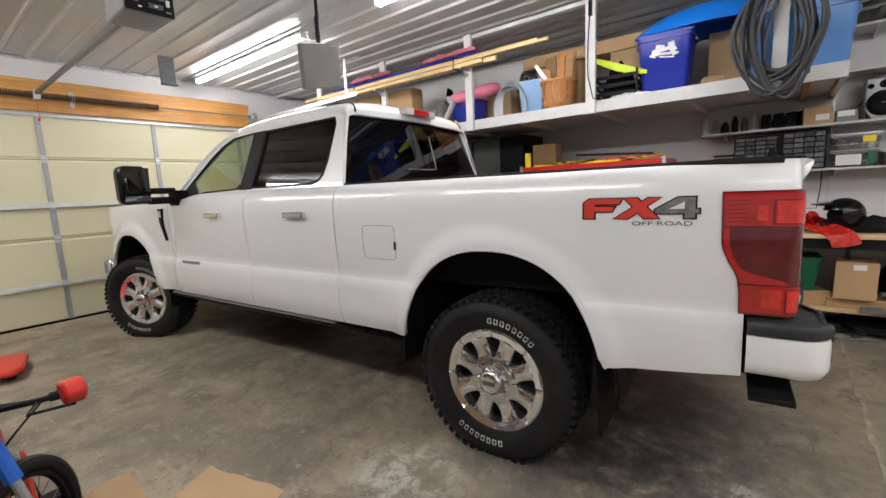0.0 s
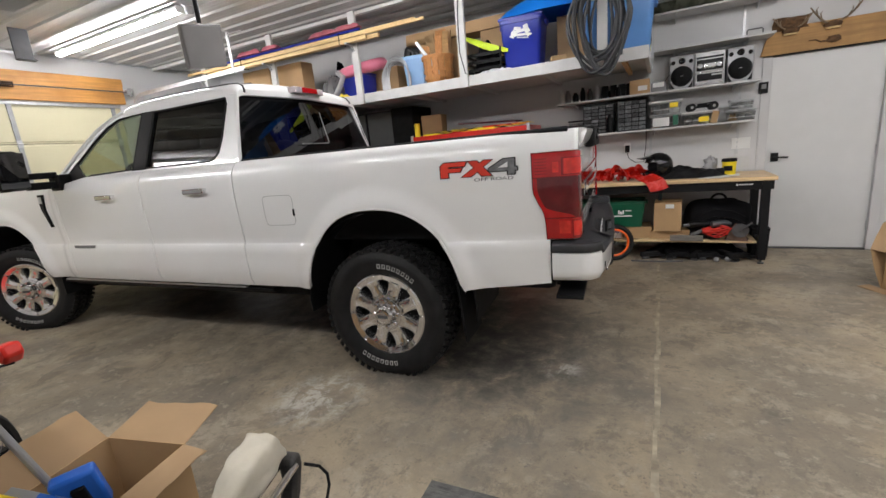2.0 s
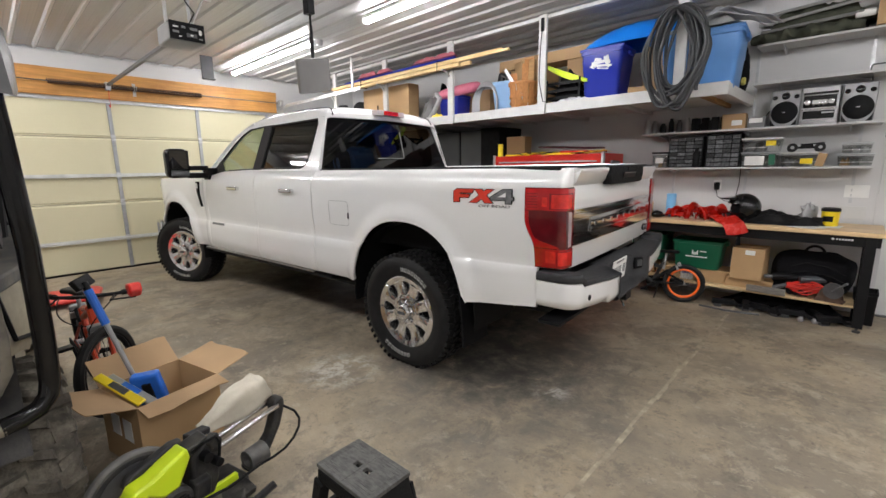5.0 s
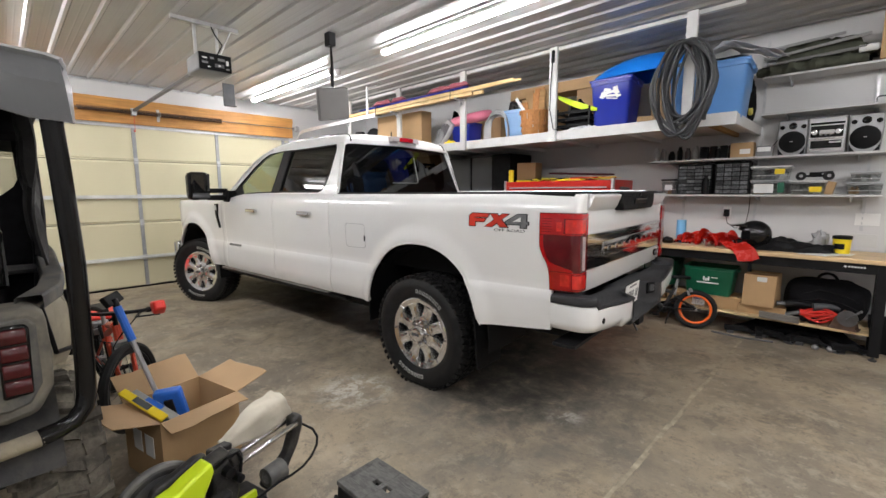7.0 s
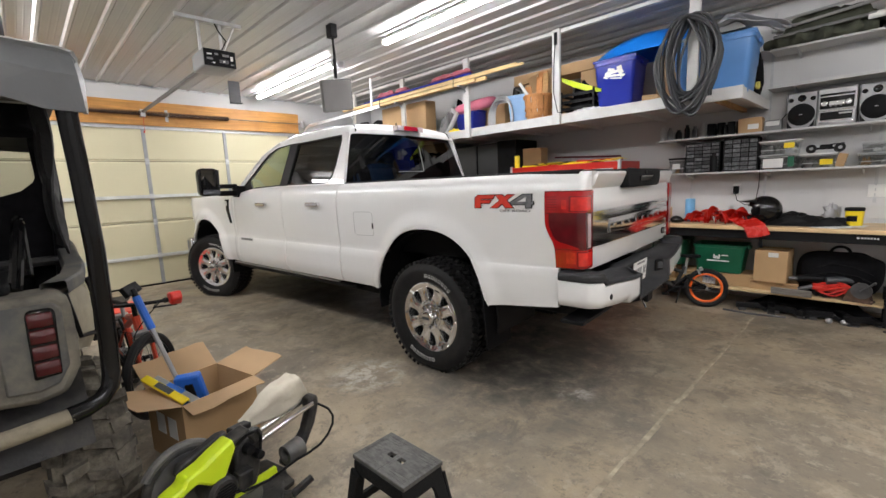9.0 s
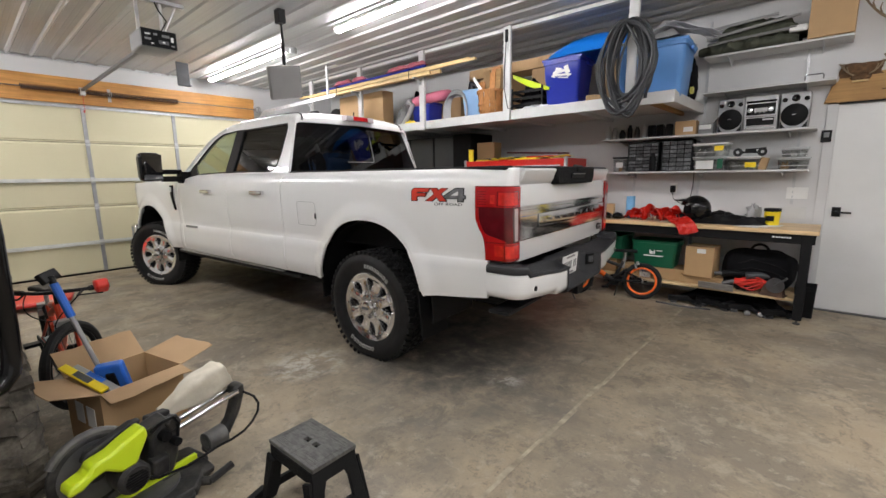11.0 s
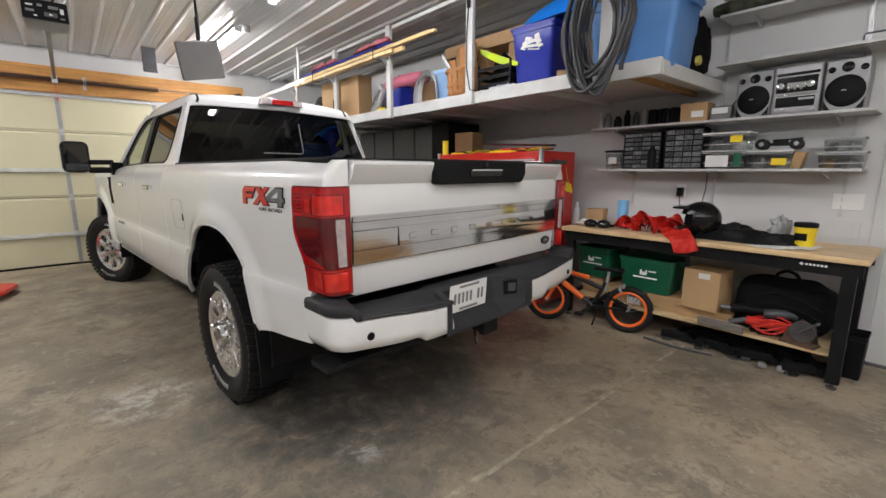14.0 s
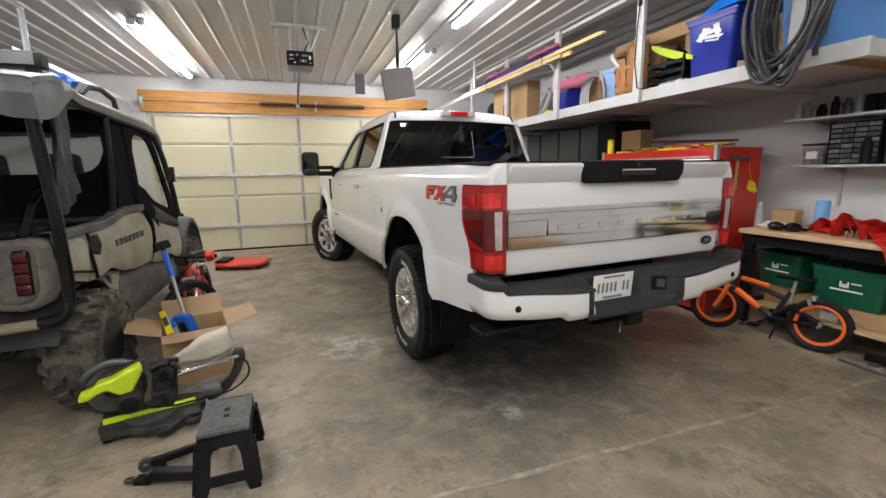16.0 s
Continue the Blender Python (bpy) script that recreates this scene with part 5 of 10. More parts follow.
for s in (1, -1):
    ends = bumper_plan(s, 0.375 if s > 0 else 0.305)
    be = bumper_piece("bumper_end", ends, white_prof, TRUCK_WHITE, "white painted bumper end")
    # the inner end slants down towards the hitch
    for v in be.data.vertices:
        if abs(v.co.y) < 0.45:
            v.co.y -= s * 0.04 * (0.75 - v.co.z) / 0.15 * (0.45 - abs(v.co.y)) / 0.075
    bumper_piece("step_pad", bumper_plan(s, 0.35 if s > 0 else 0.28), pad_prof, PAD_BLACK, "black ribbed step pad")
    bm = B()
    span(bm, (-1.24, min(s * 0.34, s * 0.875), 0.70), (-1.03, max(s * 0.34, s * 0.875), 0.755))
    part("step_base", bm, BLACK_TEX, truck, bevel=0.006)
    bm = B()
    lathe(bm, [(0.0, -0.004), (0.017, -0.004), (0.019, 0.004)], 16, "X", (-1.27, s * 0.815, 0.705))
    part("parking_sensor", bm, BLACK, truck, "round parking sensor")
# centre: a black recess with a slanting cheek and a floor step
bm = B()
rr = []
for y_, d in ((-0.33, 0.0), (-0.31, -0.004), (-0.27, -0.004), (-0.245, 0.004), (-0.07, 0.086), (-0.055, 0.09), (0.1, 0.092), (0.325, 0.09), (0.345, 0.08), (0.36, 0.0), (0.375, -0.004), (0.395, 0.0)):
    x = -1.308
    f_ = smooth01(d / 0.1)
    zt_ = 0.764 + 0.034 * min(1.0, max(0.0, d) / 0.1)
    rr.append([(x + 0.09, y_, 0.578), (x + 0.016, y_, 0.582), (x + 0.004, y_, 0.59), (x + 0.002, y_, 0.604), (x + 0.006 + d * 0.1, y_, 0.62 - 0.006 * f_), (x + 0.016 * f_ + d * 0.3, y_, 0.628), (x + d * 0.8, y_, 0.648), (x + d * 0.97, y_, 0.668),
               (x + d + 0.004, y_, zt_ - 0.02), (x + d + 0.008, y_, zt_ - 0.008), (x + d + 0.018, y_, zt_), (x + max(d + 0.02, 0.1), y_, 0.798), (x + 0.2, y_, 0.803)])
sheet(bm, [list(r) for r in zip(*rr)])
part("bumper_centre", bm, PAD_BLACK, truck, "black plastic bumper centre with plate recess", angle=28)
plate_ = B()
box(plate_, (-1.229, 0.158, 0.735), (0.006, 0.29, 0.15), (0, -4, 0))
np_ = part("number_plate", plate_, PAPER, truck, "white number plate in thin frame", bevel=0.003)
for k in range(8):
    if k != 5:
        bm = B()
        box(bm, (-1.2325, 0.265 - k * 0.0305, 0.734), (0.004, 0.014, 0.056), (0, -4, 0))
        part("plate_bar", bm, GREY_PL, np_, "grey bar")
for zk, wk in ((0.794, 0.15), (0.676, 0.14)):
    bm = B()
    box(bm, (-1.2325 + (0.735 - zk) * 0.07, 0.158, zk), (0.004, wk, 0.012), (0, -4, 0))
    part("plate_bar", bm, GREY_PL, np_, "grey bar")
bm = B()
box(bm, (-1.27, -0.16, 0.728), (0.012, 0.085, 0.085), (0, 0, -24.5))
sock = part("trailer_socket", bm, BLACK, truck, "black trailer socket panel", bevel=0.006)
bm = B()
box(bm, (-1.276, -0.162, 0.728), (0.012, 0.05, 0.05), (0, 0, -24.5))
part("socket_lid", bm, GREY_BADGE, sock, bevel=0.006)

# tow hitch receiver
bm = B()
span(bm, (-1.24, -0.05, 0.50), (-0.9, 0.05, 0.575))
span(bm, (-1.08, -0.55, 0.49), (-0.98, 0.55, 0.57))
span(bm, (-1.26, -0.06, 0.49), (-1.22, 0.06, 0.585))
hit = part("tow_hitch", bm, BLACK_METAL, truck, "black receiver hitch", bevel=0.004)
bm = B()
tube(bm, [(-1.27, 0.13, 0.47), (-1.235, 0.11, 0.52), (-1.215, 0.06, 0.54), (-1.215, -0.09, 0.54)], 0.008, 8)
part("hitch_pin", bm, CHROME_SOFT, hit, "bright hitch pin")


# wheels
def truck_wheel(x, s):
    axis = Matrix.Translation((x, s * 0.862, AXLE_Z)) @ (Matrix.Rotation(radians(25), 4, "Z") if x > 1 else Matrix.Identity(4)) @ (Matrix.Identity(4) if s > 0 else Matrix.Rotation(math.pi, 4, "Z"))
    # outward is +y in the wheel's frame
    bm = B()
    lathe(bm, [(0.272, -0.11), (0.272, 0.115), (0.262, 0.118), (0.25, 0.105), (0.24, 0.06), (0.235, -0.11)], 48, "Y", closed=True)
    w = part("wheel", bm, CHROME_SOFT, truck, "chrome eight-spoke wheel")
    w.matrix_basis = axis
    bm = B()
    prof = [(0.268, -0.12), (0.30, -0.138), (0.35, -0.143), (0.392, -0.138), (0.411, -0.124), (0.418, -0.06), (0.419, 0.0), (0.418, 0.06), (0.411, 0.124), (0.392, 0.138), (0.375, 0.1425), (0.368, 0.1455), (0.345, 0.1455), (0.338, 0.143), (0.31, 0.139), (0.28, 0.125), (0.268, 0.118)]
    lathe(bm, prof, 72, "Y", closed=True)
    for v in bm.verts:
        v.co.z = max(v.co.z, -AXLE_Z + 0.002)
    part("tyre", bm, RUBBER, w, "black all-terrain tyre with white lettering")
    bm = B()
    rnd = random.Random(5)
    nb = 54
    for k in range(nb):
        a = 2 * math.pi * k / nb
        for row, (yy, wd, off) in enumerate(((-0.112, 0.046, 0.0), (-0.056, 0.04, 0.5), (0.0, 0.042, 0.15), (0.056, 0.04, 0.65), (0.112, 0.048, 0.3))):
            aa = a + off * 2 * math.pi / nb
            ln = 0.029 if row in (0, 4) else 0.034
            for ex in ((0.43, 0.009),):
                r0 = 0.427 if row not in (0, 4) else 0.422
                c, sn = math.cos(aa), math.sin(aa)
                cen = Vector((c * (r0 + 0.005), yy, sn * (r0 + 0.005)))
                tang, rad_ = Vector((-sn, 0, c)), Vector((c, 0, sn))
                ax = Vector((0, 1, 0)) + tang * (0.35 if row % 2 else -0.35)
                vs = []
                for dr in (-0.014, 0.006):
                    for da, db in ((-1, -1), (1, -1), (1, 1), (-1, 1)):
                        vs.append(bm.verts.new(cen + rad_ * dr + ax * (da * wd / 2) + tang * (db * ln / 2) - rad_ * (0.004 if row in (0, 4) and da * (1 if row == 4 else -1) > 0 else 0)))
                for q in ((4, 5, 6, 7), (0, 1, 5, 4), (1, 2, 6, 5), (2, 3, 7, 6), (3, 0, 4, 7)):
                    bm.faces.new([vs[i] for i in q])
    for v in bm.verts:
        v.co.z = max(v.co.z, -AXLE_Z)
    tagged(part("tread", bm, RUBBER, w, smooth=False), kind="stuff")
    # raised white letters stand as short blocks on the wall
    for a0, n in ((112, 8), (283, 8)):
        bm = B()
        for k in range(n):
            a = radians(a0 - (k - (n - 1) / 2) * 6.0)
            for du, dv, hu, hv in ((-0.0085, 0, 0.0015, 0.0135), (0.0085, 0, 0.0015, 0.0135), (0, 0.012, 0.0085, 0.0015), (0, -0.012, 0.0085, 0.0015)):
                c, sn = math.cos(a), math.sin(a)
                cen = Vector((c * 0.322, 0.143, sn * 0.322))
                tang, rad_ = Vector((-sn, 0, c)), Vector((c, 0, sn))
                vs = [bm.verts.new(cen + tang * (du + u * hu) + rad_ * (dv + v * hv) + Vector((0, h, 0))) for h in (-0.004, 0.0015) for u, v in ((-1, -1), (1, -1), (1, 1), (-1, 1))]
                for q in ((4, 5, 6, 7), (0, 1, 5, 4), (1, 2, 6, 5), (2, 3, 7, 6), (3, 0, 4, 7)):
                    bm.faces.new([vs[i] for i in q])
        part("sidewall_mark", bm, WHITE_LETTER, w, "raised white sidewall blocks", smooth=False)
    # black disc stands for the brake and the shade between the spokes
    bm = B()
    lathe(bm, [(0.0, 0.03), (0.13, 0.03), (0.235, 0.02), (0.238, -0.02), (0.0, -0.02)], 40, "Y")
    part("brake_shade_disc", bm, BLACK_METAL, w, "black disc for brake and shade behind the spokes")
    for k in range(8):
        a = radians(22.5 + k * 45)
        c, sn = math.cos(a), math.sin(a)
        tang, rad_, out = Vector((-sn, 0, c)), Vector((c, 0, sn)), Vector((0, 1, 0))
        bm = B()
        rr = []
        for r_, ha, o in ((0.088, 22.5, 0.112), (0.124, 22.5, 0.106), (0.128, 19.5, 0.104), (0.145, 16.8, 0.1), (0.165, 14.8, 0.099), (0.19, 13.4, 0.1), (0.21, 12.9, 0.104), (0.222, 13.5, 0.108), (0.228, 22.6, 0.112), (0.245, 22.6, 0.117), (0.258, 22.6, 0.121), (0.265, 22.6, 0.118)):
            row_ = []
            for u, dz in ((-1, -0.06), (-1, -0.012), (-0.9, -0.002), (-0.78, 0.001), (-0.35, 0.006), (0, 0.008), (0.35, 0.006), (0.78, 0.001), (0.9, -0.002), (1, -0.012), (1, -0.06)):
                aa = a + radians(ha * u)
                full = ha > 17
                row_.append(Vector((r_ * math.cos(aa), o + (dz if not full or dz < -0.01 else 0.0), r_ * math.sin(aa))))
            rr.append(row_)
        sheet(bm, rr)
        part("spoke", bm, ALLOY, w, angle=30)
    bm = B()
    lathe(bm, [(0.0, 0.158), (0.03, 0.159), (0.048, 0.157), (0.058, 0.15), (0.064, 0.136), (0.067, 0.122), (0.074, 0.114), (0.096, 0.117), (0.106, 0.112), (0.108, 0.06)], 36, "Y")
    cap = part("hub_cap", bm, CHROME, w, "chrome hub cap")
    for k in range(8):
        a = radians(k * 45)
        bm = B()
        lathe(bm, [(0.0, 0.134), (0.012, 0.132), (0.014, 0.116)], 8, "Y", (0.083 * math.cos(a), 0, 0.083 * math.sin(a)))
        part("lug_nut", bm, CHROME, cap)
    bm = B()
    span(bm, (-0.035, 0.157, -0.011), (0.035, 0.1605, 0.011))
    part("cap_badge", bm, GREY_BADGE, cap)
    return w


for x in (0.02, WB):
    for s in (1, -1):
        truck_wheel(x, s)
# ---- overhead shelf along the north wall ----
OF, OZ, OX1 = 4.51, 2.07, 0.355
shelf = thing("overhead_shelf", (0, 0, 0), label="white painted wooden overhead storage shelf hung from ceiling posts", category="storage shelf")
bm = B()
span(bm, (GX + 0.02, OF, 2.007), (OX1, OF + 0.04, 2.115))
part("fascia", bm, WHITE_WOOD, shelf, bevel=0.004)
bm = B()
span(bm, (OX1 - 0.04, OF + 0.042, 2.009), (OX1, WY - 0.003, 2.105))
part("end_board", bm, WHITE_WOOD, shelf, bevel=0.004)
bm = B()
span(bm, (GX + 0.02, OF + 0.042, OZ - 0.018), (OX1 - 0.042, WY - 0.003, OZ))
part("deck", bm, SHELF_GREY, shelf)
for i in range(9):
    bm = B()
    xj = -6.2 + i * 0.79
    span(bm, (xj, OF + 0.042, 2.012), (xj + 0.04, WY - 0.003, OZ - 0.019))
    part("joist", bm, OLD_WOOD if i == 8 else SHELF_GREY, shelf)
for xp in (-5.45, -4.1, -2.765, -1.41, -0.03):
    bm = B()
    span(bm, (xp - 0.045, OF - 0.038, 1.998), (xp + 0.045, OF - 0.001, CZ - 0.021))
    part("post", bm, WHITE_WOOD, shelf, bevel=0.004)
bm = B()
span(bm, (GX + 0.02, OF - 0.0, CZ - 0.06), (OX1, OF + 0.04, CZ - 0.021))
part("ceiling_cleat", bm, WHITE_WOOD, shelf, bevel=0.003)


def tub(name, at, size, material, label, cat, rz=0, taper=0.84, lid=True, lid_mat=None, logo=None, handles=True):
    """A plastic storage tub with ribbed rim and lid, standing on its base at the given place."""
    t = thing(name, at, rz, label, cat)
    w, d, h = size
    bm = B()
    rr = []
    for z, k in ((0, taper), (h * 0.03, taper + 0.01), (h * 0.55, taper + (1 - taper) * 0.55), (h * 0.57, taper + (1 - taper) * 0.55 + 0.02), (h * 0.9, 0.985), (h * 0.91, 1.03), (h, 1.03)):
        pts = []
        for cx, cy, a0 in ((1, 1, 0), (-1, 1, 90), (-1, -1, 180), (1, -1, 270)):
            rad = min(w, d) * 0.1
            for j in range(4):
                a = radians(a0 + j * 30)
                pts.append((k * (cx * (w / 2 - rad) + rad * math.cos(a)), k * (cy * (d / 2 - rad) + rad * math.sin(a)), z))
        rr.append(pts + [pts[0]])
    sheet(bm, rr)
    bmesh.ops.remove_doubles(bm, verts=bm.verts, dist=1e-5)
    body = part("tub_body", bm, material, t, solid=0.004)
    bm = B()
    span(bm, (-w / 2 * taper * 0.97, -d / 2 * taper * 0.97, 0.001), (w / 2 * taper * 0.97, d / 2 * taper * 0.97, 0.008))
    part("tub_base", bm, material, t)
    if lid:
        bm = B()
        span(bm, (-w / 2 * 1.05, -d / 2 * 1.05, h - 0.012), (w / 2 * 1.05, d / 2 * 1.05, h + 0.014))
        span(bm, (-w / 2 * 0.9, -d / 2 * 0.9, h + 0.014), (w / 2 * 0.9, d / 2 * 0.9, h + 0.026))
        part("lid", bm, lid_mat or material, t, bevel=0.008)
    if handles:
        for sx in (-1, 1):
            bm = B()
            box(bm, (sx * (w / 2 * 1.03 + 0.012), 0, h * 0.9), (0.024, d * 0.3, 0.035))
            part("grip", bm, material, t, bevel=0.006)
    if logo:
        bm = B()
        for u, v, a, b_ in logo:
            k = taper + (1 - taper) * (v / h)
            box(bm, (u, -d / 2 * k - 0.004, v), (a, 0.004, b_))
        part("label_mark", bm, PAPER, t, "white printed mark")
    return t


def carton(name, at, size, rz=0, label="closed brown cardboard box", tape=True, marks=(), flaps=False, rx=0, ry=0):
    t = thing(name, at, rz, label, "cardboard box", rx=rx, ry=ry)
    w, d, h = size
    bm = B()
    span(bm, (-w / 2, -d / 2, 0.0), (w / 2, d / 2, h))
    for v in bm.verts:
        v.co.x += 0.004 * math.sin(v.co.y * 50 + v.co.z * 31)
    part("carton", bm, CARD, t, bevel=0.004)
    if tape:
        bm = B()
        span(bm, (-w / 2 - 0.001, -0.025, h - 0.001), (w / 2 + 0.001, 0.025, h + 0.0015))
        part("tape", bm, PLY, t, "shiny brown packing tape")
    for (u, v, a, b_, m_) in marks:
        bm = B()
        box(bm, (u, -d / 2 - 0.0015, v), (a, 0.002, b_))
        part("mark", bm, m_, t, smooth=False)
    return t


# things on the overhead shelf
for k in range(2):
    bm = B()
    span(bm, (-1.08, 4.69 + 0.2 * k, OZ), (-0.6, 4.79 + 0.2 * k, OZ + 0.05))
    tagged(part("spacer_board", bm, OLD_WOOD, None, bevel=0.003), "brown board under the royal blue tub", "wood board", "boards under the tub")
rtub = tub("blue_storage_tub", (-0.85, 4.87, OZ + 0.051), (0.43, 0.40, 0.49), BLUE_TUB, "royal blue lidded plastic tub with white scribble mark", "storage tub", 4, 0.82)
bm = B()
for k, (u, v, a, h_, tilt) in enumerate(((-0.01, 0.36, 0.17, 0.03, -6), (0.0, 0.325, 0.2, 0.022, 5), (-0.03, 0.385, 0.07, 0.03, 12), (0.055, 0.395, 0.05, 0.035, -14), (-0.09, 0.315, 0.05, 0.014, 24), (0.09, 0.31, 0.05, 0.014, -20), (0.02, 0.295, 0.12, 0.012, 9), (-0.06, 0.345, 0.05, 0.05, 35), (0.07, 0.35, 0.05, 0.045, -32))):
    k2 = 0.82 + 0.18 * v / 0.49
    box(bm, (u, -0.2 * k2 - 0.006 - 0.0006 * k, v), (a, 0.004, h_), (0, tilt, 0))
part("label_mark", bm, PAPER, rtub, "white scribbled mark")
tub("blue_storage_tub", (0.07, 4.83, OZ), (0.62, 0.50, 0.49), BLUE_LIGHT, "large light blue plastic tote with folded tarp on top", "storage tub", 4, 0.88, lid=True)
bm = B()
rr = []
for i in range(15):
    u = i / 14
    x = -1.12 + 1.14 * u
    wv = 0.28 * math.sin(math.pi * min(1, max(0.0, u * 0.9 + 0.1))) ** 0.5
    rr.append([(x, 5.0 + 1.1 * wv * math.cos(a), 2.645 + (0.22 * math.sin(math.pi * (u * 0.95 + 0.03)) ** 0.6) * math.sin(a)) for a in [math.pi * j / 10 for j in range(11)]])
sheet(bm, rr)
tagged(part("plastic_sled", bm, BLUE_KAYAK, None, solid=0.012), "bright blue upturned plastic sled on the tubs", "sled")
carton("cardboard_box", (-0.42, 5.25, OZ), (0.28, 0.34, 0.565), 3, "brown cardboard box holding up the blue sled")
carton("cardboard_box", (-0.47, 4.68, OZ), (0.14, 0.12, 0.11), 20, "tiny brown cardboard box at the shelf edge", tape=False)
# tarp and plastic on the tote: flat folded layers, one corner lifted
bm = B()
crumple(bm, (0.06, 4.83, OZ + 0.517), (0.29, 0.24, 0.13), 12, 26, 20, 2.2)
tagged(part("folded_tarp", bm, TARP, None), "crumpled grey tarp on the light blue tote", "tarp")
for k, (x0, x1, x2, h_, y0, y1, rz) in enumerate(((-0.2, 0.2, 0.5, 0.1, 4.6, 4.95, 3), (-0.15, 0.24, 0.56, 0.14, 4.66, 5.0, -4), (-0.05, 0.17, 0.44, 0.17, 4.72, 5.06, 6))):
    bm = B()
    rows_ = []
    for i in range(15):
        u = i / 14
        x = x0 + (x2 - x0) * u
        z = h_ * (1 - abs(x - x1) / ((x1 - x0) if x < x1 else (x2 - x1)))
        rows_.append([(x + 0.012 * j, y0 + (y1 - y0) * j / 5, OZ + 0.535 + 0.006 * k + z * (0.9 + 0.1 * math.sin(j * 1.4 + k)) + 0.006 * math.sin(i * 0.9 + j)) for j in range(6)])
    sheet(bm, rows_)
    tagged(part("plastic_sheet", bm, SHEET_PL, None, solid=0.003), "stiff folded milky plastic sheet on the tote", "plastic sheet", "plastic sheets on the tote")

# black hose coiled on the post
hose = thing("hose_coil", (-0.03, OF - 0.05, 2.385), label="dark grey air hose coiled over the shelf post", category="hose")
rnd_h = random.Random(31)
for k in range(15):
    bm = B()
    rx_, rz_ = rnd_h.uniform(0.125, 0.24), rnd_h.uniform(0.33, 0.475)
    cx_, tw_ = rnd_h.uniform(-0.045, 0.045), rnd_h.uniform(0, 6.3)
    pts = []
    for i in range(40):
        a = 2 * math.pi * i / 40
        dn = max(0.0, -math.sin(a))
        pts.append((rx_ * math.cos(a) * (1 - 0.25 * max(0, math.sin(a))) + cx_ + 0.028 * math.sin(2 * a + tw_), -0.0095 * k - 0.012 - 0.02 * dn + 0.01 * math.sin(3 * a + tw_), rz_ * math.sin(a) * (0.88 if math.sin(a) > 0 else 1.0) + 0.05 * math.sin(a + tw_) * dn + (0.37 - rz_) * 0.7 * max(0, math.sin(a)) + 0.01))
    tube(bm, pts, 0.0125, 8, closed=True)
    part("hose_loop", bm, HOSE, hose)
bm = B()
tube(bm, [(0.16, -0.04, -0.3), (0.2, -0.05, -0.2), (0.23, -0.05, 0.0), (0.22, -0.05, 0.15)], 0.0125, 8)
tube(bm, [(0.16, -0.04, -0.33), (0.16, -0.04, -0.29)], 0.016, 8)
part("hose_end", bm, HOSE, hose)
bm = B()
lathe(bm, [(0.012, -0.09), (0.012, 0.0)], 8, "Y", (0, 0.02, 0.36))
part("hook", bm, RED_PLASTIC, hose)

# cartons and crates between the posts
carton("cardboard_box", (-1.2, 5.2, OZ), (0.4, 0.36, 0.575), 0, "brown cardboard box under the long flat box")
carton("cardboard_box", (-1.72, 5.16, 2.648), (1.28, 0.32, 0.125), 0, "long flat pale cardboard box laid over two boxes")
crate = thing("milk_crate", (-1.25, 4.82, OZ), 3, "black plastic crate full of dark odds and ends", "crate")
for k in range(4):
    for s in ((-0.19, 0, 0.01, 0.36), (0.19, 0, 0.01, 0.36), (0, -0.18, 0.38, 0.01), (0, 0.18, 0.38, 0.01)):
        bm = B()
        box(bm, (s[0], s[1], 0.03 + k * 0.075), (s[2], s[3], 0.03))
        part("slat", bm, BLACK, crate)
for sx in (-0.19, 0.19):
    for sy in (-0.18, 0.18):
        bm = B()
        box(bm, (sx, sy, 0.15), (0.018, 0.018, 0.3))
        part("crate_post", bm, BLACK, crate)
bm = B()
crumple(bm, (0, 0, 0.004), (0.175, 0.165, 0.36), 4, 20, 18, 2.5)
part("contents", bm, FABRIC_BLACK, crate)
lh = thing("lime_handle", (0, 0, 0), label="lime green plastic handle lying on the crate", category="handle")
bm = B()
sheet(bm, [[(-1.44 + 0.47 * i / 10, y_, 2.535 - 0.2 * i / 10 - w_ * (0.6 + 0.4 * math.sin(i * 0.35))) for i in range(11)] for y_, w_ in ((4.66, 0.07), (4.655, 0.0), (4.70, 0.0), (4.70, 0.07))])
part("handle_body", bm, LIME, lh, solid=0.008)
bm = B()
roll(bm, [(-1.3 + 0.4 * i / 20, 4.60, OZ + 0.03) for i in range(21)], [0.01 + 0.04 * math.sin(math.pi * (0.05 + 0.9 * i / 20)) ** 0.5 for i in range(21)], 14, 0.6, 20, 2, OZ + 0.001)
tagged(part("clear_bag", bm, SHEET_PL, None), "crumpled clear plastic bag at shelf edge", "plastic bag")

# splint basket with slats standing in it
bk = thing("bushel_basket", (-1.87, 4.84, OZ), label="woven orange-brown splint basket holding wooden slats", category="basket")
for k in range(14):
    a = 2 * math.pi * k / 14
    bm = B()
    sheet(bm, [[(r * math.cos(a + da), r * math.sin(a + da), z) for da in (-0.19, 0, 0.19)] for r, z in ((0.14, 0.0), (0.155, 0.12), (0.17, 0.26), (0.18, 0.36))])
    part("stave", bm, BASKET, bk, solid=0.005)
for z, r in ((0.02, 0.146), (0.13, 0.162), (0.2, 0.169), (0.345, 0.186)):
    bm = B()
    lathe(bm, [(r, z - 0.016), (r + 0.006, z - 0.016), (r + 0.006, z + 0.016), (r, z + 0.016)], 32, closed=True)
    part("hoop", bm, BASKET, bk)
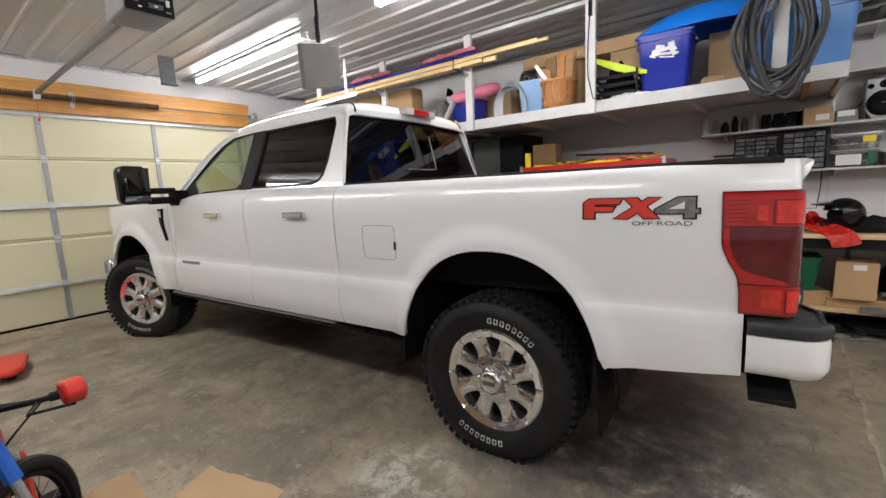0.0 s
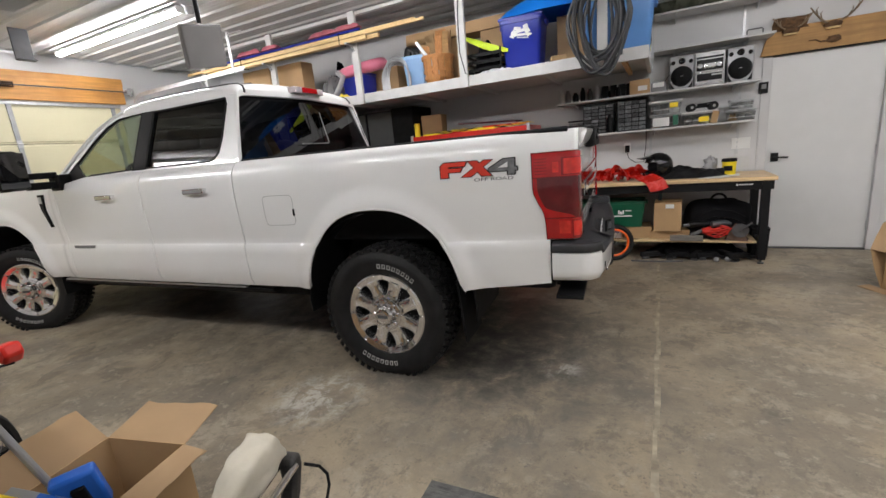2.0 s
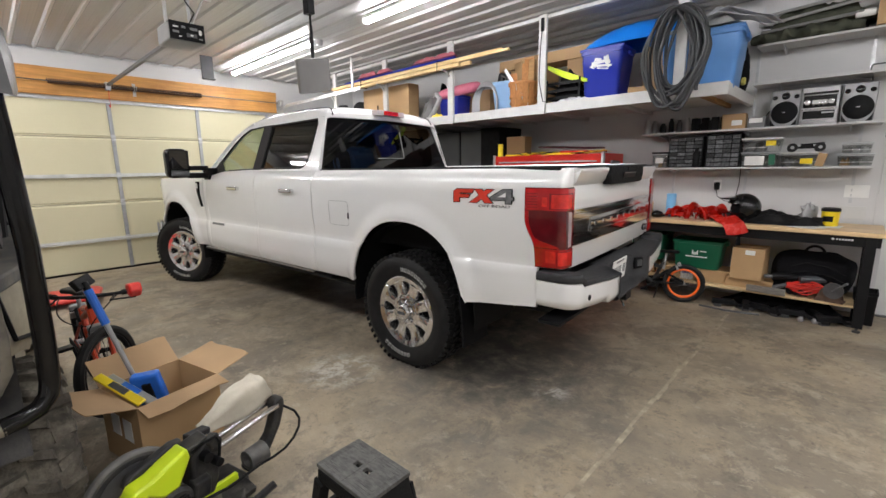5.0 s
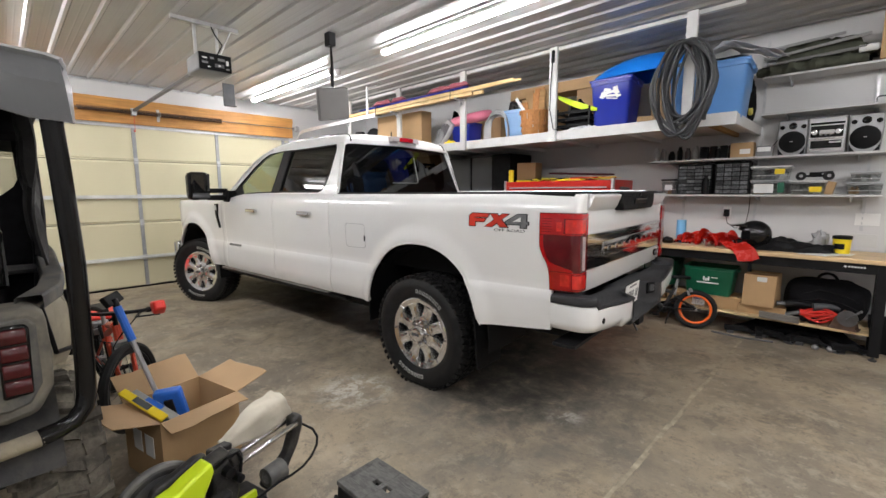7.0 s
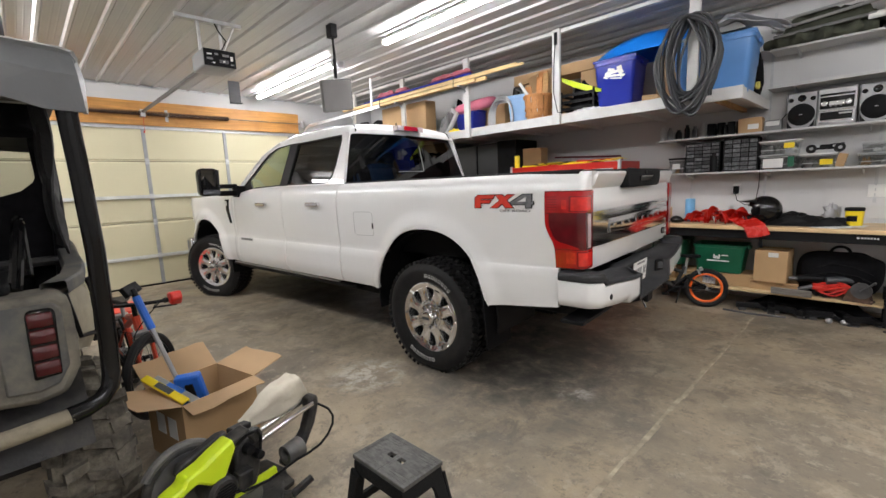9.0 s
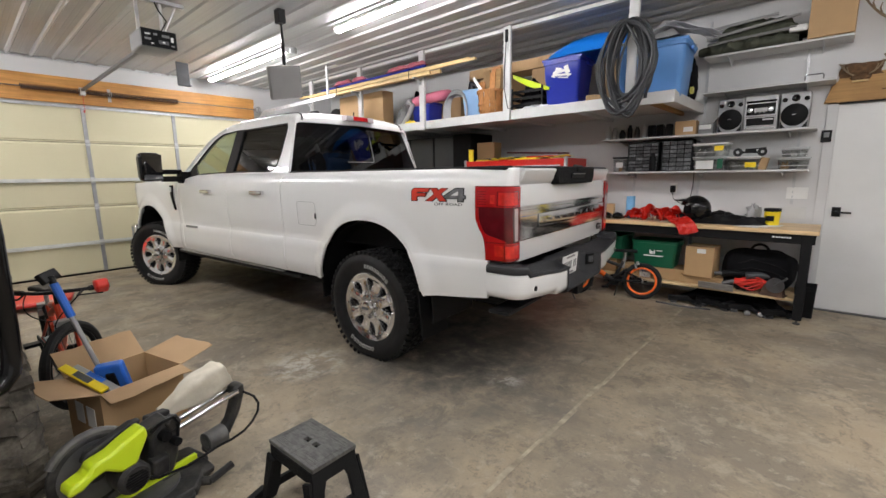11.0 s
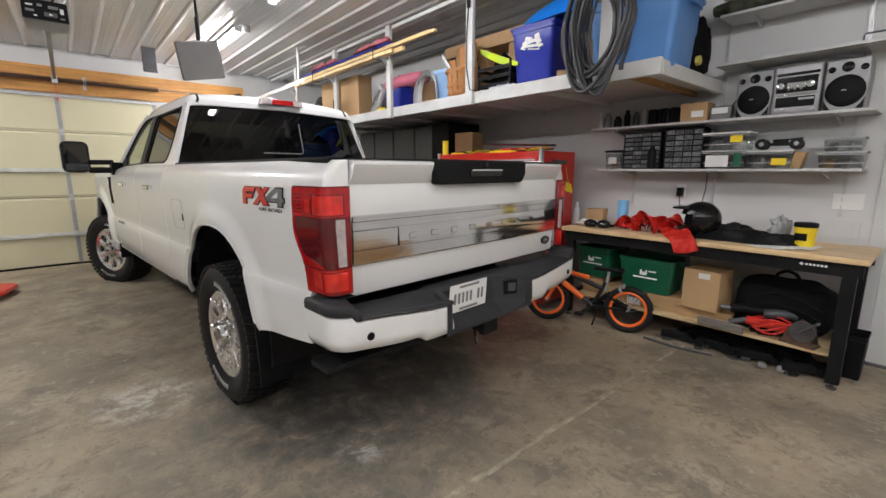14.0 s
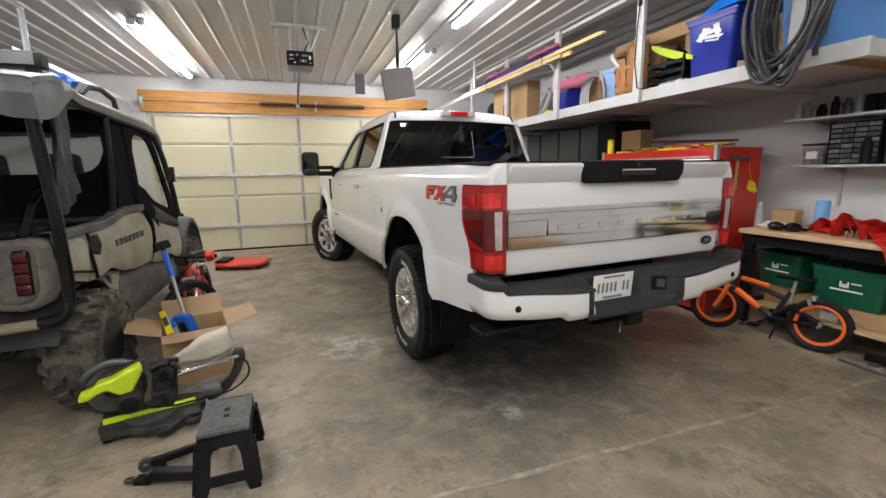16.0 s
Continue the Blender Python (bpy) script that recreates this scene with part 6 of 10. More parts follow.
for k, (x, y_, w_, h_, ty, m_) in enumerate(((-0.09, 0.05, 0.13, 0.6, -2, CARD), (0.03, 0.07, 0.14, 0.63, 2, BASKET), (0.12, 0.03, 0.1, 0.6, 3, CARD), (0.04, -0.05, 0.08, 0.55, 4, BASKET), (-0.05, -0.08, 0.035, 0.56, -34, GALV), (0.12, -0.05, 0.07, 0.58, 5, OLD_WOOD), (-0.11, -0.04, 0.09, 0.46, -4, BASKET))):
    bm = B()
    box(bm, (x, y_, h_ / 2 + 0.02), (w_, 0.012, h_), (4, ty, 5 * k - 12))
    part("slat", bm, m_, bk)
carton("cardboard_box", (-1.95, 5.2, OZ), (0.5, 0.34, 0.575), 0, "tall printed cardboard box behind the basket", marks=[(-0.02, 0.5, 0.26, 0.035, GREY_BADGE)])
tub("light_blue_bin", (-2.19, 4.93, OZ), (0.29, 0.27, 0.42), BLUE_BIN, "small light blue waste bin on the shelf", "bin", 8, 0.78, lid=False, handles=False)
hb = thing("hose_bundle", (-2.42, 5.12, OZ), label="dark grey bundle of rolled hoses behind the bin", category="hose bundle")
for k in range(9):
    a = k * 1.3
    bm = B()
    tube(bm, [(-0.14 + 0.03 * k, 0.12, 0.0), (-0.12 + 0.035 * k, 0.08, 0.42 + 0.02 * math.sin(a)), (-0.02 + 0.03 * k, -0.02 + 0.02 * math.cos(a), 0.58 + 0.03 * math.sin(a * 2)), (0.12 + 0.02 * k, -0.05, 0.52 + 0.02 * math.cos(a)), (0.2 + 0.015 * k, -0.03, 0.38)], 0.017, 8)
    part("hose_length", bm, (HOSE, STEEL_DARK, GREY_PL)[k % 3], hb)
carton("cardboard_box", (-2.78, 5.22, OZ), (0.5, 0.34, 0.40), -4, "brown cardboard box beside a coiled white cable")
cab_ = thing("cable_coil", (-2.4, 4.80, OZ), label="pale grey cable looped upright in front of the box", category="cable")
for k in range(6):
    bm = B()
    pts = []
    for i in range(25):
        a = math.pi * i / 24
        pts.append(((0.11 + 0.012 * k) * math.cos(a) + 0.03 * math.sin(2 * a), -0.012 * k + 0.03 * math.cos(a), 0.01 + (0.38 + 0.012 * ((k * 3) % 5)) * math.sin(a) ** 0.8))
    tube(bm, pts, 0.011, 8)
    part("loop", bm, SILVER_PL, cab_)
tub("blue_storage_tub", (-3.0, 4.83, OZ), (0.34, 0.3, 0.33), BLUE_TUB, "small royal blue bin under a pink float", "storage tub", 0, 0.9, lid=False, handles=False)
bm = B()
tube(bm, [(-2.96 + 0.27 * math.cos(2 * math.pi * i / 28), 4.88 + 0.2 * math.sin(2 * math.pi * i / 28), OZ + 0.405 + 0.05 * math.sin(2 * math.pi * i / 28 + 0.5)) for i in range(28)], 0.068, 14, closed=True)
tagged(part("pink_float", bm, PINK, None), "pink inflatable swim ring on the blue bin", "pool toy")
bm = B()
tube(bm, [(-3.36, 4.64, OZ + 0.034), (-3.3, 4.63, OZ + 0.05), (-3.22, 4.62, OZ + 0.12), (-3.14, 4.62, OZ + 0.22), (-3.1, 4.63, OZ + 0.3), (-3.2, 4.66, OZ + 0.37)], 0.034, 10)
tagged(part("pool_noodle", bm, TARP, None), "white bent foam tube among the toys", "foam tube")
bm = B()
crumple(bm, (-3.12, 4.6, OZ), (0.15, 0.04, 0.1), 5, 18, 10, 2.5)
tagged(part("yellow_toy", bm, YELLOW, None), "yellow plastic toy lying on the shelf", "toy")
for k, (x, y_, sx, sy, sz) in enumerate(((-3.45, 4.86, 0.15, 0.2, 0.42), (-3.5, 5.25, 0.25, 0.2, 0.55), (-3.2, 5.25, 0.2, 0.2, 0.5))):
    bm = B()
    crumple(bm, (x, y_, OZ), (sx, sy, sz), 31 + k, 24, 20, 2.2)
    tagged(part("dark_bag", bm, (GREY_PL, FABRIC_BLACK, HOSE)[k], None), "dark stuffed duffel bag on the shelf", "bag")
carton("cardboard_box", (-4.02, 4.76, OZ), (0.5, 0.22, 0.6), 0, "tall brown cardboard box beside a shelf post")
carton("cardboard_box", (-4.6, 4.82, OZ), (0.5, 0.36, 0.61), 2, "brown cardboard box with torn tape strip", marks=[(0.1, 0.2, 0.03, 0.3, BLACK)])
for k in range(3):
    bm = B()
    lathe(bm, [(0.0, 0.0), (0.2, 0.0), (0.24, 0.02), (0.24, 0.06), (0.0, 0.06)], 20, "Y", (-5.1 - 0.06 * k, 4.7 + 0.09 * k, OZ + 0.241))
    tagged(part("black_float_ring", bm, BLACK, None), "black round lid standing on the shelf", "lid")

# lumber and poles laid on brackets in front of the posts
SB = OF - 0.12                          # middle of the lumber stack
for k, (x0, x1, z, dy, h, lb) in enumerate(((-1.9, -5.7, 2.742, 0.03, 0.03, "long pale pine stick on shelf brackets"), (-1.77, -5.3, 2.712, -0.02, 0.026, "long pale pine stick on shelf brackets"),
                                            (-2.36, -4.6, 2.662, 0.02, 0.045, "short pale pine board on shelf brackets"), (-2.5, -5.2, 2.662, -0.025, 0.04, "pale pine board on shelf brackets"))):
    bm = B()
    span(bm, (x1, SB + dy - 0.019, z), (x0, SB + dy + 0.019, z + h))
    tagged(part("wood_stick", bm, PINE_X, None, bevel=0.002), lb, "lumber", "sticks on shelf brackets")
for k, (x0, x1, m_, lb) in enumerate(((-2.6, -5.0, BLUE_TUB, "thin dark blue pole on the lumber"), (-2.8, -4.6, OLD_WOOD, "brown wooden pole on the lumber"))):
    bm = B()
    tube(bm, [(x0, SB - 0.0 + 0.035 * k, 2.787), (x1, SB + 0.035 * k, 2.787)], 0.013, 8)
    tagged(part("thin_pole", bm, m_, None), lb, "pole")
for k, (x, s) in enumerate(((-2.78, 0.15), (-3.15, 0.16), (-4.0, 0.12), (-4.4, 0.14))):
    bm = B()
    crumple(bm, (x, SB + 0.01, 2.801), (s * 1.5, 0.05, 0.07), 50 + k, 18, 8, 2.2)
    tagged(part("red_cloth", bm, CLOTH_PINK, None), "small faded red cloth bundle on the lumber", "cloth")
for xp in (-2.765, -4.1, -5.45):
    bm = B()
    box(bm, (xp, SB + 0.005, 2.65), (0.03, 0.15, 0.02))
    box(bm, (xp, SB + 0.04, 2.615), (0.03, 0.02, 0.08), (40, 0, 0))
    part("stick_bracket", bm, GALV, shelf)
for x in (-2.86, -4.5):
    bm = B()
    tube(bm, [(x, SB - 0.06, 2.655), (x, SB - 0.055, 2.77), (x, SB + 0.06, 2.78), (x, SB + 0.055, 2.655)], 0.006, 6, closed=True)
    tagged(part("strap", bm, BLACK, None), "black strap round the pine sticks", "strap")
# cord on the post
bm = B()
tube(bm, [(-1.41, OF - 0.045, 2.9), (-1.425, OF - 0.05, 2.65), (-1.43, OF - 0.05, 2.35), (-1.38, OF - 0.05, 2.13), (-1.33, OF - 0.01, 2.12)], 0.005, 6)
span(bm, (-1.42, OF - 0.06, 2.85), (-1.39, OF - 0.04, 2.98))
part("post_cord", bm, BLACK, shelf, "black cord on the post")

# ---- wall shelves over the bench ----
def wall_shelf(x0, x1, z, depth, label):
    t = thing("wall_shelf", (0, 0, z), label=label, category="shelf", group="wall shelves")
    bm = B()
    span(bm, (x0, WY - depth, -0.02), (x1, WY - 0.012, 0.0))
    part("board", bm, SHELF_GREY, t, bevel=0.003)
    n = max(2, int((x1 - x0) / 0.75) + 1)
    for i in range(n):
        x = x0 + 0.2 + (x1 - x0 - 0.4) * i / (n - 1)
        bm = B()
        prism(bm, [(WY - 0.012, -0.021), (WY - depth + 0.04, -0.021), (WY - depth + 0.04, -0.028), (WY - 0.012, -0.075)], "X", x - 0.006, x + 0.006)
        part("bracket", bm, GALV, t)
    return t


S1, S2 = 1.775, 1.395
wall_shelf(-0.64, 1.33, S1, 0.34, "long grey-white wall shelf of radio and boxes")
wall_shelf(-0.52, 1.31, S2, 0.34, "long grey-white wall shelf of organizers and tubs")
wall_shelf(0.38, 1.42, 2.19, 0.32, "nearly empty grey-white upper wall shelf")
wall_shelf(0.38, 1.5, 2.54, 0.32, "top wall shelf loaded with canvas and box")
for x in (-0.34, 0.36, 1.2):
    bm = B()
    z1 = 2.95 if x > 0 else 1.9
    span(bm, (x - 0.012, WY - 0.011, 1.05), (x + 0.012, WY - 0.001, z1))
    for k in range(int((z1 - 1.05) / 0.05)):
        span(bm, (x - 0.004, WY - 0.0125, 1.06 + k * 0.05), (x + 0.004, WY - 0.0112, 1.085 + k * 0.05))
    tagged(part("shelf_standard", bm, GALV, None, smooth=False), "slotted galvanized shelf upright on the wall", "shelf upright", "shelf uprights")


def drawer_cabinet(x0, x1, z0, z1, cols, rows_, y):
    t = thing("parts_organizer", ((x0 + x1) / 2, y, z0), label="black small-parts cabinet with smoky clear drawers", category="organizer", group="small-parts cabinets")
    w, h = x1 - x0, z1 - z0
    bm = B()
    plate(bm, [(-w / 2, 0), (w / 2, 0), (w / 2, h), (-w / 2, h)], [[(-w / 2 + 0.008, 0.008), (-w / 2 + 0.008, h - 0.008), (w / 2 - 0.008, h - 0.008), (w / 2 - 0.008, 0.008)]], lambda u, v: (u, 0, v), 0.15, (0, 1, 0))
    part("case", bm, BLACK, t, smooth=False)
    bm = B()
    span(bm, (-w / 2 + 0.005, 0.14, 0.005), (w / 2 - 0.005, 0.149, h - 0.005))
    part("case_back", bm, BLACK, t)
    cw_, ch = (w - 0.016) / cols, (h - 0.016) / rows_
    for i in range(cols):
        for j in range(rows_):
            bm = B()
            cx, cz_ = -w / 2 + 0.008 + cw_ * (i + 0.5), 0.008 + ch * (j + 0.5)
            span(bm, (cx - cw_ / 2 + 0.004, 0.004, cz_ - ch / 2 + 0.004), (cx + cw_ / 2 - 0.004, 0.12, cz_ + ch / 2 - 0.006))
            box(bm, (cx, -0.001, cz_ - ch * 0.2), (cw_ * 0.4, 0.012, ch * 0.2))
            part("drawer", bm, BIN_GREY, t, smooth=False)
    return t


drawer_cabinet(-0.36, -0.02, S2, S2 + 0.33, 4, 8, 5.5)
drawer_cabinet(0.01, 0.32, S2, S2 + 0.34, 4, 7, 5.5)
bm = B()
lathe(bm, [(0.0, 0.0), (0.035, 0.0), (0.035, 0.15), (0.02, 0.18), (0.02, 0.2), (0.0, 0.2)], 16, "Z", (-0.06, 5.43, S2))
tagged(part("spray_bottle", bm, BLACK, None), "dark bottle before the organizers", "bottle")


def clear_tub(x, y_, z, w, d, h, label, lid_mat=None, stuff=None):
    t = thing("clear_tub", (x, y_, z), label=label, category="plastic box", group="clear plastic boxes")
    bm = B()
    box(bm, (0, 0, h / 2), (w, d, h), None, 0.9)
    part("tub_body", bm, CLEAR_BOX, t, bevel=0.008)
    sd = int(abs(x * 100) + h * 300)
    for k in range(3):
        bm = B()
        cx = (k - 1) * w * 0.27
        crumple(bm, (cx, 0.0, 0.004), (w * 0.15, d * 0.36, h * (0.5 + 0.13 * ((sd + k) % 3))), sd + k, 16, 14, 2.6)
        part("contents", bm, (PAPER, GREY_PL, CLEAR_TUB, SILVER_PL, CARD)[(sd + 2 * k) % 5], t, angle=60)
    for f_ in (0.35, 0.93):
        for sy in (-1, 1):
            bm = B()
            span(bm, (-w / 2 * (0.9 + 0.1 * f_) - 0.002, sy * d / 2 * (0.9 + 0.1 * f_) - 0.003, h * f_ - 0.003), (w / 2 * (0.9 + 0.1 * f_) + 0.002, sy * d / 2 * (0.9 + 0.1 * f_) + 0.003, h * f_ + 0.003))
            part("rim", bm, CLEAR_TUB, t)
    bm = B()
    span(bm, (-w / 2 - 0.006, -d / 2 - 0.006, h), (w / 2 + 0.006, d / 2 + 0.006, h + 0.014))
    part("lid", bm, lid_mat or CLEAR_TUB, t, bevel=0.004)
    for (u, v, a, b_, m_) in stuff or ():
        bm = B()
        box(bm, (u, -d / 2 - 0.004, v), (a, 0.006, b_))
        part("label_patch", bm, m_, t)
    return t


clear_tub(0.5, 5.52, S2, 0.3, 0.22, 0.13, "frosted plastic box of small hardware on shelf", None, [(0.1, 0.07, 0.05, 0.1, GREEN_TUB), (-0.04, 0.06, 0.16, 0.09, PAPER)])
clear_tub(0.5, 5.52, S2 + 0.146, 0.31, 0.22, 0.12, "frosted plastic box with yellow label on top", PAPER, [(0.08, 0.08, 0.08, 0.05, YELLOW)])
clear_tub(0.8, 5.52, S2, 0.27, 0.22, 0.12, "low clear plastic box under a toy car", PAPER, [(0.06, 0.05, 0.09, 0.05, YELLOW)])
clear_tub(1.19, 5.52, S2, 0.24, 0.2, 0.1, "clear plastic box stack near shelf end")
clear_tub(1.19, 5.52, S2 + 0.115, 0.2, 0.18, 0.08, "clear plastic box stack near shelf end")
clear_tub(-0.44, 5.55, S2, 0.16, 0.18, 0.16, "clear jar box with black lid and white label", BLACK, [(0, 0.08, 0.08, 0.06, PAPER)])
bm = B()
box(bm, (0.96, 5.5, S2 + 0.06), (0.06, 0.12, 0.12), (0, 12, 0))
tagged(part("small_carton", bm, CARD, None), "small leaning brown carton on the shelf", "carton")
# toy truck chassis on the low box
car = thing("toy_car", (0.84, 5.47, S2 + 0.135), 6, "black radio-controlled car chassis on a plastic box", "toy car")
bm = B()
span(bm, (-0.12, -0.03, 0.03), (0.12, 0.03, 0.05))
span(bm, (-0.04, -0.025, 0.05), (0.05, 0.025, 0.075))
tube(bm, [(0.1, 0, 0.05), (0.13, 0, 0.08), (0.02, 0, 0.07)], 0.006, 6)
part("chassis", bm, BLACK, car)
for sx in (-0.1, 0.1):
    for sy in (-0.06, 0.06):
        bm = B()
        lathe(bm, [(0.015, -0.02), (0.036, -0.02), (0.04, -0.012), (0.04, 0.012), (0.036, 0.02), (0.015, 0.02)], 16, "Y", (sx, sy, 0.04), closed=True)
        tw = part("toy_wheel", bm, RUBBER, car)
        bm = B()
        lathe(bm, [(0.0, -0.018), (0.018, -0.016), (0.018, 0.016), (0.0, 0.018)], 12, "Y", (sx, sy, 0.04))
        part("toy_rim", bm, SILVER_PL, tw)

# stereo with two speakers
def speaker(x, z):
    t = thing("loudspeaker", (x, 5.55, z), 0, "silver bookshelf loudspeaker with round dark cloth grille", "loudspeaker", "stereo speakers")
    bm = B()
    prism(bm, [(-0.105, 0.0), (0.105, 0.0), (0.115, 0.2), (0.11, 0.33), (-0.11, 0.33), (-0.115, 0.2)], "Y", -0.1, 0.09)
    part("cabinet", bm, mat("dark_silver_speaker", (0.27, 0.27, 0.275), 0.4, 0.4, var=0.08), t, bevel=0.01)
    bm = B()
    lathe(bm, [(0.0, -0.045), (0.06, -0.038), (0.09, -0.018), (0.102, 0.0)], 32, "Y", (0, -0.1, 0.125))
    part("grille", bm, BLACK_TEX, t, "round black cloth grille")
    for dx, r, dz in ((0.0, 0.032, 0.275), (-0.08, 0.02, 0.265), (0.08, 0.02, 0.265)):
        bm = B()
        lathe(bm, [(0.0, -0.004), (r * 0.7, -0.01), (r, -0.006), (r, 0.0)], 18, "Y", (dx, -0.1, dz))
        part("tweeter", bm, BLACK_GLOSS, t)
    for sx in (-1, 1):
        bm = B()
        prism(bm, [(sx * 0.055, 0.0), (sx * 0.098, 0.0), (sx * 0.103, 0.075), (sx * 0.085, 0.04)], "Y", -0.107, -0.1)
        part("foot_recess", bm, BLACK, t, smooth=False)
    bm = B()
    box(bm, (0, -0.146, 0.125), (0.025, 0.004, 0.006))
    part("speaker_badge", bm, SILVER_PL, t)
    return t


speaker(0.645, S1)
speaker(1.155, S1)
st = thing("stereo_unit", (0.895, 5.55, S1), 0, "silver compact stereo unit with dark display and knobs", "stereo")
bm = B()
span(bm, (-0.135, -0.1, 0.0), (0.135, 0.12, 0.335))
part("case", bm, SILVER_PL, st, bevel=0.012)
for lo, hi, m_, nm in (((-0.12, -0.106, 0.265), (0.12, -0.099, 0.285), BLACK_GLOSS, "disc_slot"), ((-0.115, -0.107, 0.15), (0.115, -0.099, 0.255), BLACK_GLOSS, "display"), ((-0.055, -0.114, 0.175), (0.055, -0.106, 0.215), CHROME_SOFT, "control_panel"), ((-0.125, -0.109, 0.128), (0.125, -0.099, 0.142), CHROME_SOFT, "trim_strip"), ((-0.11, -0.106, 0.05), (0.11, -0.099, 0.12), BLACK_GLOSS, "tape_door"), ((0.02, -0.108, 0.095), (0.105, -0.105, 0.11), SILVER_PL, "tape_label"), ((-0.12, -0.106, 0.012), (0.12, -0.099, 0.04), CHROME_SOFT, "base_strip")):
    bm = B()
    span(bm, lo, hi)
    part(nm, bm, m_, st, bevel=0.004)
for dx in (-0.085, 0.08):
    bm = B()
    lathe(bm, [(0.0, -0.026), (0.022, -0.024), (0.027, 0.0)], 18, "Y", (dx, -0.107, 0.195))
    part("knob", bm, CHROME, st)
for k in range(6):
    bm = B()
    box(bm, (-0.04 + k * 0.017, -0.11, 0.17 + 0.02 * (k % 2)), (0.012, 0.006, 0.01))
    part("button", bm, GREY_PL, st)
ra = thing("small_radio", (0.43, 5.5, S1), 4, "small grey clock radio with raised antenna", "radio")
bm = B()
span(bm, (-0.07, -0.04, 0.0), (0.07, 0.05, 0.105))
part("case", bm, GREY_PL, ra, bevel=0.008)
bm = B()
span(bm, (-0.06, -0.046, 0.05), (0.05, -0.039, 0.095))
part("face", bm, PAPER, ra)
bm = B()
tube(bm, [(0.06, 0, 0.1), (0.17, 0.02, 0.26)], 0.004, 6)
part("antenna", bm, BLACK, ra)
carton("cardboard_box", (0.24, 5.53, S1), (0.2, 0.2, 0.15), 3, "small brown cardboard box on wall shelf", marks=[(0.03, 0.06, 0.09, 0.05, PAPER)])
rnd = random.Random(3)
for k in range(9):
    x = -0.6 + k * 0.078
    h = rnd.choice((0.11, 0.16, 0.2, 0.14))
    m_ = (CLEAR_TUB, GREY_PL, BLACK, BLACK, STEEL_DARK)[k % 5]
    bm = B()
    r_ = rnd.uniform(0.026, 0.036)
    lathe(bm, [(0.0, 0.0), (r_, 0.0), (r_, h * 0.7), (r_ * 0.6, h * 0.85), (r_ * 0.6, h), (0.0, h)], 14, "Z", (x, 5.47 + rnd.uniform(0, 0.1), S1))
    tagged(part("bottle", bm, m_, None), "dark bottle or spray can on wall shelf", "bottle", "bottles on wall shelf")
for k in range(4):
    bm = B()
    box(bm, (-0.12 + 0.09 * k, 5.55, S1 + 0.07), (0.07, 0.1, 0.14), (0, 0, 7 * k))
    tagged(part("black_box", bm, BLACK, None, bevel=0.005), "small black tool case on the wall shelf", "case", "cases on wall shelf")
# upper shelves: canvas bundle, bottle, carton, handle
bm = B()
n_ = 44
roll(bm, [(0.32 + 0.8 * i / n_, 5.46 + 0.012 * math.sin(i * 0.7), 2.59 + 0.008 * math.sin(i * 0.55)) for i in range(n_ + 1)],
     [0.02 + 0.062 * math.sin(math.pi * (0.04 + 0.92 * i / n_)) ** 0.4 + 0.008 * math.sin(i * 1.1) for i in range(n_ + 1)], 22, 0.5, 11, 6, 2.541, 0.72)
tagged(part("canvas_roll", bm, FABRIC_OLIVE, None), "dark olive canvas roll along the top shelf", "canvas roll")
bm = B()
n_ = 34
roll(bm, [(0.36 + 0.78 * i / n_, 5.585 + 0.01 * math.sin(i), 2.61 + 0.03 * math.sin(i * 0.3)) for i in range(n_ + 1)], [0.015 + 0.06 * math.sin(math.pi * (0.05 + 0.9 * i / n_)) ** 0.5 for i in range(n_ + 1)], 18, 0.5, 12, 9, 2.541)
tagged(part("camp_chair_bag", bm, FABRIC_BLACK, None), "dark folded camp chair bag on the canvas", "bag")
bm = B()
crumple(bm, (0.8, 5.57, 2.62), (0.4, 0.1, 0.24), 14, 30, 14, 2.4)
tagged(part("tent_cloth", bm, FABRIC_OLIVE, None), "dark olive tent cloth heaped on the roll", "tent")
bm = B()
roll(bm, [(0.34 + 0.7 * i / 20, 5.645, 2.78 + 0.03 * i / 20) for i in range(21)], [0.03 + 0.02 * math.sin(math.pi * (0.1 + 0.85 * i / 20)) for i in range(21)], 16, 0.3, 9, 3)
tagged(part("foam_mat", bm, TARP, None), "pale grey rolled mat behind the tent cloth", "mat")
for k, (x0, x1, y_, z0, z1) in enumerate(((0.40, 1.1, 5.395, 2.642, 2.672), (0.46, 1.12, 5.44, 2.72, 2.79), (0.38, 0.95, 5.47, 2.80, 2.84))):
    bm = B()
    tube(bm, [(x0, y_, z0), ((x0 + x1) / 2, y_ + 0.005, (z0 + z1) / 2), (x1, y_ + 0.01, z1)], 0.014, 8)
    tagged(part("tent_pole", bm, SILVER_PL if k else GREY_PL, None), "grey pole resting on the canvas roll", "pole", "poles on the canvas")
bm = B()
lathe(bm, [(0.0, 0.0), (0.03, 0.0), (0.03, 0.12), (0.0, 0.15)], 12, "X", (1.05, 5.42, 2.66))
tagged(part("white_bottle", bm, PAPER, None), "white bottle lying on the top shelf", "bottle")
carton("cardboard_box", (1.345, 5.53, 2.541), (0.31, 0.32, 0.42), 0, "plain brown cardboard box on the top shelf")
bm = B()
tube(bm, [(1.2, 5.5, 2.191), (1.2, 5.5, 2.24), (1.21, 5.5, 2.25), (1.32, 5.5, 2.25), (1.33, 5.5, 2.24), (1.33, 5.5, 2.191)], 0.006, 6)
tagged(part("wire_handle", bm, STEEL_DARK, None), "dark wire handle standing on upper shelf", "handle")
